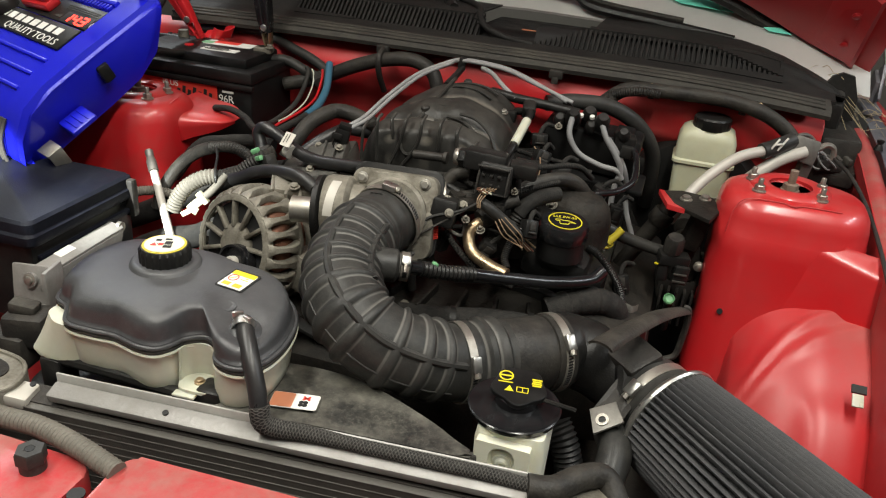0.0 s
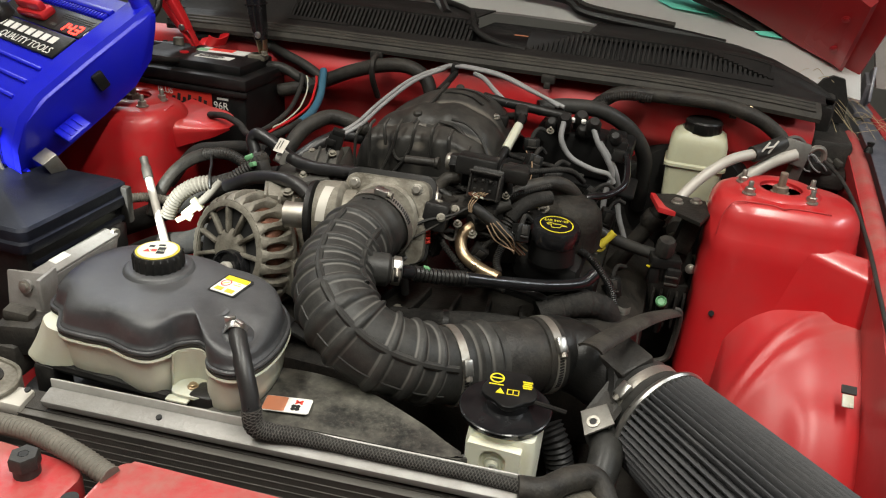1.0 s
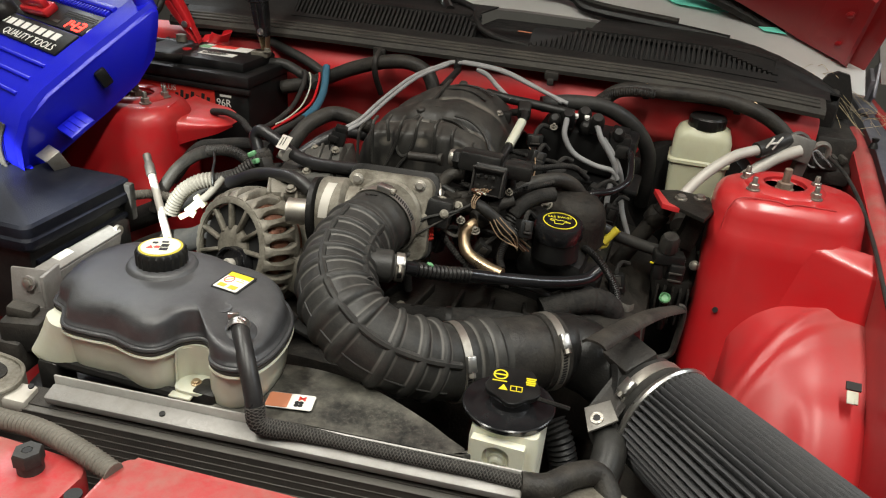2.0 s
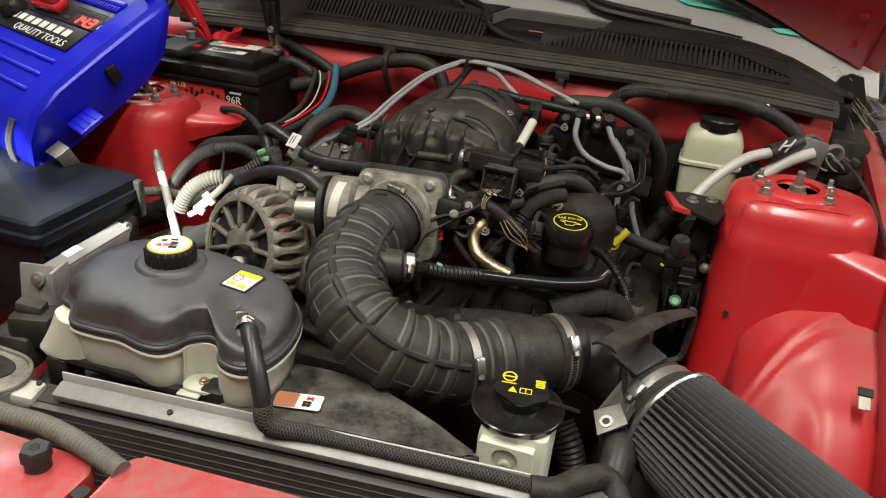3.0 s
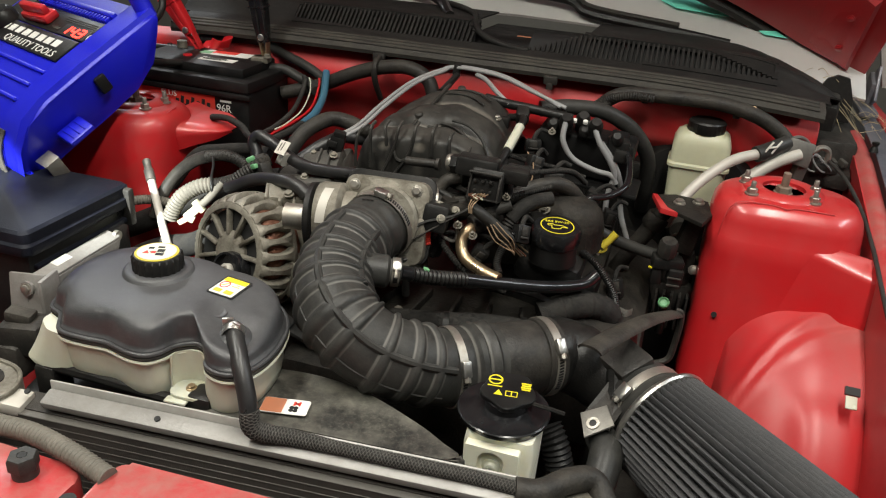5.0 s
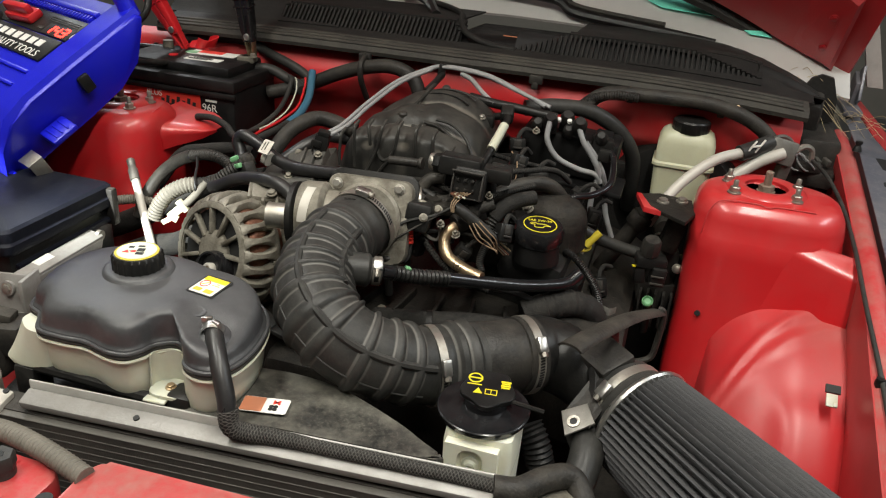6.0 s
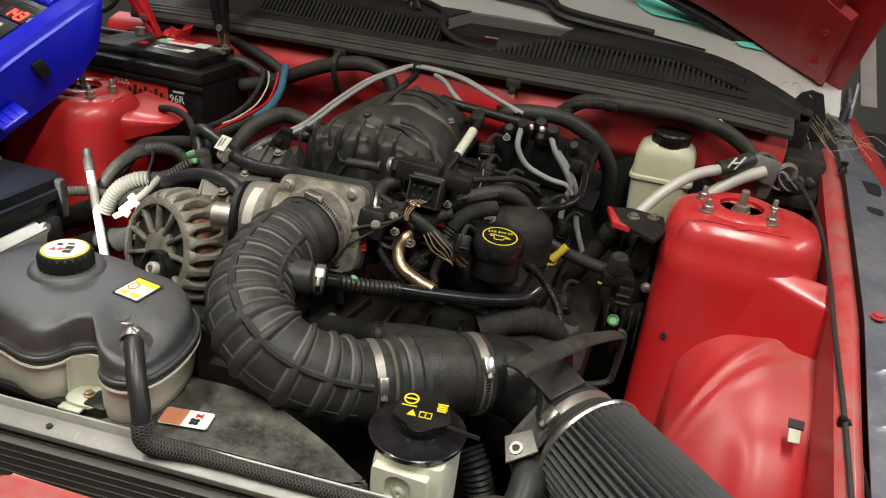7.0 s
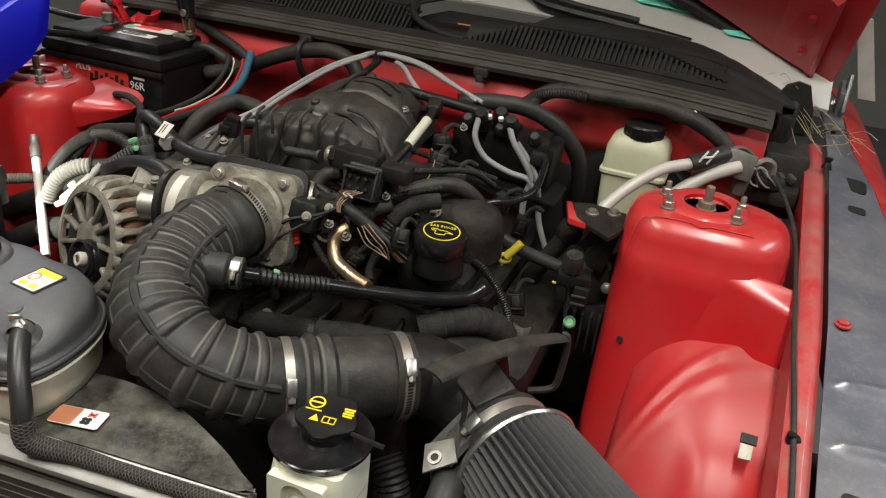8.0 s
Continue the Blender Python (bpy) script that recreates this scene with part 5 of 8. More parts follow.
    part("wheel", lathe([(0.012, -0.046), (0.026, -0.046), (0.027, -0.044), (0.027, -0.006), (0.0255, -0.003), (0.0262, 0.0), (0.0255, 0.004), (0.0225, 0.004), (0.0205, -0.003), (0.009, -0.004)], pc, pa, 44), PLASTIC_GLOSS, p)
    part("centre", lathe([(0.0095, -0.006), (0.0095, 0.004), (0.0085, 0.0055), (0.0055, 0.0055), (0.005, 0.003), (0.0, 0.003)], pc, pa, 28), PIPE_WHITE, p)
    part("centre_bolt", lathe([(0.0048, 0.0), (0.0046, 0.0045), (0.0, 0.0050)], pc, pa, 20), BRASS, p)
    b = thing("drive_belt", (-0.47, 0.84, 0.88), "black ribbed drive belt running below the pulley", "belt")
    part("belt", join(box((-0.425, 0.832, 0.885), (0.12, 0.022, 0.006), (0, 35, 0), 0.001), box((-0.36, 0.832, 0.84), (0.10, 0.022, 0.006), (0, 20, 0), 0.001)), RUBBER, b)
    shifted(t, -0.013, 0.020, -0.012)
    shifted(b, -0.030, 0.045, -0.022)


alternator()


# ---- throttle body ----
def throttle():
    t = thing("throttle_body", (-0.30, 0.95, 0.98), "grimy cast throttle body with a silver motor", "throttle body")
    pl = axes((-0.294, 0.946, 0.990), (0.10, -0.93, 0.34), (1, 0.1, 0))
    part("flange", place(slab(rrect(0, 0, 0.060, 0.058, 0.016), -0.012, 0.010, 0.003), pl), ALLOY, t)
    part("bore_ring", place(lathe([(0.046, 0.008), (0.050, 0.010), (0.050, 0.018), (0.046, 0.022)], (0, 0, 0), (0, 0, 1), 40), pl), ALLOY, t)
    for x, y in ((-0.046, 0.044), (0.042, 0.046), (0.046, -0.004), (-0.046, -0.044)):
        part("flange_bolt", place(hexbolt((x, y, 0.010), r=0.0058, h=0.006), pl), STEEL, t)
    part("gasket", place(slab(rrect(0, 0.004, 0.064, 0.062, 0.016), -0.018, -0.0125, 0.001), pl), DARK_METAL, t)
    h = part("motor_housing", lathe([(0.030, 0), (0.044, 0.003), (0.046, 0.008), (0.046, 0.034), (0.042, 0.038), (0.036, 0.040), (0.034, 0.055)], (-0.380, 0.912, 0.995), (0.98, 0.18, 0.03), 36), ALLOY, t)
    part("gear_cover", lathe([(0.028, 0), (0.046, 0.001), (0.047, 0.008), (0.042, 0.011)], (-0.390, 0.910, 0.992), (0.98, 0.18, 0.03), 36), PLASTIC, t)
    part("housing_label", sheet(lambda u, v: Vector((-0.358, 0.916, 0.995)) + Vector((0.012 * (v - 0.5), 0.002 * (v - 0.5), 0)) + 0.0472 * Vector((0, -math.cos(radians(lerp(10, 75, u))), math.sin(radians(lerp(10, 75, u))))), 14, 2, 0.0005), PIPE_WHITE, h, "small white barcode label")
    part("motor", lathe([(0.0, 0), (0.019, 0.0), (0.018, 0.003), (0.018, 0.036)], (-0.424, 0.903, 0.988), (0.98, 0.18, 0.03), 32), STEEL, t)
    s = part("position_sensor", box((-0.226, 0.965, 1.000), (0.036, 0.040, 0.040), (-15, 8, 8), 0.006), PLASTIC, t)
    part("sensor_bolt", hexbolt((-0.213, 0.944, 1.008), (0.4, -0.8, 0.4), 0.0045, 0.005), ALLOY, s)
    part("web", join(box((-0.244, 0.946, 0.985), (0.020, 0.020, 0.034), (-15, 0, 10), 0.005), box((-0.30, 0.99, 0.93), (0.11, 0.06, 0.09), (0, 0, 0), 0.02)), ALLOY, t)


throttle()


# ---- upper intake manifold ----
def manifold():
    t = thing("intake_manifold", (-0.29, 1.19, 0.97), "dusty black plastic intake manifold with a fluted dome", "manifold")
    front = [(-0.412, 1.005), (-0.398, 1.045), (-0.378, 1.064), (-0.32, 1.073), (-0.27, 1.076), (-0.235, 1.070), (-0.205, 1.050), (-0.182, 1.008)]
    rear = [(-0.432, 1.015), (-0.39, 1.060), (-0.345, 1.091), (-0.29, 1.108), (-0.24, 1.103), (-0.205, 1.077), (-0.178, 1.025)]

    def dome(u, v):
        x = lerp(-0.412, -0.180, u)
        f = (table(x - 0.006, front) + table(x, front) + table(x + 0.006, front)) / 3
        r = (table(x - 0.012, rear) + table(x, rear) + table(x + 0.012, rear)) / 3
        y = table(v, [(0, 1.086), (0.14, 1.082), (0.24, 1.088), (0.33, 1.108), (0.5, 1.145), (0.7, 1.21), (0.82, 1.26), (0.92, 1.305), (1, 1.33)])
        z = table(v, [(0, 0.975), (0.14, f - 0.034), (0.24, f - 0.009), (0.33, f), (0.5, lerp(f, r, 0.30)), (0.7, lerp(f, r, 0.85)), (0.82, r), (0.92, r - 0.018), (1, 0.985)])
        side = abs(u - 0.5) * 2
        flute = 0.0062 * math.cos(2 * math.pi * (x + 0.385) / 0.058) * max(0.0, 1 - abs(v - 0.2) / 0.2)
        valley = (-0.017 * math.exp(-((v - 0.45) / 0.035) ** 2) - 0.012 * math.exp(-((v - 0.69) / 0.03) ** 2) + 0.004 * math.exp(-((v - 0.57) / 0.06) ** 2)) * (1 - side ** 3)
        return x, y - flute + 0.02 * side ** 4, z + valley + 0.003 * math.cos(2 * math.pi * (x + 0.385) / 0.058) * max(0.0, 1 - abs(v - 0.5) / 0.4)
    part("dome", sheet(dome, 64, 48, 0.004), MANIFOLD, t, sharp=70)
    # thin moulded webs standing on the front face
    for q in ([(-0.374, 1.073), (-0.373, 1.045), (-0.372, 1.012)], [(-0.396, 1.058), (-0.397, 1.036), (-0.397, 1.010)], [(-0.351, 1.078), (-0.348, 1.064), (-0.347, 1.050)], [(-0.329, 1.080), (-0.331, 1.066), (-0.334, 1.052), (-0.341, 1.032), (-0.350, 1.012), (-0.356, 1.000)],
              [(-0.303, 1.082), (-0.304, 1.066), (-0.307, 1.052), (-0.313, 1.038), (-0.319, 1.028), (-0.330, 1.012), (-0.336, 1.000)], [(-0.335, 1.044), (-0.331, 1.034), (-0.324, 1.030), (-0.316, 1.033)], [(-0.275, 1.082), (-0.275, 1.064), (-0.275, 1.045)], [(-0.248, 1.076), (-0.247, 1.064), (-0.246, 1.052)], [(-0.220, 1.055), (-0.218, 1.040), (-0.216, 1.020)]):
        top = q[0][1]
        line = [(q[0][0], 1.098, top + 0.006)] + [(x, 1.0772 + 0.004 * max(0.0, (z - top + 0.012) / 0.012), z) for x, z in q]
        part("web", hose(line, 0.0026, 6), MANIFOLD, t)
    # the ribbed arches of the runners on the side away from the battery
    for dx, dz in ((0.0, 0.0), (-0.020, -0.007), (-0.040, -0.016)):
        part("runner_rib", hose([(-0.262 + dx, 1.135, 1.088 + dz), (-0.238 + dx, 1.138, 1.083 + dz), (-0.214 + dx, 1.132, 1.068 + dz), (-0.198 + dx, 1.120, 1.046 + dz), (-0.190 + dx, 1.112, 1.020 + dz)], 0.0028, 8), MANIFOLD, t)
    # raised ribs that cross the crown, and the spine that runs back to the wire guide
    for y, x0, x1, z in ((1.165, -0.352, -0.245, 1.087), (1.182, -0.345, -0.238, 1.092), (1.232, -0.338, -0.235, 1.103), (1.25, -0.330, -0.228, 1.106)):
        part("cross_ridge", hose([(x0, y + 0.012, z - 0.016), (lerp(x0, x1, 0.4), y, z), (lerp(x0, x1, 0.75), y - 0.006, z + 0.001), (x1, y - 0.012, z - 0.008)], 0.0017, 8), MANIFOLD, t)
    part("spine", hose([(-0.326, 1.120, 1.070), (-0.321, 1.155, 1.079), (-0.315, 1.20, 1.093), (-0.312, 1.25, 1.103), (-0.322, 1.31, 1.096)], 0.0035, 8), MANIFOLD, t)
    for x, y, z in ((-0.322, 1.150, 1.084), (-0.285, 1.255, 1.107)):
        part("boss", lathe([(0.008, -0.012), (0.007, 0.002), (0.005, 0.004), (0, 0.004)], (x, y, z), (0, -0.2, 1), 14), PLASTIC_DUST, t)
    part("front_flange", box((-0.31, 1.060, 0.996), (0.21, 0.045, 0.010), (10, 2, 3), 0.004), MANIFOLD, t)
    part("flange_web", join(*[box((x, 1.055, 1.002), (0.003, 0.044, 0.008), (10, 2, r), 0.001) for x, r in ((-0.355, 35), (-0.32, 40), (-0.29, 38))]), MANIFOLD, t)
    part("side_flap", slab(outline2d([(-0.285, 1.040), (-0.245, 1.030), (-0.205, 1.040), (-0.20, 1.07), (-0.25, 1.078), (-0.285, 1.07)], 4), 1.010, 1.0125, 0), MANIFOLD, t)
    part("loom_strip", hose([(-0.42, 1.040, 1.008), (-0.37, 1.026, 1.014), (-0.30, 1.020, 1.018), (-0.25, 1.018, 1.018), (-0.22, 1.015, 1.010)], 0.0065, 10), PLASTIC, t)
    part("vacuum_port", lathe([(0.0065, 0), (0.0065, 0.045), (0.009, 0.047), (0.009, 0.052)], (-0.300, 1.040, 1.046), (1, -0.03, 0.06), 16), PLASTIC_DUST, t)
    part("purge_rail", hose([(-0.25, 1.285, 1.090), (-0.21, 1.275, 1.088), (-0.16, 1.28, 1.083), (-0.10, 1.285, 1.076)], 0.008, 12), PLASTIC, t)
    part("wire_guide", join(box((-0.327, 1.362, 1.112), (0.014, 0.012, 0.022), (0, 10, 20), 0.004), hose([(-0.335, 1.30, 1.085), (-0.33, 1.33, 1.094), (-0.325, 1.36, 1.104)], 0.006, 8)), PLASTIC, t)


manifold()

# ---- right-hand engine bank: valve cover, filler, sensors ----
vc = thing("valve_cover", (-0.09, 1.15, 0.9), "black valve cover below the coil and oil filler", "valve cover")
part("cover", join(box((-0.085, 1.20, 0.875), (0.16, 0.30, 0.10), (0, 18, 0), 0.02), box((-0.075, 1.07, 0.915), (0.10, 0.10, 0.05), (0, 10, 0), 0.018)), PLASTIC, vc)
part("cover_ledge", box((-0.15, 1.045, 0.94), (0.07, 0.06, 0.04), (8, 0, 20), 0.01), ALLOY_DARK, vc)
part("cast_hump", join(box((-0.085, 1.105, 0.945), (0.11, 0.09, 0.06), (6, 10, 12), 0.02), lathe([(0.020, 0), (0.020, 0.030), (0.016, 0.034)], (-0.105, 1.075, 0.955), (0.1, -0.6, 0.8), 18), hexbolt((-0.112, 1.05, 0.985), (0.1, -0.6, 0.8), 0.007, 0.008)), ALLOY_DARK, vc)
part("foil_wrap", join(*[box((0.0 + 0.025 * math.cos(2.4 * k), 1.06 + 0.03 * math.sin(3.1 * k), 0.81 + 0.006 * k), (0.05, 0.045, 0.03), (25 * k, 40 * k, 15 * k), 0.006) for k in range(5)]), RUBBER_DUST, vc, "crumpled dusty heat wrap")
of = thing("oil_filler", (-0.066, 1.012, 0.95), "black oil filler cap with yellow printed oil can", "oil cap")
part("neck", lathe([(0.034, 0), (0.032, 0.03), (0.030, 0.032)], (-0.066, 1.012, 0.945), (0, 0, 1), 32), CAP_BLACK, of)
ocap = part("cap", lathe([(0.0335, 0), (0.0345, 0.004), (0.0345, 0.020), (0.032, 0.0245), (0, 0.0245)], (-0.066, 1.012, 0.975), (0.05, -0.08, 1), 48, wave=lambda a, i: 1 + (0.03 * max(0, math.cos(6 * a)) if i < 3 else 0)), PLASTIC_GLOSS, of)
om = axes((-0.066, 1.012, 0.975), (0.05, -0.08, 1), (1, 0.22, 0)) @ pose(0, 0, 0.0246)
part("yellow_ring", place(lathe([(0.0225, 0), (0.0240, 0), (0.0240, 0.0006), (0.0225, 0.0006), (0.0225, 0)], (0, 0, 0), (0, 0, 1), 44), om), YELLOW, ocap)
part("oil_grade", place(words("SAE 5W-20", 0.0072, pose(0, 0.0105, 0.0002)), om), YELLOW, ocap)
part("oil_can", place(join(*[hose(q, 0.0006, 6, 3) for q in ([(-0.013, 0.003, 0), (-0.006, 0.003, 0), (-0.003, 0.001, 0), (0.006, 0.001, 0), (0.015, -0.004, 0)], [(0.015, -0.004, 0), (0.007, -0.0035, 0), (0.004, -0.009, 0)], [(0.004, -0.009, 0), (-0.007, -0.009, 0), (-0.0075, -0.001, 0)], [(-0.0075, -0.001, 0), (-0.012, -0.001, 0), (-0.014, 0.002, 0)])]), om), YELLOW, ocap)

shifted(of, -0.0025, 0.021, -0.008)
coil = thing("ignition_coil", (-0.07, 1.30, 0.98), "black ignition coil pack with plug boots", "ignition coil")
part("body", join(box((-0.075, 1.318, 1.015), (0.165, 0.075, 0.070), (0, 4, 0), 0.008), *[box((-0.128 + 0.053 * k, 1.316, 1.054 - 0.004 * k), (0.030, 0.050, 0.014), (0, 4, 0), 0.004) for k in range(3)]), CAP_BLACK, coil)
for k in range(3):
    part("tower_boot", lathe([(0.011, 0.0), (0.012, 0.004), (0.010, 0.016), (0.006, 0.020)], (-0.128 + 0.053 * k, 1.280, 1.058 - 0.004 * k), (0.0, -0.7, 0.7), 16), PLASTIC, coil)
part("plug_block", join(box((-0.02, 1.285, 1.04), (0.036, 0.03, 0.028), (0, 6, 10), 0.004), box((-0.012, 1.268, 1.03), (0.022, 0.014, 0.02), (0, 6, 10), 0.003)), PLASTIC, coil)
part("base", box((-0.07, 1.305, 0.972), (0.19, 0.09, 0.010), (0, 5, 0), 0.004), CAP_BLACK, coil)
for x, y in ((-0.108, 1.272), (-0.060, 1.270), (-0.125, 1.305), (-0.085, 1.30)):
    part("boot", join(lathe([(0.011, 0), (0.012, 0.01), (0.012, 0.022), (0.008, 0.030)], (x, y, 1.062), (0.1, -0.55, 0.75), 16), lathe([(0.012, -0.012), (0.012, 0.008)], (x, y + 0.003, 1.066), (0, 0, 1), 16)), PLASTIC, coil)
for x in (-0.094, -0.076):
    part("pale_terminal", lathe([(0.004, 0), (0.004, 0.005), (0, 0.006)], (x, 1.268, 1.076), (0, -0.4, 0.9), 12), WHITE, coil)

fr = thing("fuel_rail", (-0.18, 1.15, 1.04), "black fuel rail connectors with white sleeves", "fuel rail")
part("rail", hose([(-0.20, 1.26, 1.070), (-0.175, 1.24, 1.078), (-0.172, 1.215, 1.070), (-0.182, 1.15, 1.035), (-0.19, 1.10, 1.02)], 0.0062, 14), PLASTIC, fr)
part("white_sleeve", hose([(-0.1722, 1.216, 1.0705), (-0.1755, 1.190, 1.0575), (-0.179, 1.166, 1.0445)], 0.0073, 14), CREAM, fr, "off-white plastic sleeve")
part("elbow", join(box((-0.178, 1.255, 1.078), (0.022, 0.03, 0.024), (20, 0, 10), 0.006), box((-0.205, 1.24, 1.066), (0.020, 0.014, 0.020), (0, 0, 0), 0.004)), PLASTIC, fr)
part("rail_bolt", hexbolt((-0.213, 1.225, 1.074), (0, -0.2, 1), 0.005, 0.006), STEEL, fr)
part("injector_plug", join(box((-0.150, 1.125, 1.020), (0.035, 0.03, 0.03), (0, 10, 20), 0.005), box((-0.135, 1.15, 1.01), (0.03, 0.03, 0.035), (0, 0, 10), 0.005)), PLASTIC, fr)

tp = thing("electrical_connector", (-0.18, 1.02, 1.04), "black multi-pin connector with cut bare wires", "connector")
part("shell", join(box((-0.190, 1.035, 1.058), (0.060, 0.040, 0.028), (-8, 4, 6), 0.005), box((-0.170, 1.015, 1.040), (0.046, 0.030, 0.044), (-20, 4, 6), 0.004), box((-0.135, 1.03, 1.055), (0.040, 0.028, 0.022), (0, 4, 8), 0.005)), PLASTIC, tp)
for k in range(6):
    part("pin", box((-0.183 + 0.011 * (k % 3), 0.998, 1.050 - 0.014 * (k // 3)), (0.0045, 0.008, 0.0045), (-20, 4, 6), 0.001), ALLOY_DARK, tp)
part("rim", join(*[box((-0.170 + dx, 0.999, 1.043 + dz), (w, 0.010, h), (-20, 4, 6), 0.001) for dx, dz, w, h in ((-0.021, 0, 0.003, 0.04), (0.021, 0, 0.003, 0.04), (0, 0.019, 0.044, 0.003), (0, -0.019, 0.044, 0.003))]), PLASTIC_DUST, tp)
part("white_end", lathe([(0.011, 0), (0.0125, 0.002), (0.0125, 0.007), (0.008, 0.008)], (-0.236, 1.035, 1.056), (1, 0, 0.05), 20), STEEL, tp)
part("plug_body", lathe([(0.012, 0), (0.014, 0.004), (0.014, 0.030), (0.011, 0.034)], (-0.232, 1.035, 1.056), (1, 0, 0.05), 6), PLASTIC, tp)
random.seed(31)
for k in range(7):  # cut bare wires, one bunch at the plug and one at the loom's end
    o = 0.0022 * (k - 3)
    if k % 2:
        q = [(-0.166 + o, 0.990, 1.036), (-0.172 + o, 0.972, 1.036), (-0.177 + 0.6 * o, 0.960, 1.028), (-0.176 + 0.4 * o, 0.957, 1.018)]
    else:
        q = [(-0.147 + 0.9 * o, 0.966 + random.uniform(-0.003, 0.003), 1.004 + 0.5 * o), (-0.134 + o, 0.964 + random.uniform(-0.003, 0.003), 0.990 + o), (-0.122 + 1.1 * o, 0.968, 0.978 + 0.7 * o), (-0.110 + random.uniform(-0.005, 0.004), 0.972 + o, 0.964 - 0.8 * o)]
    part("bare_wire", hose(q, 0.0008, 6, 5), WIRE_TAN, tp)
egr = thing("egr_valve", (-0.21, 1.0, 1.0), "brownish cast valve with bright flange and brass pipe", "valve")
part("valve_body", join(lathe([(0.016, 0), (0.020, 0.006), (0.020, 0.014), (0.015, 0.018), (0.012, 0.026)], (-0.222, 1.012, 0.988), (0.1, -0.1, 1), 28), box((-0.185, 1.01, 1.000), (0.07, 0.03, 0.018), (0, 0, 6), 0.007)), ALLOY_DARK, egr)
part("bright_flange", lathe([(0.012, 0), (0.023, 0.0), (0.023, 0.004), (0.012, 0.006)], (-0.240, 1.005, 1.002), (-0.9, -0.35, 0.1), 24), STEEL, egr)
part("valve_bolt", join(hexbolt((-0.222, 0.985, 0.995), (0, -1, 0.3), 0.006, 0.006), hexbolt((-0.205, 0.985, 1.005), (0, -0.8, 0.6), 0.005, 0.006)), ALLOY, egr)
part("wire_bracket", hose([(-0.235, 0.985, 0.975), (-0.215, 0.978, 0.965), (-0.20, 0.978, 0.965), (-0.20, 0.985, 0.99)], 0.0025, 6), STEEL, egr)
part("brass_pipe", hose([(-0.170, 1.00, 0.985), (-0.183, 0.985, 0.980), (-0.190, 0.975, 0.966), (-0.180, 0.963, 0.948), (-0.150, 0.952, 0.938), (-0.125, 0.944, 0.935)], 0.0085, 16), BRASS, egr, "heat-stained brass pipe")
part("pipe_nut", lathe([(0.014, 0), (0.015, 0.004), (0.015, 0.014), (0.012, 0.018)], (-0.170, 1.003, 0.990), (-0.6, -0.7, -0.2), 20), ALLOY_DARK, egr)

el = thing("valve_hose", (-0.22, 1.02, 1.01), "dusty black elbow hose looping off the valve", "hose")
part("elbow", hose([(-0.215, 1.035, 1.036), (-0.233, 1.028, 1.031), (-0.242, 1.020, 1.015), (-0.230, 1.010, 1.000), (-0.205, 1.008, 0.996), (-0.170, 1.012, 1.000), (-0.135, 1.026, 1.012)], 0.0095, 14), RUBBER_DUST, el)
part("collar", lathe([(0.0100, -0.004), (0.0118, -0.003), (0.0118, 0.003), (0.0100, 0.004)], (-0.170, 1.012, 1.000), (1, 0.2, 0.2), 20), PLASTIC_DUST, el)
bt = thing("plug_boot", (-0.12, 1.03, 1.0), "dusty black rubber boot with a ribbed neck", "boot")
part("boot", hose([(-0.085, 1.060, 1.018), (-0.105, 1.044, 1.016), (-0.123, 1.030, 1.006), (-0.132, 1.022, 0.992)], 0.0108, 14), CLOTH, bt)
part("neck", conduit([(-0.130, 1.024, 0.996), (-0.137, 1.015, 0.980), (-0.140, 1.005, 0.962)], 0.0098, 0.005, 0.0018, 14), PLASTIC_DUST, bt)
ch = thing("cast_cover", (-0.07, 1.12, 0.98), "rounded grime-covered casting behind the oil filler", "casting")
part("dome", loft([[(-0.066 + r * 1.15 * math.cos(a), 1.115 + r * math.sin(a), z) for a in (2 * math.pi * k / 28 for k in range(28))] for r, z in ((0.050, 0.93), (0.050, 0.965), (0.046, 0.985), (0.036, 0.999), (0.020, 1.006), (0.004, 1.008))]), ALLOY_DARK, ch)
part("lug", hexbolt((-0.095, 1.078, 0.992), (-0.2, -0.5, 0.8), 0.0065, 0.007), ALLOY, ch)
rc = thing("small_plug", (-0.24, 0.955, 0.97), "small black plug with a red locking tab", "connector")
part("body", join(box((-0.250, 0.955, 0.972), (0.018, 0.018, 0.020), (0, 10, 20), 0.003), box((-0.258, 0.950, 0.964), (0.008, 0.010, 0.018), (0, 10, 20), 0.002)), PLASTIC, rc)
part("lock", join(*[box((-0.234, 0.955 - 0.001 * k, 0.963 + 0.006 * k), (0.010, 0.008, 0.0045), (0, -15, 20), 0.001) for k in range(4)]), RED_INK, rc, "red locking tab")
part("pale_end", box((-0.248, 0.943, 0.982), (0.010, 0.003, 0.004), (0, -30, 20), 0.001), WHITE, rc)
vb = thing("breather_bolt", (-0.258, 0.93, 0.94), "black round-headed bolt beside the breather branch", "bolt")
part("head", lathe([(0.0060, -0.012), (0.0060, 0.0), (0.0085, 0.001), (0.0085, 0.006), (0.006, 0.008), (0, 0.008)], (-0.258, 0.930, 0.943), (0, -0.3, 1), 18), PLASTIC_DUST, vb)
part("shank", sweep([Vector((-0.258, 0.932, 0.935)), Vector((-0.258, 0.945, 0.88))], 0.006, 10), PLASTIC, vb)

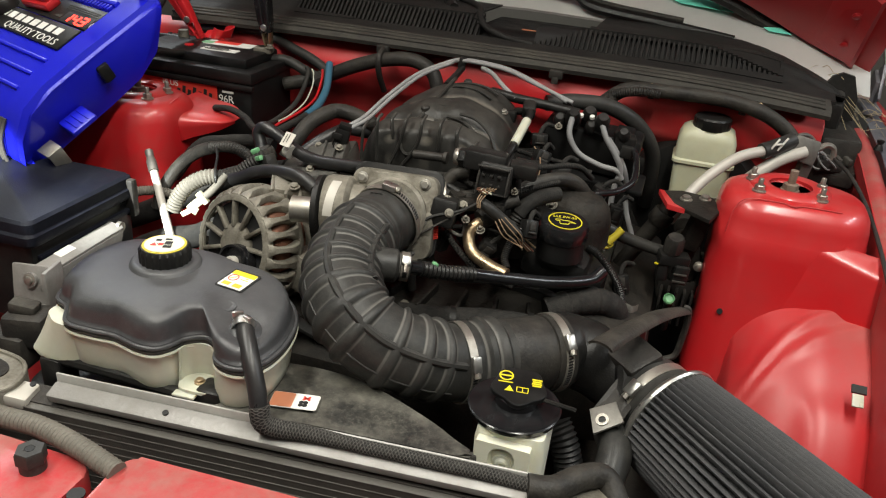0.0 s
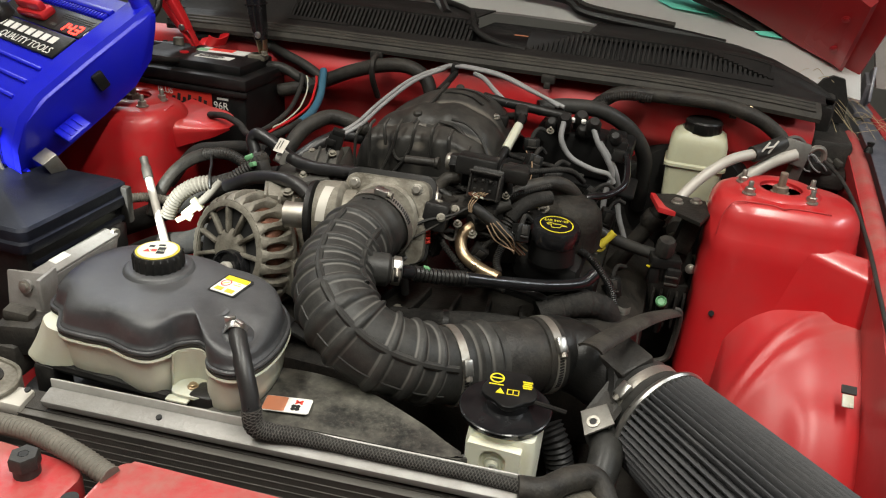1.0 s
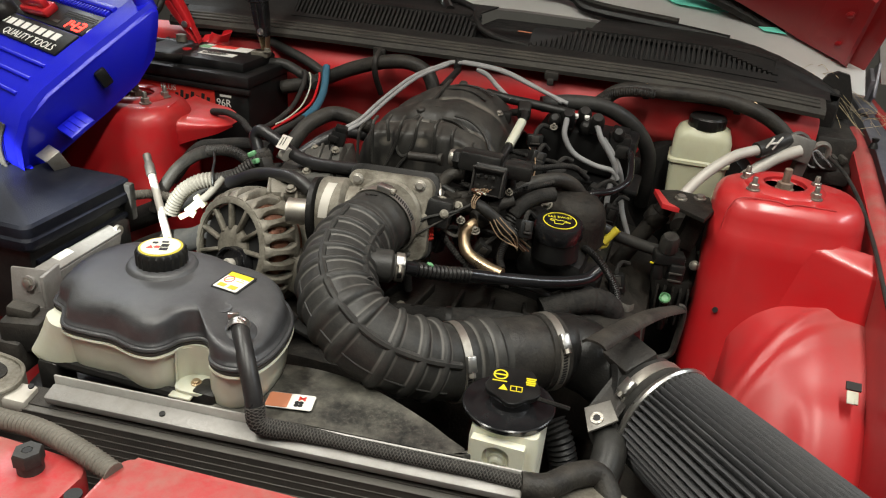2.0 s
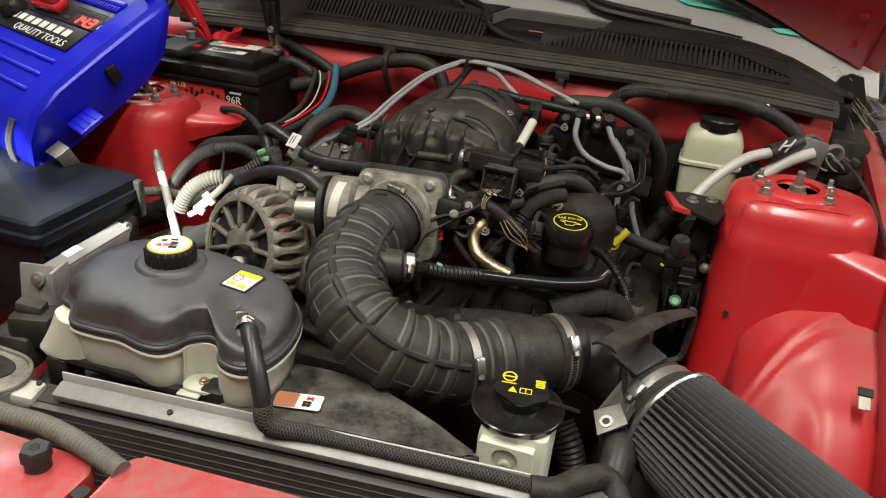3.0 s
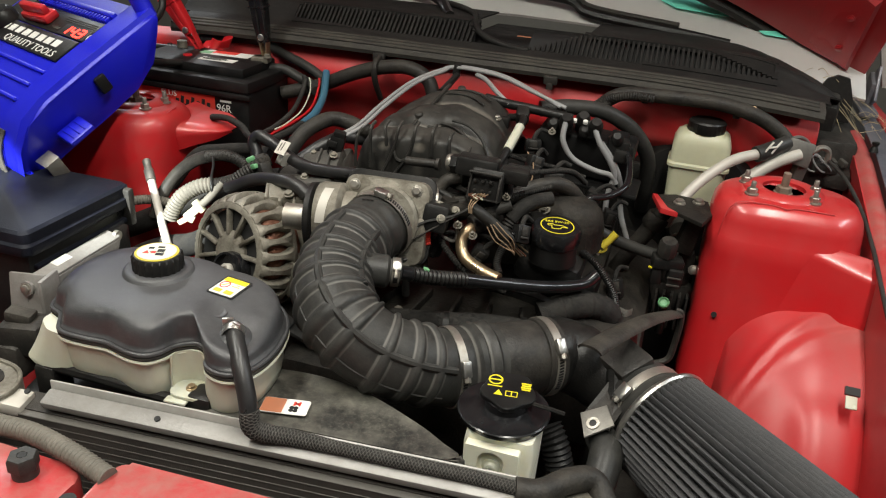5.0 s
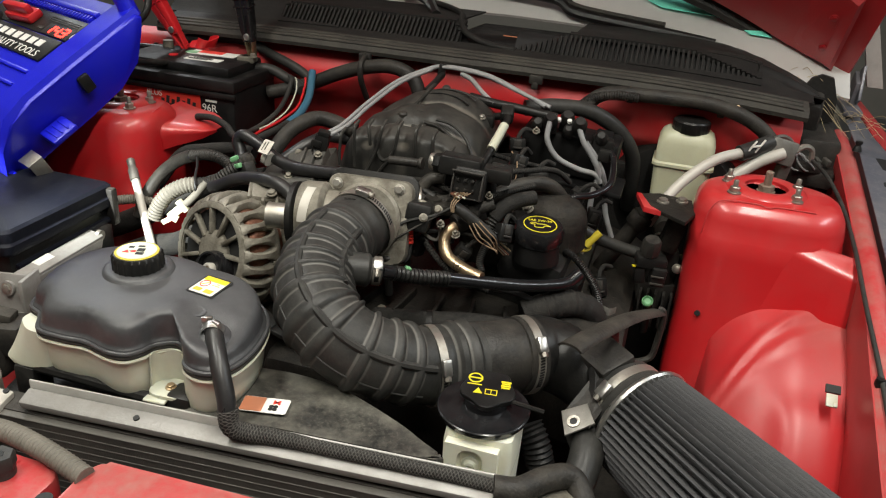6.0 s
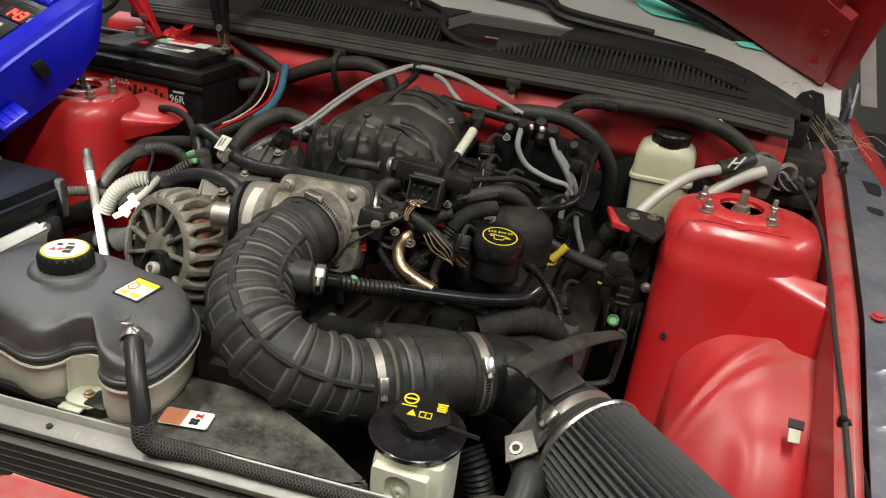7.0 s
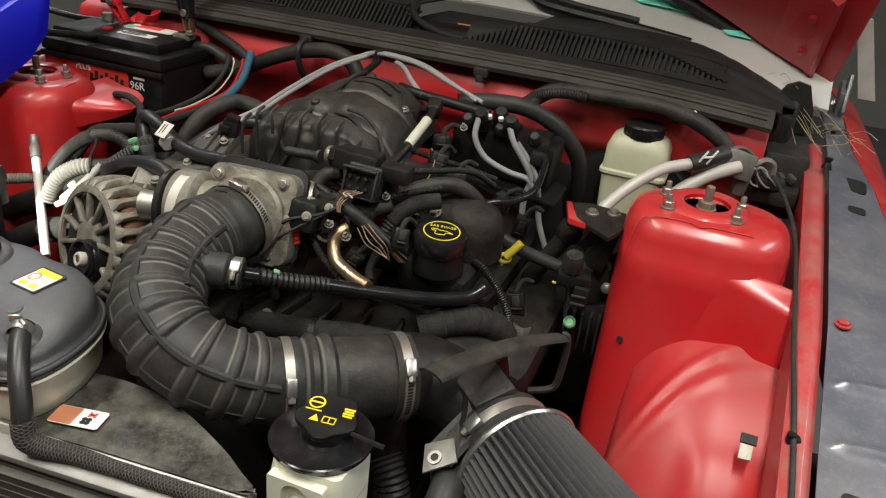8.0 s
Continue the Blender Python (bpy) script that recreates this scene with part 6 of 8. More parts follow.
def small_connector(p, size, turn, label="small black wiring plug clipped among the hoses"):
    """A wiring plug with its latch and a stub of loom."""
    t = thing("wiring_plug", p, label, "connector", "wiring plugs")
    m = pose(*p, *turn)
    part("shell", place(box((0, 0, 0), size, bevel=0.0025), m), PLASTIC, t)
    part("latch", place(join(box((0, -size[1] / 2 - 0.001, size[2] * 0.15), (size[0] * 0.45, 0.003, size[2] * 0.5), bevel=0.0008), box((0, -size[1] / 2 - 0.002, -size[2] * 0.2), (size[0] * 0.6, 0.003, 0.003), bevel=0.0008)), m), PLASTIC_DUST, t)
    part("loom", place(hose([(0, 0, size[2] * 0.4), (0.004, 0.004, size[2] * 0.5 + 0.008), (0.012, 0.012, size[2] * 0.5 + 0.014), (0.024, 0.018, size[2] * 0.5 + 0.010)], 0.0036, 8, 5), m), CLOTH, t)


for p, size, turn in (((-0.205, 1.055, 1.030), (0.026, 0.022, 0.026), (-15, 8, 20)), ((-0.152, 1.045, 1.030), (0.022, 0.020, 0.030), (-20, -10, -12)), ((-0.112, 1.000, 0.982), (0.020, 0.020, 0.026), (-25, 15, 35)), ((-0.165, 0.985, 0.948), (0.022, 0.018, 0.022), (10, 30, 20)),
                      ((-0.200, 1.000, 0.955), (0.028, 0.020, 0.020), (0, -20, 40)), ((-0.232, 0.985, 0.945), (0.020, 0.020, 0.028), (-10, 12, -20)), ((-0.100, 1.165, 1.010), (0.030, 0.022, 0.026), (-18, 0, 10)), ((-0.135, 1.175, 1.028), (0.024, 0.020, 0.022), (-18, 20, 30)),
                      ((-0.150, 1.225, 1.040), (0.026, 0.020, 0.020), (-10, 0, 15)), ((-0.040, 1.200, 0.975), (0.024, 0.022, 0.030), (0, 18, -10)), ((-0.012, 1.225, 0.935), (0.022, 0.020, 0.034), (0, 10, 12)), ((0.022, 1.120, 0.868), (0.024, 0.020, 0.030), (-15, -10, 15))):
    small_connector(p, size, turn)
for p, r in (((-0.226, 0.976, 1.012), 0.0055), ((-0.196, 0.972, 0.990), 0.0045), ((-0.176, 0.980, 0.975), 0.005), ((-0.142, 1.020, 1.024), 0.004), ((-0.118, 1.062, 0.985), 0.0055), ((-0.050, 1.090, 0.985), 0.005), ((-0.125, 1.245, 1.060), 0.0045)):
    solo("stud_bolt", hexbolt(p, (0.1, -0.6, 0.8), r, 0.006, 0.004), ALLOY, "dull metal bolt head on the valve gear", "bolt", "", "valve bolts")
LOOMS = (([(-0.245, 1.050, 1.020), (-0.205, 1.030, 1.020), (-0.165, 1.022, 1.014), (-0.120, 1.040, 1.028), (-0.090, 1.075, 1.030)], 0.0042), ([(-0.160, 1.075, 1.035), (-0.115, 1.100, 1.040), (-0.075, 1.150, 1.032), (-0.055, 1.200, 1.000)], 0.0046), ([(-0.225, 0.975, 0.965), (-0.195, 0.965, 0.940), (-0.160, 0.965, 0.915), (-0.12, 0.975, 0.90)], 0.005),
                  ([(-0.075, 1.065, 0.945), (-0.05, 1.06, 0.92), (-0.02, 1.06, 0.89), (-0.005, 1.05, 0.86)], 0.006), ([(-0.19, 1.19, 1.030), (-0.15, 1.20, 1.020), (-0.11, 1.215, 1.012), (-0.06, 1.23, 0.998)], 0.0042))
for pts, r in LOOMS:
    solo("engine_loom", conduit(pts, r, 0.0034, 0.0008, 10), CLOTH, "thin black ribbed loom crossing the engine top", "wiring loom", "", "engine looms")
solo("thin_wire", hose([(-0.150, 1.185, 1.040), (-0.136, 1.165, 1.032), (-0.128, 1.130, 1.022), (-0.126, 1.105, 1.018)], 0.0011, 6), WIRE_TAN, "thin tan wire hanging from the fuel rail", "wire")

random.seed(8)
for k in range(9):
    a = Vector((random.uniform(-0.25, -0.14), random.uniform(0.985, 1.04), random.uniform(0.955, 1.015)))
    b = a + Vector((random.uniform(-0.05, 0.05), random.uniform(-0.02, 0.04), random.uniform(-0.04, 0.0)))
    mid = (a + b) / 2 + Vector((0.01, -0.01, 0.012))
    solo("harness_wire", hose([tuple(a), tuple(mid), tuple(b)], random.uniform(0.0022, 0.0048), 8, 5), (RUBBER, PLASTIC, RUBBER_DUST)[k % 3], "short black harness wire around the valve", "wire", "", "harness wires")
random.seed(21)


def heat_shield():
    t = thing("heat_shield", (0.0, 1.05, 0.82), "crumpled dusty metal heat shield below the hoses", "heat shield")

    def fn(u, v):
        x = lerp(-0.075, 0.055, u)
        z = lerp(0.775, 0.885, v) - 0.03 * u
        y = 1.035 + 0.05 * v + 0.012 * math.sin(9 * u + 4 * v) + 0.008 * math.sin(23 * u - 11 * v) + 0.004 * math.sin(41 * v + 17 * u)
        return x, y, z
    part("sheet", sheet(fn, 40, 30, 0.0015), SHIELD, t)
    part("hole_row", join(*[lathe([(0.0022, -0.003), (0.0022, 0.004)], (-0.03 + 0.009 * k, 1.058 + 0.003 * (k % 2), 0.862 - 0.003 * k), (0, -0.8, 0.5), 8) for k in range(7)]), INK_AND_SHADE, t)


heat_shield()


wp = thing("coolant_pipe", (-0.12, 0.94, 0.88), "smooth black coolant pipe low across the engine front", "pipe")
part("pipe", hose([(-0.27, 0.925, 0.868), (-0.20, 0.925, 0.878), (-0.13, 0.945, 0.880), (-0.06, 0.965, 0.872), (0.0, 0.985, 0.856), (0.03, 1.02, 0.83)], 0.0175, 18), CLOTH, wp)
for x, y, z in ((-0.19, 0.9258, 0.8785), (-0.085, 0.9575, 0.8765)):
    part("strap", lathe([(0.0177, -0.004), (0.0195, -0.004), (0.0195, 0.004), (0.0177, 0.004), (0.0177, -0.004)], (x, y, z), (0.95, 0.27, 0.0), 28), PLASTIC, wp)
shifted(wp, 0.0, 0.0, -0.022)
tc = thing("timing_cover", (-0.22, 0.95, 0.84), "grimy cast timing cover with ribs at the engine front", "engine cover")
part("cover", loft([[(x, y, z) for x, y in outline2d([(-0.33, 0.93), (-0.25, 0.915), (-0.14, 0.925), (-0.06, 0.955), (-0.04, 1.02), (-0.15, 1.06), (-0.32, 1.03)], 4)] for z in (0.78, 0.845)] + [[(-0.19 + (x + 0.19) * 0.9, 0.985 + (y - 0.985) * 0.85, 0.856) for x, y in outline2d([(-0.33, 0.93), (-0.25, 0.915), (-0.14, 0.925), (-0.06, 0.955), (-0.04, 1.02), (-0.15, 1.06), (-0.32, 1.03)], 4)]]), ALLOY_DARK, tc)
for x in (-0.29, -0.24, -0.19, -0.14, -0.09):
    part("rib", box((x, 0.962 + 0.12 * (x + 0.22) ** 2, 0.862), (0.006, 0.075, 0.014), (0, 0, 12 * (x + 0.19) / 0.1), 0.002), ALLOY_DARK, tc)
for x, y in ((-0.265, 0.935), (-0.165, 0.94), (-0.10, 0.965)):
    part("bolt", hexbolt((x, y, 0.856), (0, -0.2, 1), 0.006, 0.007), ALLOY, tc)
random.seed(17)
wr = thing("wrapped_hose", (0.0, 1.02, 0.86), "hose in crumpled dusty grey-brown heat wrap", "hose")
line = even(smooth_path([(-0.07, 0.990, 0.866), (-0.04, 1.008, 0.876), (-0.012, 1.028, 0.878), (0.015, 1.045, 0.866), (0.03, 1.06, 0.835)], 10), 0.002)
rough = [random.uniform(-1, 1) for _ in range(len(line) + 4)]
part("wrap", sweep(line, lambda run, total: 0.020 + 0.0012 * rough[int(run / 0.011)] + 0.0005 * rough[int(run / 0.005) + 3], 18), CLOTH, wr)
br = thing("breather_pipe", (-0.1, 0.95, 0.93), "black moulded breather pipe across the engine front", "pipe")
part("pipe", hose([(-0.228, 0.830, 0.977), (-0.203, 0.862, 0.962), (-0.165, 0.91, 0.942), (-0.11, 0.955, 0.925), (-0.06, 0.99, 0.915), (-0.02, 1.02, 0.913), (-0.004, 1.04, 0.922)], 0.0088, 16), PLASTIC_GLOSS, br)
part("ribbed_end", conduit([(-0.218, 0.843, 0.971), (-0.193, 0.874, 0.956), (-0.165, 0.91, 0.942)], 0.0105, 0.007, 0.002, 14), PLASTIC, br)
part("green_mark", box((-0.203, 0.862, 0.971), (0.007, 0.008, 0.005), (0, 20, 40), 0.001), GREEN, br)

# ---- ladder of hoses and cables ----
def hose_thing(name, label, cat, pts, r, material, n=12, ribbed=False, group=""):
    bm = conduit(pts, r, min(0.0055, max(0.0028, 0.5 * r)), min(0.0016, 0.16 * r), n) if ribbed else hose(pts, r, n)
    return solo(name, bm, material, label, cat, "", group)


hose_thing("vacuum_hose", "thin black vacuum hose looping below the breather pipe", "hose", [(-0.20, 0.955, 0.905), (-0.16, 0.955, 0.912), (-0.11, 0.985, 0.902), (-0.07, 0.995, 0.892), (-0.045, 1.01, 0.87)], 0.005, RUBBER_SMOOTH, 10)
hose_thing("heater_hose", "black hose clipped along the cowl edge", "hose", [(-0.075, 1.40, 1.070), (-0.045, 1.42, 1.092), (-0.01, 1.425, 1.098), (0.04, 1.425, 1.100), (0.133, 1.425, 1.100), (0.20, 1.42, 1.086), (0.247, 1.42, 1.055), (0.262, 1.41, 1.02)], 0.0125, RUBBER_DUST)
hose_thing("ribbed_conduit", "short ribbed cable conduit beside the cowl", "conduit", [(-0.085, 1.385, 1.065), (-0.062, 1.405, 1.085), (-0.02, 1.405, 1.098), (0.02, 1.405, 1.098)], 0.0085, PLASTIC_DUST, ribbed=True)
hose_thing("booster_hose", "thick black vacuum hose curving to the booster", "hose", [(-0.16, 1.31, 1.078), (-0.111, 1.335, 1.082), (-0.056, 1.355, 1.076), (-0.006, 1.375, 1.046), (0.026, 1.398, 0.995), (0.031, 1.42, 0.93), (0.03, 1.45, 0.88)], 0.0135, RUBBER, 16)
hose_thing("wiring_loom", "taped black wiring loom along the firewall", "wiring loom", [(-0.70, 1.40, 1.01), (-0.63, 1.415, 1.030), (-0.557, 1.42, 1.063), (-0.498, 1.42, 1.083), (-0.441, 1.42, 1.090), (-0.40, 1.42, 1.072), (-0.38, 1.41, 1.03)], 0.0135, RUBBER_DUST, 14)
hose_thing("loom_strap", "black strap tying the loom to the firewall", "strap", [(-0.508, 1.45, 1.105), (-0.505, 1.43, 1.100), (-0.503, 1.402, 1.09), (-0.502, 1.404, 1.06), (-0.500, 1.43, 1.02)], 0.006, PLASTIC_DUST, 8)
hose_thing("battery_cable", "thick black cable leaving the battery terminal", "cable", [(-0.735, 1.40, 1.055), (-0.70, 1.41, 1.055), (-0.66, 1.41, 1.04), (-0.635, 1.40, 1.035), (-0.615, 1.38, 1.03)], 0.010, RUBBER, 12)
hose_thing("battery_cable", "black cable lying on the battery top", "cable", [(-0.92, 1.455, 1.082), (-0.85, 1.465, 1.090), (-0.78, 1.46, 1.092), (-0.72, 1.45, 1.075), (-0.66, 1.435, 1.06), (-0.61, 1.42, 1.04)], 0.0095, RUBBER, 12)
hose_thing("blue_cable", "short blue sleeve on a cable dropping from the loom", "cable", [(-0.608, 1.41, 1.062), (-0.602, 1.395, 1.052), (-0.586, 1.35, 1.029), (-0.573, 1.29, 1.015), (-0.568, 1.23, 1.010)], 0.0072, BLUE_HOSE, 12)
hose_thing("wiring_loom", "black tail of the blue sleeved cable", "wiring loom", [(-0.569, 1.236, 1.0105), (-0.5685, 1.19, 1.009), (-0.568, 1.14, 1.011), (-0.560, 1.095, 1.015)], 0.0066, CLOTH, 12)
hose_thing("thin_wire", "red wire beside the blue cable", "wire", [(-0.618, 1.40, 1.050), (-0.610, 1.38, 1.037), (-0.600, 1.33, 1.012), (-0.592, 1.25, 1.008), (-0.589, 1.17, 1.009), (-0.585, 1.13, 1.010)], 0.0024, RED_HANDLE, 10)
hose_thing("thin_wire", "thin pale wire beside the blue cable", "wire", [(-0.640, 1.40, 1.048), (-0.632, 1.39, 1.041), (-0.620, 1.36, 1.027), (-0.606, 1.30, 1.012), (-0.594, 1.22, 1.010), (-0.589, 1.17, 1.0135)], 0.0015, CREAM, 8)
hose_thing("thin_wire", "black wire bowing beside the battery", "wire", [(-0.652, 1.40, 1.050), (-0.644, 1.39, 1.043), (-0.634, 1.35, 1.022), (-0.617, 1.28, 1.011), (-0.600, 1.19, 1.012), (-0.584, 1.11, 1.021)], 0.0044, RUBBER, 10)
hose_thing("wiring_loom", "taped black loom lying over the tower flange", "wiring loom", [(-0.728, 1.195, 1.008), (-0.715, 1.180, 1.014), (-0.681, 1.170, 1.019), (-0.642, 1.150, 1.016), (-0.612, 1.118, 1.016), (-0.590, 1.098, 1.018)], 0.0058, CLOTH, 12)
for k, off in enumerate((0.0, 0.009)):
    hose_thing("ignition_cable", "long grey ignition cable arched over the manifold", "cable", [(-0.449 + off, 1.133, 1.036), (-0.431 + off, 1.165, 1.048), (-0.421 + off, 1.240, 1.066), (-0.400 + off, 1.325, 1.088), (-0.362 + off, 1.362, 1.106), (-0.325, 1.368 - off, 1.117), (-0.242, 1.34 - off, 1.119), (-0.176, 1.305 - off * 0.5, 1.108), (-0.122 + off, 1.285, 1.092)], 0.0034, WIRE_GREY, 10, group="ignition cables")
hose_thing("ignition_cable", "short grey ignition cable behind the manifold", "cable", [(-0.285, 1.345, 1.112), (-0.262, 1.325, 1.110), (-0.235, 1.295, 1.100), (-0.205, 1.27, 1.088)], 0.0042, WIRE_GREY, 10, group="ignition cables")
hose_thing("ignition_cable", "grey ignition cable looping down from the coil", "cable", [(-0.106, 1.252, 1.078), (-0.105, 1.243, 1.050), (-0.086, 1.245, 1.022), (-0.05, 1.25, 1.006), (-0.022, 1.255, 1.000), (-0.012, 1.26, 0.985)], 0.0046, WIRE_GREY, 10, group="ignition cables")
hose_thing("ignition_cable", "grey ignition cable dropping behind the cover", "cable", [(-0.058, 1.252, 1.075), (-0.046, 1.248, 1.052), (-0.028, 1.252, 1.026), (-0.016, 1.257, 1.000), (-0.022, 1.26, 0.965), (-0.02, 1.262, 0.92), (-0.008, 1.262, 0.87)], 0.0046, WIRE_GREY, 10, group="ignition cables")
hose_thing("ignition_cable", "grey ignition cable beside the cover", "cable", [(-0.045, 1.26, 1.050), (-0.022, 1.265, 1.02), (-0.006, 1.27, 0.985), (0.004, 1.27, 0.93), (0.026, 1.27, 0.87), (0.022, 1.25, 0.83), (-0.01, 1.22, 0.80)], 0.0046, WIRE_GREY, 10, group="ignition cables")
hose_thing("vent_hose", "black hose humped over the valve cover", "hose", [(-0.215, 1.012, 1.003), (-0.185, 1.035, 1.004), (-0.150, 1.06, 1.005), (-0.121, 1.085, 1.019), (-0.083, 1.107, 1.024), (-0.058, 1.128, 1.002), (-0.047, 1.15, 0.962), (-0.045, 1.16, 0.92)], 0.0112, RUBBER_DUST, 16)
hose_thing("vent_hose", "black hose running to the black canister", "hose", [(-0.075, 1.14, 0.965), (-0.040, 1.15, 0.952), (0.009, 1.167, 0.926), (0.072, 1.183, 0.907), (0.105, 1.20, 0.898)], 0.0095, RUBBER, 14)
hose_thing("bent_pipe", "glossy black bent metal pipe beside the cables", "pipe", [(-0.045, 1.12, 0.985), (-0.040, 1.13, 1.000), (-0.01, 1.15, 1.004), (0.01, 1.18, 1.015), (0.006, 1.24, 1.03), (-0.005, 1.28, 1.035)], 0.0052, PLASTIC_GLOSS, 10)
hose_thing("ribbed_conduit", "black ribbed conduit below the oil filler", "conduit", [(-0.06, 1.085, 0.955), (-0.046, 1.08, 0.942), (-0.014, 1.072, 0.929), (0.017, 1.065, 0.898), (0.031, 1.058, 0.867), (0.038, 1.05, 0.82)], 0.0062, PLASTIC, ribbed=True)
hose_thing("ribbed_conduit", "thin ribbed conduit above the brass pipe", "conduit", [(-0.120, 0.995, 0.985), (-0.132, 0.985, 0.965), (-0.135, 0.968, 0.948), (-0.128, 0.955, 0.938)], 0.0058, PLASTIC, ribbed=True)
hose_thing("wiring_loom", "black loom with a bare cut end", "wiring loom", [(-0.180, 0.975, 1.020), (-0.165, 0.975, 1.012), (-0.143, 0.985, 0.992), (-0.128, 0.99, 0.978)], 0.008, RUBBER, 12)
random.seed(4)
for k in range(6):
    dx, dz = random.uniform(-0.005, 0.005), random.uniform(-0.004, 0.004)
    hose_thing("cut_wire", "thin bare-ended copper wire from the cut loom", "wire", [(-0.132 + dx * 0.5, 0.989, 0.981 + dz * 0.5), (-0.120 + dx, 0.994, 0.968 + dz), (-0.105 + dx * 1.4, 1.0, 0.953 + dz * 1.4)], 0.0012, (BRASS, COPPER, CREAM)[k % 3], 6, group="cut wires")
    hose_thing("cut_wire", "thin tan wire bent out of the connector", "wire", [(-0.180 + dx, 1.0, 1.030), (-0.178 + dx * 1.6, 0.975, 1.038 + dz), (-0.168 + dx * 2, 0.965, 1.040 + dz)], 0.0013, (BRASS, CREAM, COPPER)[k % 3], 6, group="cut wires")
hose_thing("thin_wire", "thin black wire stretched to the throttle", "wire", [(-0.175, 0.965, 1.025), (-0.20, 0.955, 1.010), (-0.235, 0.94, 1.000), (-0.255, 0.93, 0.985)], 0.002, RUBBER, 6)
hose_thing("thin_wire", "thin pale wire stretched to the throttle", "wire", [(-0.175, 0.968, 1.022), (-0.205, 0.952, 1.004), (-0.245, 0.93, 0.978), (-0.256, 0.925, 0.972)], 0.0014, TRIM_GREY, 6)
hose_thing("vacuum_hose", "black elbow hose crossing to the throttle", "hose", [(-0.563, 1.065, 0.985), (-0.570, 1.075, 1.004), (-0.577, 1.080, 1.020), (-0.565, 1.080, 1.031), (-0.536, 1.075, 1.022), (-0.496, 1.060, 1.008), (-0.460, 1.050, 1.004), (-0.425, 1.040, 1.008), (-0.366, 1.030, 1.015)], 0.0098, RUBBER_SMOOTH, 14)
hose_thing("vacuum_hose", "black hose behind the alternator", "hose", [(-0.580, 1.003, 0.966), (-0.562, 1.000, 0.974), (-0.536, 0.997, 0.988), (-0.503, 0.987, 1.000), (-0.465, 0.973, 1.008), (-0.439, 0.965, 1.007), (-0.419, 0.960, 0.998)], 0.0100, RUBBER_SMOOTH, 14)
hose_thing("ribbed_conduit", "ribbed black conduit arching before the battery", "conduit", [(-0.655, 1.060, 0.988), (-0.616, 1.056, 0.997), (-0.589, 1.052, 0.994), (-0.567, 1.045, 0.985), (-0.552, 1.040, 0.975)], 0.0095, PLASTIC_DUST, ribbed=True)
hose_thing("wiring_loom", "dusty taped loom feeding the ribbed conduit", "wiring loom", [(-0.735, 1.020, 0.880), (-0.730, 1.030, 0.908), (-0.719, 1.050, 0.937), (-0.702, 1.060, 0.958), (-0.676, 1.062, 0.977), (-0.650, 1.060, 0.989)], 0.0105, RUBBER_DUST, 14)
hose_thing("ribbed_conduit", "pale dusty conduit beside the fuse box", "conduit", [(-0.800, 0.985, 0.905), (-0.764, 1.000, 0.911), (-0.735, 1.020, 0.911), (-0.700, 1.030, 0.905)], 0.0085, CONDUIT_GREY, ribbed=True)
# paler than its other half: the hand lamp's light is in the colour
hose_thing("ribbed_conduit", "flared dusty conduit end, coloured pale for the lamplight on it", "conduit", [(-0.676, 0.982, 0.905), (-0.668, 0.985, 0.924), (-0.653, 0.990, 0.945), (-0.632, 1.000, 0.959), (-0.613, 1.010, 0.963)], 0.0128, CONDUIT_GREY, 16, ribbed=True)
hose_thing("ribbed_conduit", "dusty black ribbed conduit joining the flared one", "conduit", [(-0.616, 1.009, 0.963), (-0.587, 1.020, 0.968), (-0.568, 1.030, 0.982), (-0.549, 1.040, 0.996), (-0.535, 1.055, 1.004)], 0.0105, PLASTIC_DUST, 14, ribbed=True)
hose_thing("cable_tie", "thin black tie looped round the conduit", "strap", [(-0.632, 1.045, 0.995), (-0.622, 1.030, 0.986), (-0.612, 1.008, 0.976), (-0.606, 0.998, 0.962), (-0.604, 0.998, 0.950)], 0.0022, PLASTIC, 8)
hose_thing("coolant_hose", "thick dusty hose behind the manifold", "hose", [(-0.430, 1.215, 1.020), (-0.471, 1.210, 1.034), (-0.501, 1.210, 1.035), (-0.517, 1.190, 1.030), (-0.533, 1.170, 1.017), (-0.544, 1.150, 0.997), (-0.556, 1.130, 0.965)], 0.0130, RUBBER_DUST, 16)
hose_thing("coolant_hose", "dusty hose ducking under the ignition cables", "hose", [(-0.440, 1.215, 1.005), (-0.471, 1.195, 1.012), (-0.486, 1.170, 1.008), (-0.502, 1.150, 0.998), (-0.525, 1.130, 0.978), (-0.545, 1.110, 0.955)], 0.0110, RUBBER_SMOOTH, 14)
hose_thing("coolant_hose", "dark hose low behind the strut tower", "hose", [(-0.756, 1.100, 0.905), (-0.715, 1.120, 0.962), (-0.672, 1.130, 0.975), (-0.618, 1.130, 0.985), (-0.575, 1.125, 0.985)], 0.0105, CLOTH, 14)
hose_thing("coolant_hose", "fat black hose low beside the strut tower", "hose", [(-0.83, 1.03, 0.83), (-0.75, 1.035, 0.87), (-0.68, 1.05, 0.91), (-0.61, 1.08, 0.94), (-0.54, 1.10, 0.955)], 0.019, CLOTH, 16)
hose_thing("coolant_hose", "black hose behind the alternator housing", "hose", [(-0.78, 0.985, 0.80), (-0.70, 0.985, 0.845), (-0.63, 0.98, 0.87), (-0.57, 0.985, 0.91)], 0.019, CLOTH, 16)

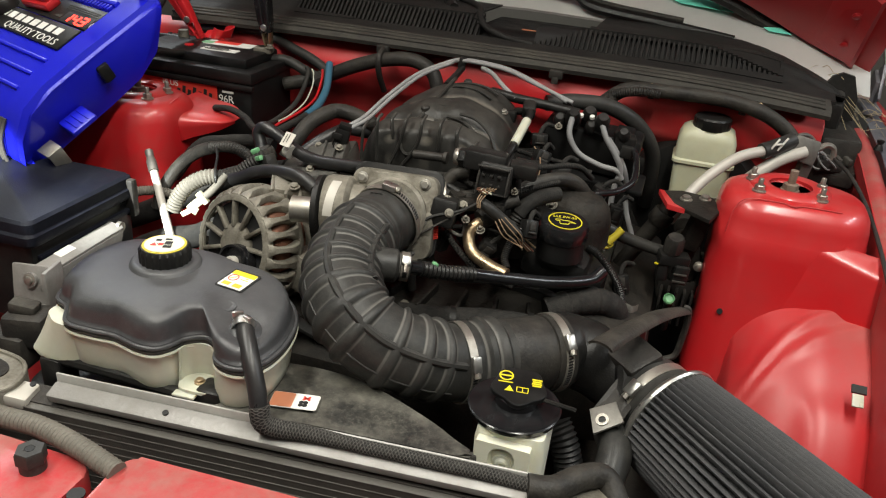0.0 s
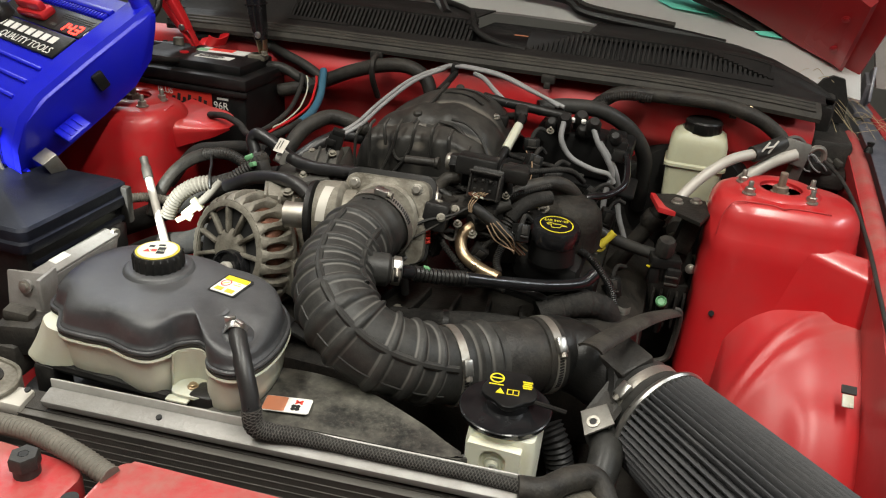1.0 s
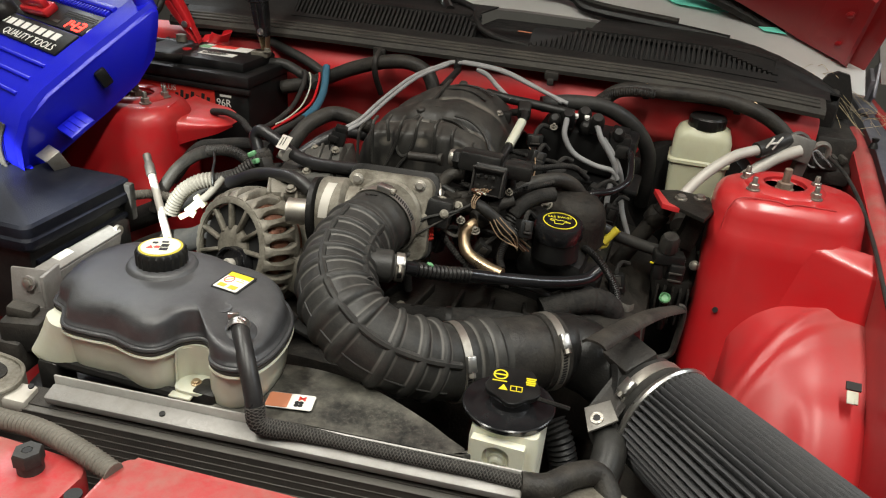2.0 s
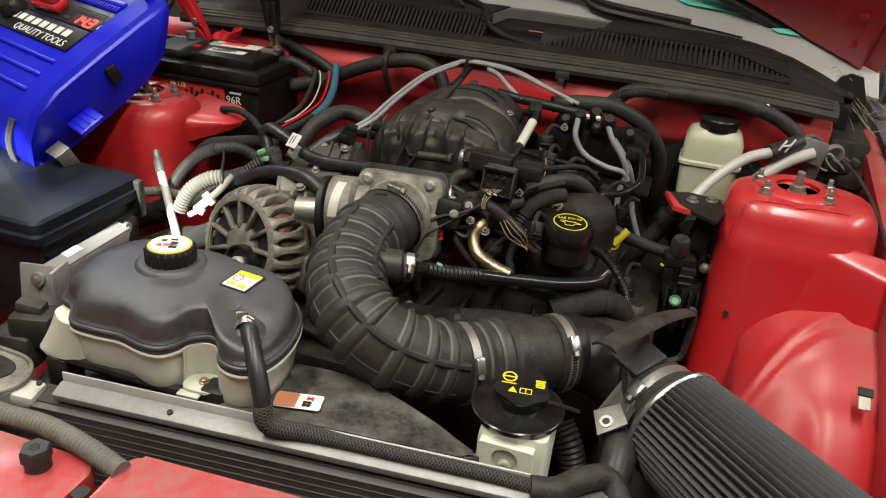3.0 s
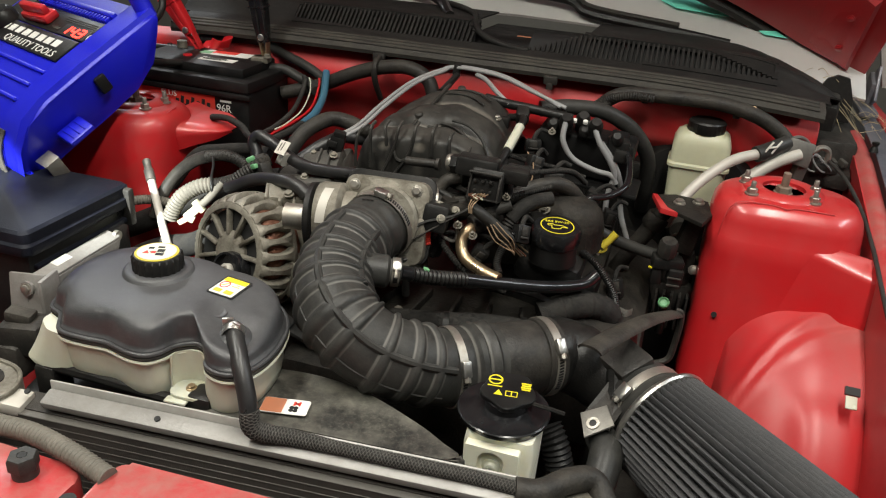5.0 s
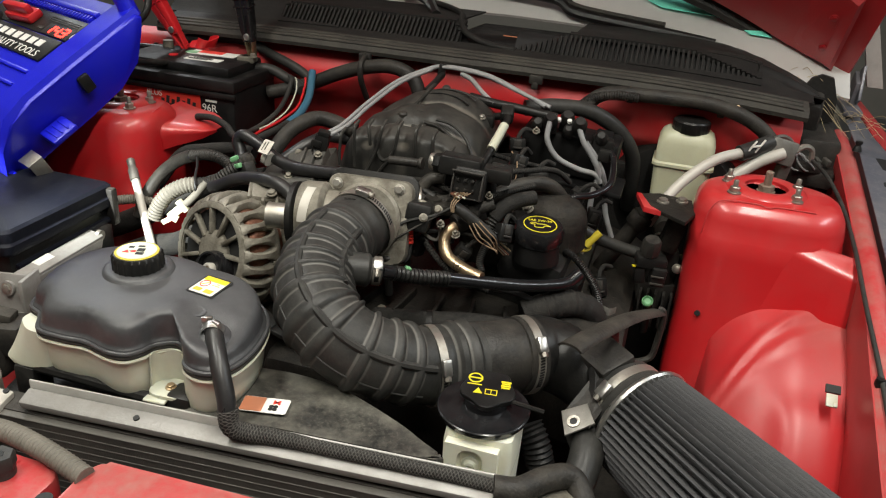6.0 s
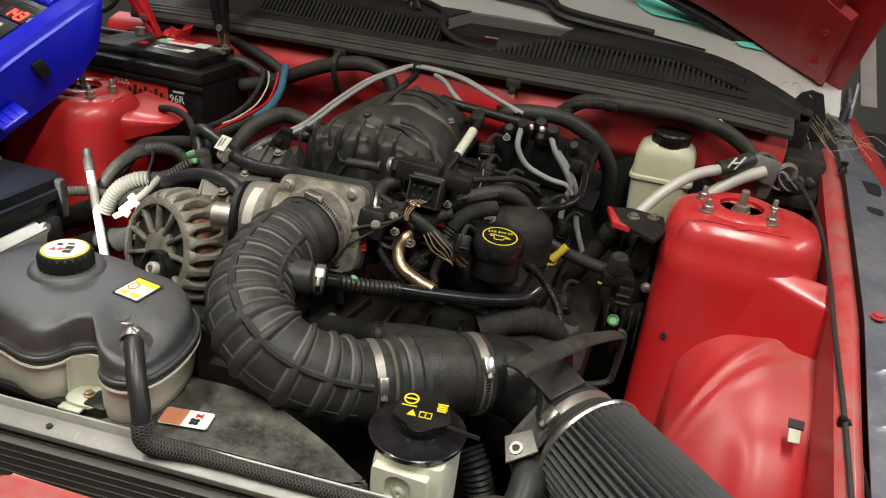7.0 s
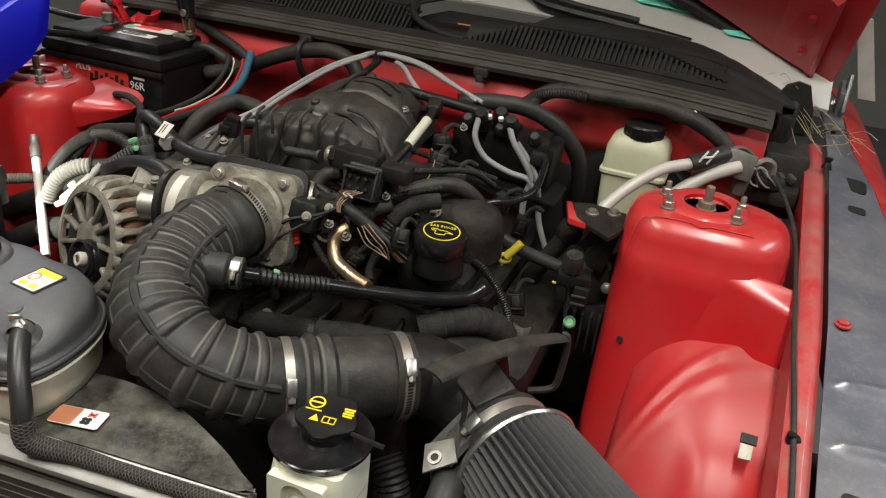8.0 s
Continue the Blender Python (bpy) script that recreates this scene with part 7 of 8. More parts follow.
lh = thing("left_head_cover", (-0.47, 1.10, 0.96), "grimy grey metal cover beside the manifold", "valve cover")
part("cover", join(box((-0.480, 1.10, 0.962), (0.11, 0.16, 0.05), (0, -14, 12), 0.006), box((-0.468, 1.105, 0.990), (0.068, 0.070, 0.022), (8, -16, 14), 0.003), box((-0.484, 1.048, 0.972), (0.060, 0.034, 0.024), (14, -10, 22), 0.003)), COVER_GREY, lh)
for p in ((-0.492, 1.080, 0.990), (-0.444, 1.098, 1.012), (-0.494, 1.128, 0.998), (-0.468, 1.044, 0.990)):
    part("cover_bolt", hexbolt(p, (0.1, -0.4, 0.9), 0.0048, 0.006), ALLOY, lh)
part("cover_rib", join(box((-0.472, 1.100, 1.001), (0.004, 0.066, 0.008), (8, -16, 14), 0.001), box((-0.452, 1.100, 1.007), (0.004, 0.066, 0.008), (8, -16, 14), 0.001)), COVER_GREY, lh)
part("clip_block", join(box((-0.454, 1.130, 1.020), (0.024, 0.020, 0.032), (0, 14, 16), 0.003), box((-0.448, 1.130, 1.038), (0.020, 0.016, 0.010), (0, 14, 16), 0.002), box((-0.457, 1.117, 1.024), (0.016, 0.006, 0.010), (0, 14, 16), 0.001), box((-0.458, 1.120, 1.006), (0.012, 0.012, 0.014), (0, 14, 16), 0.002)), PLASTIC, lh)
hp = thing("hose_tag", (-0.505, 1.045, 1.035), "small white paper tag round a hose", "tag")
part("paper", join(place(box((0, 0, 0), (0.016, 0.026, 0.0012), bevel=0), axes((-0.506, 1.045, 1.031), (0.2, -0.55, 0.8), (0.9, 0.2, 0)) @ pose(0, 0, 0, 0, 0, -14)), sweep([Vector((-0.512, 1.053, 1.012)), Vector((-0.503, 1.050, 1.009))], 0.0112, 14)), PIPE_WHITE, hp)
part("tag_print", join(*[place(box((-0.004 + 0.004 * k, 0.002 * k, 0.001), (0.0012, 0.016, 0.0006), bevel=0), axes((-0.506, 1.045, 1.031), (0.2, -0.55, 0.8), (0.9, 0.2, 0)) @ pose(0, 0, 0, 0, 0, -14)) for k in range(2)]), TRIM_GREY, hp)
for p, a in (((-0.553, 1.052, 0.996), 20), ((-0.540, 1.040, 0.990), -25)):
    gc = thing("hose_connector", p, "small black quick connector with a green clip", "connector", "quick connectors")
    part("body", join(box(p, (0.030, 0.020, 0.022), (0, -25, a), 0.003), box((p[0] + 0.014, p[1] - 0.006, p[2] - 0.008), (0.014, 0.014, 0.016), (0, -25, a), 0.002)), PLASTIC_DUST, gc)
    part("clip", box((p[0] - 0.008, p[1] - 0.010, p[2] + 0.008), (0.014, 0.008, 0.008), (0, -25, a), 0.002), GREEN, gc)
pc = thing("pale_connector", (-0.625, 0.945, 0.915), "pale grey plastic plug on a cut cable", "connector")
part("plug", join(box((-0.634, 0.982, 0.922), (0.030, 0.008, 0.013), (0, -42, 12), 0.002), box((-0.650, 0.978, 0.906), (0.016, 0.006, 0.008), (0, -30, 12), 0.001), box((-0.622, 0.984, 0.934), (0.010, 0.010, 0.022), (0, -42, 12), 0.002), box((-0.637, 0.978, 0.914), (0.012, 0.006, 0.016), (0, -60, 20), 0.001)), CREAM_OLD, pc)
part("cable", hose([(-0.626, 0.984, 0.930), (-0.615, 0.990, 0.940), (-0.604, 1.000, 0.954), (-0.596, 1.012, 0.968)], 0.0062, 10), CONDUIT_GREY, pc)

ds = thing("dipstick_tube", (-0.70, 0.98, 0.90), "silvery steel dipstick tube with a knurled top", "dipstick")
part("tube", sweep([Vector((-0.744, 1.030, 0.945)), Vector((-0.64, 0.932, 0.84))], 0.0066, 14), PIPE_WHITE, ds)
part("ferrule", lathe([(0.0066, 0), (0.0080, 0.001), (0.0080, 0.022), (0.0066, 0.024), (0.0062, 0.032), (0.0068, 0.034), (0.0068, 0.041), (0.0050, 0.043), (0, 0.043)], (-0.740, 1.026, 0.941), (-0.57, 0.54, 0.58), 18), TAB_METAL, ds)

yd = thing("oil_dipstick", (-0.01, 1.17, 0.88), "yellow plastic oil dipstick loop handle", "dipstick")
part("ring", hose([(-0.011 + 0.0075 * math.cos(a), 1.150 + 0.003 * math.cos(a), 0.916 + 0.006 * math.sin(a)) for a in [radians(d) for d in range(0, 361, 40)]], 0.0030, 8, 3), YELLOW_OLD, yd)
part("grip", sweep([Vector((-0.010, 1.150, 0.918)), Vector((0.008, 1.159, 0.941))], 0.0062, 10), YELLOW_OLD, yd)
part("rod", hose([(-0.014, 1.15, 0.908), (-0.02, 1.14, 0.84), (-0.03, 1.12, 0.78)], 0.003, 8), STEEL, yd)
gp = thing("green_plug", (0.10, 1.125, 0.84), "pale green round plastic plug", "plug")
part("cap", lathe([(0.0080, 0), (0.0088, 0.002), (0.0088, 0.009), (0.007, 0.011), (0.005, 0.008), (0, 0.008)], (0.098, 1.143, 0.845), (0, -0.7, 0.7), 24), GREEN, gp)
part("stem", hose([(0.098, 1.149, 0.843), (0.10, 1.16, 0.81), (0.10, 1.17, 0.78)], 0.007, 10), PLASTIC, gp)


# ---- right side: brake reservoir, air-conditioning pipes, canister ----
def brake_reservoir():
    t = thing("brake_fluid_reservoir", (0.106, 1.43, 0.93), "yellowed translucent brake fluid reservoir, black screw cap", "reservoir")
    rings = [[(x, y, z) for x, y in rrect(0.114, 1.432, hx, hy, r)] for z, hx, hy, r in ((0.91, 0.046, 0.036, 0.012), (0.985, 0.049, 0.038, 0.012), (0.988, 0.053, 0.042, 0.012), (0.993, 0.053, 0.042, 0.012), (0.996, 0.050, 0.039, 0.014), (1.030, 0.049, 0.038, 0.016), (1.044, 0.044, 0.034, 0.018), (1.050, 0.036, 0.028, 0.018))]
    part("tank", loft(rings), CREAM_OLD, t)

    part("cap", lathe([(0.030, 0), (0.0315, 0.002), (0.0315, 0.018), (0.029, 0.021), (0.0, 0.021)], (0.116, 1.428, 1.048), (0, 0, 1), 60, wave=lambda a, i: 1 + (0.02 * math.cos(24 * a) if i < 3 else 0)), PLASTIC, t)
    part("master_cylinder", lathe([(0.024, 0), (0.024, 0.12), (0.018, 0.13)], (0.10, 1.50, 0.88), (0.05, -1, -0.02), 24), ALLOY_DARK, t)
    bo = thing("brake_booster", (0.10, 1.48, 0.90), "large black round brake booster on the firewall", "brake booster")
    part("drum", lathe([(0.05, 0), (0.11, 0.01), (0.125, 0.03), (0.125, 0.06)], (0.11, 1.452, 0.90), (0, 1, 0), 48), PLASTIC, bo)


brake_reservoir()
ac = thing("refrigerant_pipes", (0.2, 1.33, 1.02), "two pale aluminium air-conditioning pipes in a block", "pipes")
part("thin_pipe", hose([(0.075, 1.22, 0.945), (0.098, 1.262, 0.980), (0.126, 1.292, 1.010), (0.164, 1.323, 1.036), (0.206, 1.352, 1.046)], 0.0088, 16), PIPE_WHITE, ac)
part("thick_pipe", hose([(0.150, 1.315, 0.955), (0.191, 1.342, 0.999), (0.229, 1.364, 1.028), (0.268, 1.386, 1.044)], 0.0105, 16), PIPE_WHITE, ac)
part("rubber_end", hose([(0.198, 1.347, 1.044), (0.215, 1.36, 1.049), (0.245, 1.39, 1.058)], 0.0135, 16), RUBBER, ac)
part("spring_clip", join(box((0.214, 1.344, 1.058), (0.0028, 0.003, 0.026), (0, 30, 20), 0.0008), box((0.227, 1.350, 1.060), (0.0028, 0.003, 0.026), (0, 30, 20), 0.0008), box((0.2205, 1.346, 1.060), (0.016, 0.003, 0.003), (0, -8, 20), 0.0008)), WHITE, ac, "white H-shaped spring clip")
part("block", join(box((0.266, 1.388, 1.046), (0.046, 0.012, 0.042), (-12, 14, 14), 0.004), box((0.276, 1.402, 1.018), (0.020, 0.022, 0.045), (0, 8, 15), 0.004)), TAB_METAL, ac, "flat grey aluminium pipe block")
part("small_pipe", hose([(0.244, 1.395, 1.058), (0.262, 1.41, 1.066), (0.280, 1.42, 1.058), (0.29, 1.42, 1.04)], 0.0035, 8), STEEL_BRIGHT, ac)
part("valve_cap", hose([(0.289, 1.405, 1.045), (0.302, 1.41, 1.054), (0.315, 1.415, 1.048), (0.318, 1.415, 1.03)], 0.005, 8), STEEL, ac)
hb = thing("wiring_box", (0.33, 1.46, 0.99), "dusty black junction box with loose wire loops", "junction box")
part("box", join(box((0.325, 1.475, 0.995), (0.085, 0.10, 0.03), (0, 0, -6), 0.006), box((0.315, 1.435, 1.015), (0.045, 0.035, 0.018), (0, 0, 12), 0.004), box((0.345, 1.50, 1.016), (0.03, 0.05, 0.014), (0, 0, -6), 0.004)), PLASTIC_DUST, hb)
for k in range(4):
    part("terminal", box((0.30 + 0.016 * k, 1.435 + 0.004 * k, 1.022), (0.008, 0.018, 0.012), (10, 0, 10 * k), 0.002), TRIM_GREY, hb)
part("wire_loop", join(*[hose([(0.30 + 0.013 * math.cos(a + k) + 0.008 * k, 1.425 + 0.012 * math.sin(a + k), 1.022 + 0.012 * math.sin(a)) for a in [radians(d) for d in range(0, 300, 40)]], 0.0016, 6, 3) for k in range(3)]), WIRE_GREY, hb)
cn = thing("vapour_canister_valve", (0.105, 1.22, 0.87), "dusty black solenoid valve beside the strut tower", "valve")
part("body", join(lathe([(0.028, 0), (0.030, 0.004), (0.030, 0.04), (0.026, 0.052), (0.016, 0.056), (0.016, 0.072), (0.012, 0.075)], (0.105, 1.222, 0.855), (0, 0, 1), 28), box((0.105, 1.222, 0.83), (0.065, 0.05, 0.05), (0, 0, 10), 0.006)), PLASTIC_DUST, cn)
part("bracket", box((0.140, 1.21, 0.875), (0.010, 0.04, 0.05), (0, 0, 10), 0.004), ALLOY_DARK, cn)
part("bracket_rib", join(*[box((0.085 + 0.012 * k, 1.185, 0.815), (0.004, 0.02, 0.06), bevel=0.001) for k in range(5)]), PLASTIC_DUST, cn)
part("bolt", hexbolt((0.133, 1.19, 0.89), (0, -1, 0.2), 0.006, 0.006), STEEL, cn)
sb = thing("tower_bracket", (0.10, 1.20, 0.99), "dull black bracket bolted to the tower with red edge", "bracket")
part("plate", slab([(0.058, 1.222), (0.075, 1.170), (0.128, 1.128), (0.142, 1.17), (0.135, 1.225), (0.085, 1.235)], 0.988, 0.994, 0.002), ALLOY_DARK, sb)
part("red_edge", join(slab([(0.050, 1.222), (0.058, 1.222), (0.075, 1.170), (0.092, 1.156), (0.080, 1.158), (0.066, 1.163)], 0.986, 0.994, 0.001)), RED, sb)
part("drop", box((0.118, 1.20, 0.955), (0.028, 0.05, 0.075), (0, 12, 0), 0.006), ALLOY_DARK, sb)
part("bolt", join(hexbolt((0.092, 1.195, 0.994), r=0.007, h=0.007), hexbolt((0.120, 1.21, 0.994), r=0.007, h=0.007)), STEEL, sb)
sc = thing("steering_shaft", (0.04, 1.22, 0.88), "dull grey steering shaft slanting below the bracket", "shaft")
part("tube", hose([(0.082, 1.225, 0.985), (0.050, 1.22, 0.925), (0.018, 1.215, 0.865), (-0.01, 1.21, 0.80)], 0.0135, 16), ALLOY_DARK, sc)
part("joint", lathe([(0.017, -0.012), (0.019, -0.008), (0.019, 0.008), (0.017, 0.012)], (0.062, 1.222, 0.948), (0.45, 0, 0.9), 16), ALLOY_DARK, sc)
part("knob", lathe([(0.012, 0), (0.014, 0.002), (0.0135, 0.024), (0.011, 0.028), (0.005, 0.029), (0, 0.027)], (0.087, 1.143, 0.928), (0.05, -0.25, 1), 40, wave=lambda a, i: 1 + (0.05 * math.cos(10 * a) if i < 3 else 0)), PLASTIC_DUST, cn)
part("connector", join(box((0.091, 1.145, 0.916), (0.046, 0.028, 0.018), (0, 4, 12), 0.003), box((0.105, 1.138, 0.896), (0.022, 0.022, 0.030), (0, 4, 12), 0.003), box((0.078, 1.140, 0.894), (0.016, 0.018, 0.028), (0, -6, 8), 0.003)), PLASTIC, cn)
part("connector_latch", join(box((0.105, 1.126, 0.899), (0.020, 0.003, 0.003), (0, 4, 12), 0.0005), box((0.105, 1.126, 0.887), (0.020, 0.003, 0.003), (0, 4, 12), 0.0005)), TRIM_GREY, cn)
part("yellow_mark", box((0.068, 1.130, 0.909), (0.006, 0.003, 0.003), (0, 20, 10), 0.001), YELLOW, cn)
tp2 = thing("plastic_tag", (0.342, 0.962, 0.855), "small cream plastic clip in the red apron", "clip")
cm = axes((0.342, 0.962, 0.8585), (0.0, -0.56, 0.83), (1, 0, 0))
part("clip", place(join(box((0, -0.006, 0.0005), (0.014, 0.018, 0.003), bevel=0.001), box((0.004, -0.012, 0.002), (0.005, 0.006, 0.003), bevel=0.001)), cm), CREAM, tp2)
part("slot", place(box((0.001, 0.010, 0.0005), (0.018, 0.011, 0.004), bevel=0), cm), INK_AND_SHADE, tp2)
# disc on the unpierced tower, black for the shade of a hole
solo("apron_hole", lathe([(0.0042, -0.002), (0.0042, 0.0015), (0, 0.0015)], (0.1715, 1.1145, 0.859), (-0.2, -0.95, 0.22), 16), INK_AND_SHADE, "small round dark hole in the red tower", "hole")
hc = thing("hood_cable", (0.36, 1.1, 0.99), "thin black release cable clipped along the fender", "cable")
part("cable", hose([(0.318, 1.40, 1.035), (0.334, 1.33, 1.032), (0.352, 1.26, 1.012), (0.360, 1.15, 0.990), (0.364, 1.03, 0.962), (0.373, 0.91, 0.926), (0.377, 0.78, 0.892), (0.377, 0.60, 0.856)], 0.0031, 10), RUBBER, hc)
part("clip", join(box((0.374, 0.910, 0.920), (0.014, 0.012, 0.012), (0, 0, 10), 0.003), lathe([(0.005, 0), (0.005, 0.004), (0, 0.005)], (0.371, 0.908, 0.925), (0, 0, 1), 10)), PLASTIC, hc)

# dry straw caught beside the hinge
random.seed(11)
st = []
for k in range(40):
    if k < 16:  # long stalks hanging over the cowl end towards the fender
        p = Vector((random.uniform(0.285, 0.33), random.uniform(1.57, 1.63), random.uniform(1.115, 1.135)))
        q = p + Vector((random.uniform(0.03, 0.13), random.uniform(-0.10, 0.04), random.uniform(-0.085, -0.05)))
    elif k < 30:  # fallen on the fender flange
        p = Vector((random.uniform(0.37, 0.45), random.uniform(1.55, 1.66), random.uniform(1.052, 1.066)))
        q = p + Vector((random.uniform(-0.04, 0.05), random.uniform(-0.07, 0.05), random.uniform(-0.006, 0.01)))
    else:  # short bits on the cowl corner
        p = Vector((random.uniform(0.25, 0.31), random.uniform(1.60, 1.67), random.uniform(1.118, 1.132)))
        q = p + Vector((random.uniform(-0.04, 0.05), random.uniform(-0.03, 0.03), random.uniform(-0.004, 0.006)))
    mid = (p + q) / 2 + Vector((0, 0, random.uniform(0.0, 0.012)))
    st.append(sweep(smooth_path([p, mid, q], 3), random.uniform(0.0003, 0.00055), 4))
solo("dry_straw", join(*st), STRAW, "dry straw and grass stalks caught beside the hinge", "straw", "stuff")


# ---- battery with jump leads ----
def battery():
    t = thing("car_battery", (-0.845, 1.37, 0.875), "black car battery with a red front label", "battery")
    x0, x1, y0, y1 = -0.970, -0.700, 1.285, 1.45
    cx, cy = (x0 + x1) / 2, (y0 + y1) / 2
    part("case", box((cx, cy, 0.95), (x1 - x0 - 0.008, y1 - y0 - 0.008, 0.15), bevel=0.005), CAP_BLACK, t)
    part("cover", join(box((cx, cy, 1.030), (x1 - x0, y1 - y0, 0.022), bevel=0.004), box((cx - 0.01, cy + 0.005, 1.048), (x1 - x0 - 0.03, y1 - y0 - 0.04, 0.022), bevel=0.006)), CAP_BLACK, t)
    part("carry_lip", box((cx, y0 + 0.002, 1.012), (x1 - x0 + 0.004, 0.008, 0.010), bevel=0.002), CAP_BLACK, t)
    lb = part("front_label", box((-0.870, y0 + 0.0025, 0.992), (0.190, 0.0015, 0.040), bevel=0), RED_INK, t, "red front label with white lettering")
    part("label_word", place(words("PLUS", 0.016, Matrix.Identity(4)), pose(-0.875, y0 + 0.0008, 1.000, 90, 0, 0)), WHITE, lb)
    part("label_bars", join(*[box((-0.858 + 0.0115 * k, y0 + 0.001, 0.984 + 0.003 * (k % 2)), (0.0065, 0.001, 0.016 + 0.006 * (k % 2)), (0, 8, 0), 0) for k in range(7)], box((-0.824, y0 + 0.001, 0.981), (0.072, 0.001, 0.004), (0, 0, 0), 0)), INK_AND_SHADE, lb)
    part("size_mark", place(words("96R", 0.020, Matrix.Identity(4)), pose(-0.756, y0 + 0.0025, 0.985, 90, 0, 0)), WHITE, t, "white size lettering")
    part("size_bar", box((-0.752, y0 + 0.003, 0.999), (0.024, 0.001, 0.004), bevel=0), WHITE, t)
    top = part("top_label", box((-0.815, 1.405, 1.0595), (0.10, 0.035, 0.001), (0, 0, 4), 0), WHITE, t, "white, red and green top label")
    part("red_field", box((-0.822, 1.409, 1.0603), (0.050, 0.020, 0.001), (0, 0, 4), 0), RED_INK, top)
    part("green_field", box((-0.858, 1.396, 1.0603), (0.022, 0.020, 0.001), (0, 0, 4), 0), GREEN, top)
    part("grey_label", box((-0.805, 1.352, 1.0595), (0.075, 0.022, 0.001), (0, 0, 2), 0), WHITE, t)
    part("label_print", join(*[box((-0.815 + 0.004 * (k % 2), 1.3455 + 0.0045 * k, 1.0603), (0.040 + 0.010 * (k % 3), 0.0016, 0.0006), (0, 0, 2), 0) for k in range(4)]), TRIM_GREY, t)
    part("red_plug", lathe([(0.009, 0), (0.009, 0.003), (0, 0.004)], (-0.875, 1.355, 1.058), (0, 0, 1), 16), RED_HANDLE, t)
    part("terminal", join(lathe([(0.011, 0), (0.010, 0.018), (0, 0.018)], (-0.742, 1.405, 1.048), (0, 0, 1), 20), box((-0.738, 1.40, 1.060), (0.035, 0.026, 0.012), (0, 0, 10), 0.003), hexbolt((-0.722, 1.395, 1.066), r=0.006, h=0.007)), ALLOY, t, "dull lead terminal with a clamp")
    part("post", lathe([(0.011, 0), (0.010, 0.018), (0, 0.018)], (-0.925, 1.41, 1.055), (0, 0, 1), 20), ALLOY, t)
    shifted(t, 0.0, -0.013, 0.015)


battery()


def jump_clamp(name, base, d, material, label, metal):
    """A spring clamp of a jump lead gripping a post: two ribbed handles lying close together and jaws."""
    t = thing(name, base, label, "jump clamp")
    d = Vector(d).normalized()
    s = d.cross(Vector((0, 1, 0))).normalized()
    b = Vector(base)
    f = axes(b, d, s)
    for k in (1, -1):
        rings = []
        for a, off, hx, hy in ((0.018, 0.005, 0.0060, 0.009), (0.045, 0.0065, 0.0075, 0.011), (0.09, 0.0075, 0.0088, 0.0125), (0.15, 0.009, 0.0092, 0.013), (0.21, 0.011, 0.0092, 0.013)):
            rings.append([(k * off + x, y, a) for x, y in rrect(0, 0, hx, hy, 0.004, 3)])
        h = part("handle", place(loft(rings), f), material, t)
        part("jaw", place(join(box((k * 0.0055, 0, 0.002), (0.003, 0.016, 0.040), (0, k * 8, 0), 0.001), *[box((k * 0.0045, 0, -0.016 + 0.005 * j), (0.005, 0.015, 0.0022), (0, 0, 0), 0.0005) for j in range(4)]), f), metal, t)
        for j in range(7):
            a = 0.085 + 0.014 * j
            part("rib", place(box((k * (0.0078 + 0.0005 * j), 0, a), (0.0205, 0.0275, 0.004), (0, 0, 0), 0.0018), f), material, h)
    part("pivot", lathe([(0.005, -0.013), (0.0065, -0.012), (0.0065, 0.012), (0.005, 0.013)], tuple(b + d * 0.028), f.to_3x3() @ Vector((0, 1, 0)), 16), STEEL_BRIGHT, t)


tc = thing("terminal_cover", (-0.862, 1.42, 1.08), "torn red plastic cover pulled off the battery post", "terminal cover")


def torn_cover(u, v):
    """A bent flap with an uneven lip."""
    a = lerp(-1.9, 1.6, u)
    r = 0.022 + 0.004 * math.sin(3 * a)
    return -0.862 + r * math.cos(a) + 0.010 * v, 1.425 + 0.8 * r * math.sin(a), 1.078 + (0.019 + 0.004 * math.sin(2 * a)) * v


part("flap", sheet(torn_cover, 24, 6, 0.0018), RED_HANDLE, tc)
part("skirt", sheet(lambda u, v: (-0.895 + 0.055 * u, 1.436 - 0.020 * v + 0.006 * math.sin(7 * u), 1.074 + 0.012 * math.sin(3 * u + 1) * (1 - v)), 16, 6, 0.0018), RED_HANDLE, tc)
jump_clamp("red_jump_clamp", (-0.898, 1.405, 1.088), (-0.50, -0.12, 0.86), RED_HANDLE, "red jump lead clamp on the battery post", RED_HANDLE)
jump_clamp("black_jump_clamp", (-0.734, 1.398, 1.090), (-0.10, -0.05, 1.0), PLASTIC_GLOSS, "black jump lead clamp with copper jaws", BRASS)
hose_thing("jump_cable", "black jump lead looped on the battery", "cable", [(-0.90, 1.20, 1.085), (-0.875, 1.26, 1.075), (-0.862, 1.31, 1.068), (-0.885, 1.365, 1.068), (-0.94, 1.395, 1.07), (-1.0, 1.39, 1.07), (-1.06, 1.37, 1.08)], 0.0062, PLASTIC, 12)
hose_thing("jump_cable", "black jump lead rising behind the jump starter", "cable", [(-0.985, 1.38, 1.25), (-0.95, 1.37, 1.20), (-0.93, 1.35, 1.16), (-0.945, 1.33, 1.13), (-0.98, 1.30, 1.12)], 0.007, PLASTIC, 12)


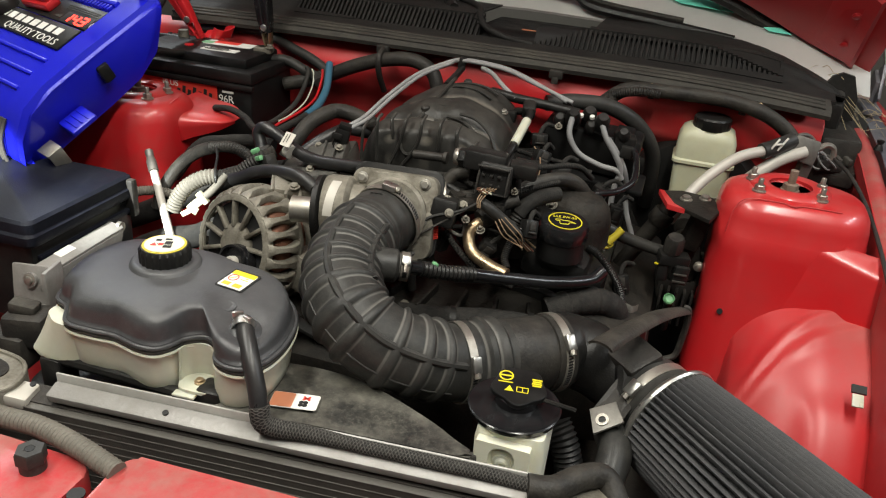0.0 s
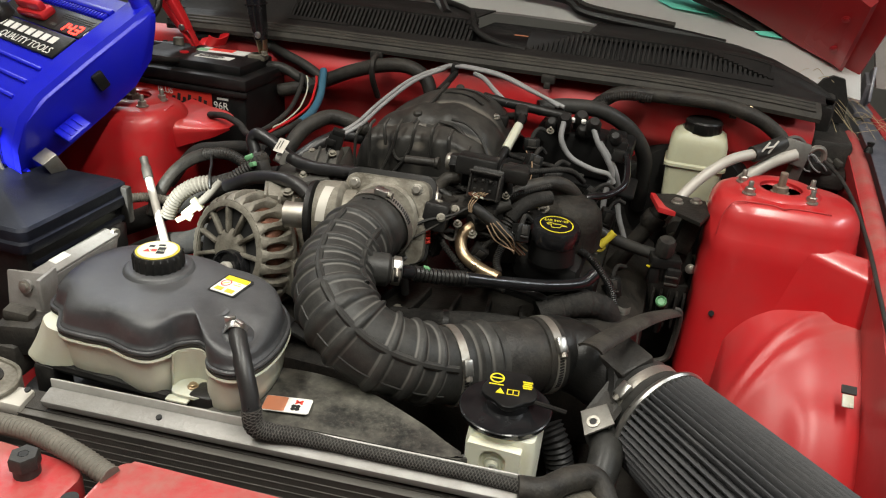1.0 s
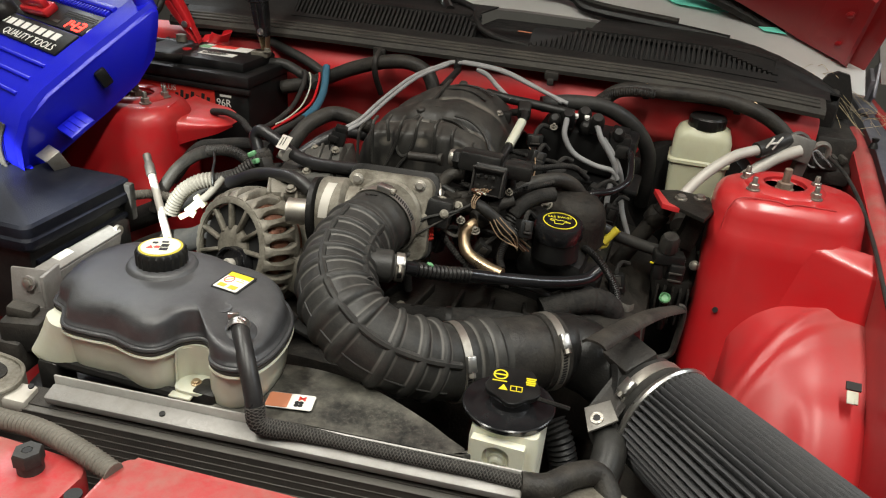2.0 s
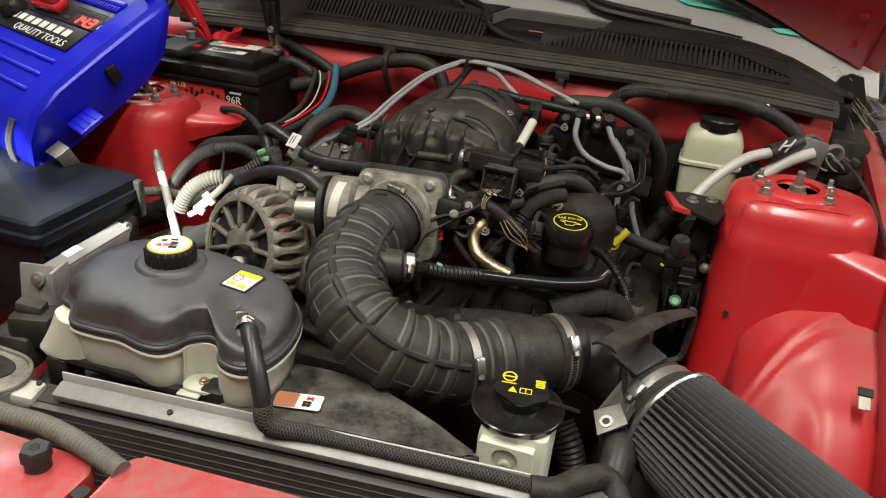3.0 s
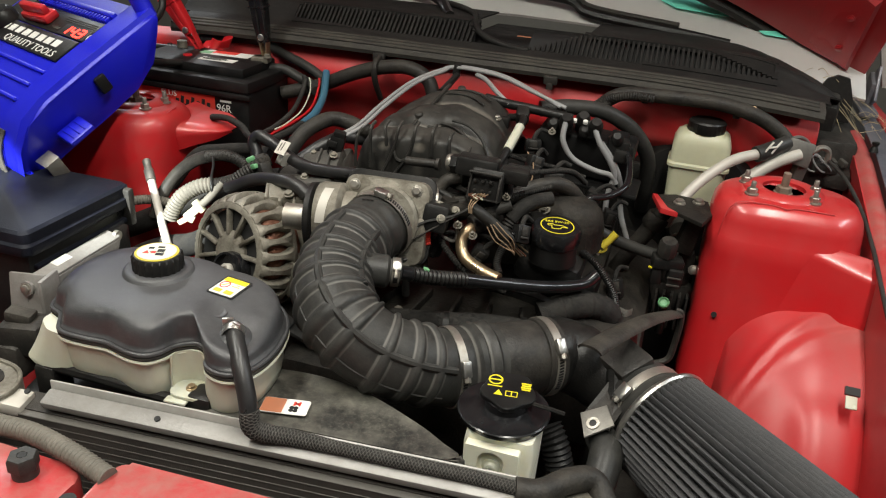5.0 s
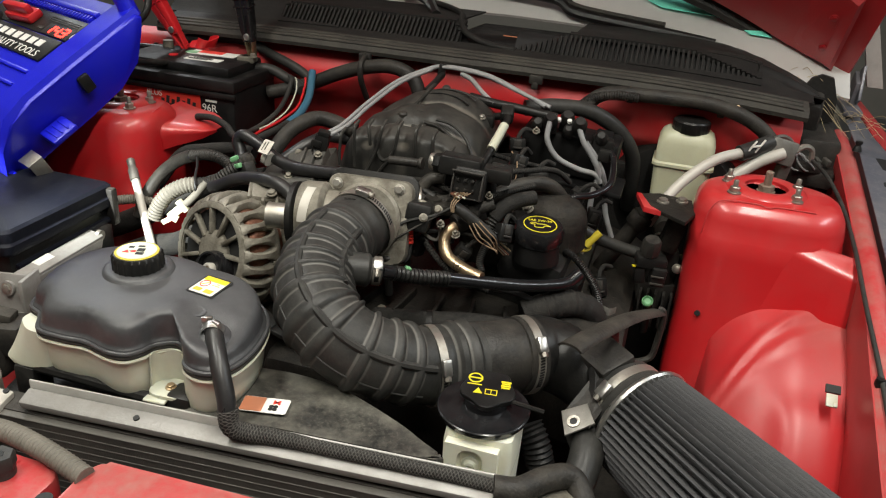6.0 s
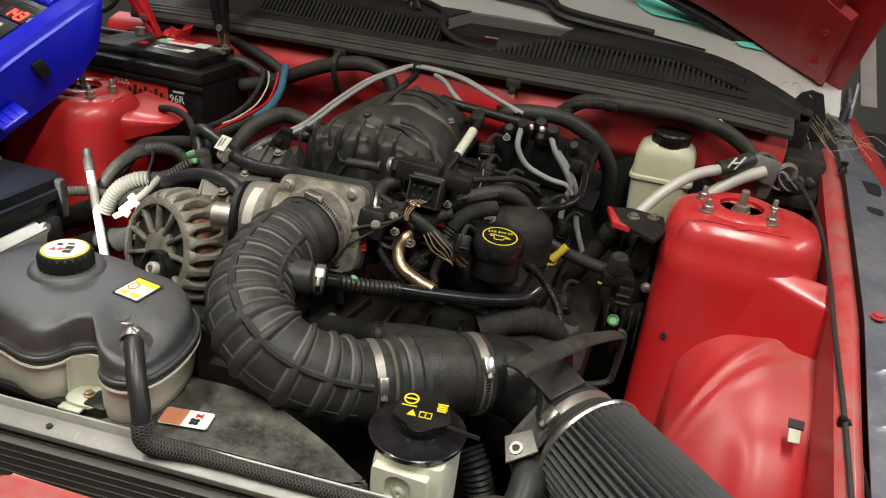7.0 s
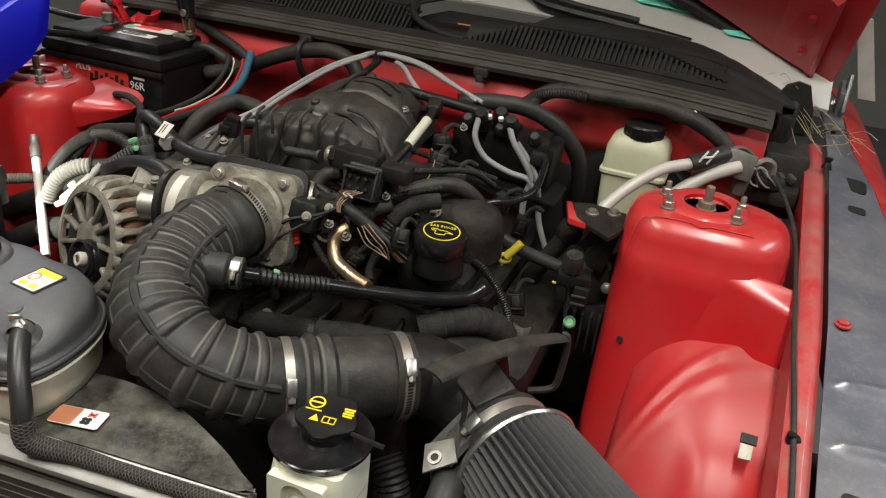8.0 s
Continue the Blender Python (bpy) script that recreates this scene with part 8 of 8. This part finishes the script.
# ---- black fuse box and module ----
def fuse_box():
    t = thing("fuse_box", (-0.86, 0.83, 0.85), "black plastic fuse box with a close-fitting lid", "fuse box")
    part("lid", loft([[(x, y, z) for x, y in rrect(-0.865, 0.842, hx, hy, 0.012)] for z, hx, hy in ((0.936, 0.152, 0.110), (0.940, 0.154, 0.112), (0.950, 0.153, 0.111), (0.953, 0.149, 0.107), (0.966, 0.148, 0.106), (0.970, 0.144, 0.102))]), BLACK_BOX, t)
    part("case", box((-0.865, 0.842, 0.875), (0.288, 0.205, 0.130), bevel=0.012), PLASTIC, t)
    part("lid_rib", box((-0.718, 0.842, 0.915), (0.008, 0.19, 0.008), bevel=0.002), BLACK_BOX, t)
    part("latch", box((-0.716, 0.935, 0.935), (0.02, 0.014, 0.06), bevel=0.004), PLASTIC_DUST, t)
    m = thing("control_module", (-0.69, 0.80, 0.87), "flat grey metal control module standing on edge", "module")
    part("case", box((-0.703, 0.803, 0.878), (0.022, 0.150, 0.072), (0, 14, 2), 0.004), BAR_GREY, m)
    part("edge", box((-0.697, 0.803, 0.914), (0.024, 0.152, 0.006), (0, 14, 2), 0.002), BAR_GREY, m)
    part("label", box((-0.701, 0.775, 0.9178), (0.012, 0.03, 0.0012), (0, 14, 2), 0), WHITE, m)
    part("lug", join(lathe([(0.008, -0.003), (0.008, 0.003)], (-0.695, 0.880, 0.912), (1, 0, 0), 16), lathe([(0.004, -0.004), (0.004, 0.004)], (-0.695, 0.880, 0.912), (1, 0, 0), 12)), STEEL, m)
    b = thing("module_bracket", (-0.70, 0.70, 0.88), "dirty grey metal bracket before the fuse box", "bracket")
    part("plate", join(box((-0.705, 0.715, 0.885), (0.050, 0.006, 0.075), (-10, 0, 12), 0.002), box((-0.675, 0.722, 0.895), (0.006, 0.040, 0.060), (0, 0, 12), 0.002), box((-0.690, 0.700, 0.868), (0.030, 0.030, 0.004), (4, 0, 12), 0.001), lathe([(0.008, -0.004), (0.010, 0.0), (0.010, 0.003)], (-0.702, 0.7125, 0.905), (0.1, -1, 0.2), 20)), BAR_GREY, b)
    part("bolt", hexbolt((-0.702, 0.711, 0.905), (0.1, -1, 0.2), 0.006, 0.005), STEEL, b)
    c = thing("front_connector", (-0.66, 0.65, 0.88), "black connectors plugged below the bracket", "connector")
    part("body", join(box((-0.668, 0.668, 0.868), (0.055, 0.045, 0.045), (0, 0, 15), 0.008), box((-0.69, 0.66, 0.84), (0.06, 0.05, 0.05), (0, 0, 5), 0.01)), PLASTIC_DUST, c)
    part("pale_lug", box((-0.672, 0.668, 0.895), (0.034, 0.022, 0.016), (0, 10, 15), 0.004), TRIM_GREY, c)
    h = thing("side_bracket", (-0.63, 0.57, 0.86), "pale alloy headlamp bracket at the front corner", "bracket")
    part("plate", slab(outline2d([(-0.70, 0.60), (-0.655, 0.605), (-0.610, 0.598), (-0.588, 0.57), (-0.592, 0.54), (-0.62, 0.52), (-0.70, 0.53)], 4), 0.85, 0.874, 0.005), ALLOY, h)
    rim = [Vector((x, y, 0.8745)) for x, y in outline2d([(-0.70, 0.60), (-0.655, 0.604), (-0.612, 0.597), (-0.590, 0.57), (-0.594, 0.542), (-0.62, 0.523), (-0.70, 0.532)], 4)]
    part("rim", sweep(rim + rim[:1], 0.0028, 8, False), ALLOY, h)
    part("foot", box((-0.590, 0.560, 0.862), (0.042, 0.032, 0.016), (0, 8, 12), 0.004), PIPE_WHITE, h, "pale plastic foot")
    part("knob", lathe([(0.016, 0), (0.016, 0.006), (0.012, 0.010), (0, 0.010)], (-0.648, 0.568, 0.875), (0, 0, 1), 20), ALLOY, h)
    # dark plate lying on top: the recess's shade is only colour
    part("recess", slab(outline2d([(-0.69, 0.59), (-0.655, 0.593), (-0.622, 0.586), (-0.612, 0.568), (-0.63, 0.548), (-0.69, 0.545)], 4), 0.874, 0.8755, 0), ALLOY_DARK, h)


fuse_box()
hose_thing("ribbed_conduit", "dusty ribbed conduit along the front panel", "conduit", [(-0.66, 0.520, 0.868), (-0.571, 0.514, 0.872), (-0.512, 0.512, 0.876), (-0.451, 0.500, 0.878), (-0.398, 0.488, 0.874)], 0.0115, CONDUIT_GREY, ribbed=True)
hose_thing("ribbed_conduit", "thin ribbed conduit behind the front panel", "conduit", [(-0.42, 0.518, 0.845), (-0.345, 0.523, 0.858), (-0.30, 0.526, 0.860), (-0.25, 0.528, 0.850), (-0.15, 0.535, 0.83)], 0.0048, PLASTIC_DUST, ribbed=True)


# ---- jump starter ----
def jump_starter():
    corner = Vector((-0.836, 1.09, 1.17))  # rear right corner of the control panel
    x = Vector((0.9205, -0.3907, 0.0)).normalized()
    up = radians(30)
    y = Vector((0.3907 * math.cos(up), 0.9205 * math.cos(up), math.sin(up)))
    z = x.cross(y).normalized()
    m = Matrix.Translation(corner) @ Matrix((x, y, z)).transposed().to_4x4()
    t = thing("jump_starter", (-0.90, 0.95, 0.98), "blue plastic jump starter with a lit red display", "jump starter")
    prof = [(-0.268, -0.092), (-0.255, -0.102), (-0.19, -0.101), (-0.10, -0.098), (-0.03, -0.092), (0.018, -0.070), (0.050, -0.026), (0.060, -0.008), (0.052, 0.001), (0.02, 0.001), (-0.08, 0.0), (-0.17, -0.003), (-0.215, -0.014), (-0.248, -0.040), (-0.266, -0.070)]
    rings = []
    for px, s, drop in ((0.054, 0.955, -0.004), (0.051, 0.975, -0.002), (0.044, 0.99, -0.001), (0.010, 1.0, 0.0), (-0.30, 1.0, 0.0), (-0.34, 0.97, -0.004), (-0.35, 0.92, -0.01)):
        rings.append([(px + (0.25 * h if px > 0.02 else 0.0), -0.10 + (a + 0.10) * s, -0.045 + (h + 0.045) * s + drop) for a, h in prof])
    part("case", place(loft(rings), m), BLUE, t, sharp=50)
    # raised band that frames the control panel and runs down the front
    part("edge_band", place(loft([[(x0, a, h - 0.004), (x1, a, h - 0.006), (x1 - 0.004, a, h + 0.006), (x0 + 0.003, a, h + 0.005)] for x0, x1, a, h in ((-0.012, 0.050, 0.056, 0.0), (-0.012, 0.050, 0.0, 0.0), (-0.012, 0.050, -0.09, 0.0), (-0.010, 0.050, -0.17, -0.003), (-0.008, 0.050, -0.214, -0.013), (-0.006, 0.049, -0.247, -0.039), (-0.004, 0.048, -0.266, -0.072))]), m), BLUE, t)
    for a, h in ((-0.128, 0.0), (-0.158, -0.001), (-0.188, -0.006)):
        part("ridge", place(box((-0.17, a, h), (0.31, 0.007, 0.007), bevel=0.0025), m), BLUE, t)
    part("socket", place(box((0.050, -0.082, -0.040), (0.010, 0.020, 0.030), bevel=0.004), m), PLASTIC, t)
    part("side_tab", place(join(box((0.062, -0.165, -0.066), (0.040, 0.046, 0.010), (0, 14, 0), 0.004), *[box((0.064, -0.177 + 0.011 * k, -0.0605), (0.030, 0.0025, 0.003), (0, 14, 0), 0.001) for k in range(3)]), m), BLUE, t)
    part("label_plate", place(box((-0.165, -0.078, 0.0015), (0.285, 0.050, 0.004), bevel=0.0015), m), PLASTIC, t, "black label plate with pale lettering")
    pp = part("panel", place(box((-0.165, -0.026, 0.001), (0.300, 0.050, 0.004), bevel=0.0015), m), PLASTIC, t, "black control panel")
    for k in range(9):
        part("maker_bar", place(box((-0.068 - 0.027 * k, -0.0705, 0.0038), (0.019, 0.015, 0.001), (0, 0, 0), 0), m), WHITE, t)
    part("words", place(words("QUALITY TOOLS", 0.0205, pose(-0.131, -0.0925, 0.0038) @ Matrix.Diagonal((1.15, 1, 1, 1))), m), WHITE, t)
    disp = part("display", place(box((-0.060, -0.038, 0.003), (0.086, 0.025, 0.003), bevel=0.001), m), INK_AND_SHADE, pp)
    seg = {"1": "bc", "4": "fgbc", "3": "abgcd"}
    geo = {"a": (0, 0.0088, 0), "g": (0, 0, 0), "d": (0, -0.0088, 0), "f": (-0.0078, 0.0045, 90), "b": (0.0078, 0.0045, 90), "e": (-0.0078, -0.0045, 90), "c": (0.0078, -0.0045, 90)}
    bars = []
    for k, ch in enumerate("143"):
        for s in seg[ch]:
            gx, gy, gr = geo[s]
            bars.append(box((-0.062 - 0.024 + 0.024 * k + gx + 0.15 * gy, -0.038 + gy, 0.0050), (0.0125 if gr == 0 else 0.0085, 0.0034, 0.001), (0, 0, gr), 0))
    bars.append(box((-0.062 + 0.012, -0.047, 0.0050), (0.003, 0.003, 0.001), bevel=0))
    part("digits", place(join(*bars), m), LED, disp, "glowing red digits")
    part("panel_print", place(join(*[box((-0.072, -0.020 + 0.0042 * k, 0.0033), (0.10, 0.0013, 0.001), bevel=0) for k in range(3)], box((-0.118, -0.040, 0.0033), (0.018, 0.006, 0.001), bevel=0)), m), TRIM_GREY, pp)
    part("warning_mark", place(lathe([(0.006, 0.003), (0.0075, 0.003), (0.0075, 0.004), (0.006, 0.004), (0.006, 0.003)], (-0.008, -0.038, 0), (0, 0, 1), 20), m), WHITE, pp)
    part("red_switch", place(join(box((-0.190, -0.030, 0.010), (0.085, 0.030, 0.016), (0, 0, 4), 0.006), box((-0.190, -0.031, 0.024), (0.078, 0.014, 0.018), (0, 0, 4), 0.005)), m), RED_HANDLE, pp)
    part("grey_button", place(lathe([(0.015, 0.002), (0.015, 0.012), (0.012, 0.014), (0, 0.014)], (-0.255, -0.014, 0), (0, 0, 1), 28), m), TRIM_GREY, pp)
    part("black_knob", place(lathe([(0.026, 0.0), (0.025, 0.018), (0.018, 0.026), (0, 0.028)], (-0.275, -0.062, 0), (0.0, -0.1, 1), 28), m), PLASTIC, pp)
    part("grip_comb", place(join(*[box((-0.018 - 0.0098 * k, 0.006, 0.003), (0.0055, 0.012, 0.010), bevel=0.0015) for k in range(29)], box((-0.16, 0.017, 0.004), (0.30, 0.012, 0.012), bevel=0.003)), m), BLUE, t)
    part("handle", place(hose([(0.030, 0.050, -0.012), (0.018, 0.058, 0.03), (0.010, 0.060, 0.10), (-0.03, 0.06, 0.14), (-0.15, 0.05, 0.15), (-0.26, 0.06, 0.14), (-0.30, 0.06, 0.08), (-0.31, 0.05, -0.01)], 0.015, 14), m), BLUE, t)
    part("front_foot", place(box((0.02, -0.262, -0.094), (0.05, 0.024, 0.026), bevel=0.006), m), BLUE, t)
    part("steel_latch", place(join(box((0.058, -0.225, -0.074), (0.030, 0.026, 0.003), (0, 8, 0), 0.001), box((0.072, -0.225, -0.090), (0.003, 0.024, 0.034), (0, 8, 0), 0.001)), m), STEEL, t, "bent bright steel latch")
    part("front_strap", place(join(*[hose([(0.006 - 0.010 * k, -0.236, -0.020), (0.004 - 0.010 * k, -0.262, -0.045), (0.010 - 0.010 * k, -0.276, -0.075), (0.018 - 0.010 * k, -0.272, -0.102)], 0.0028, 8) for k in range(2)]), m), TRIM_GREY, t)


jump_starter()
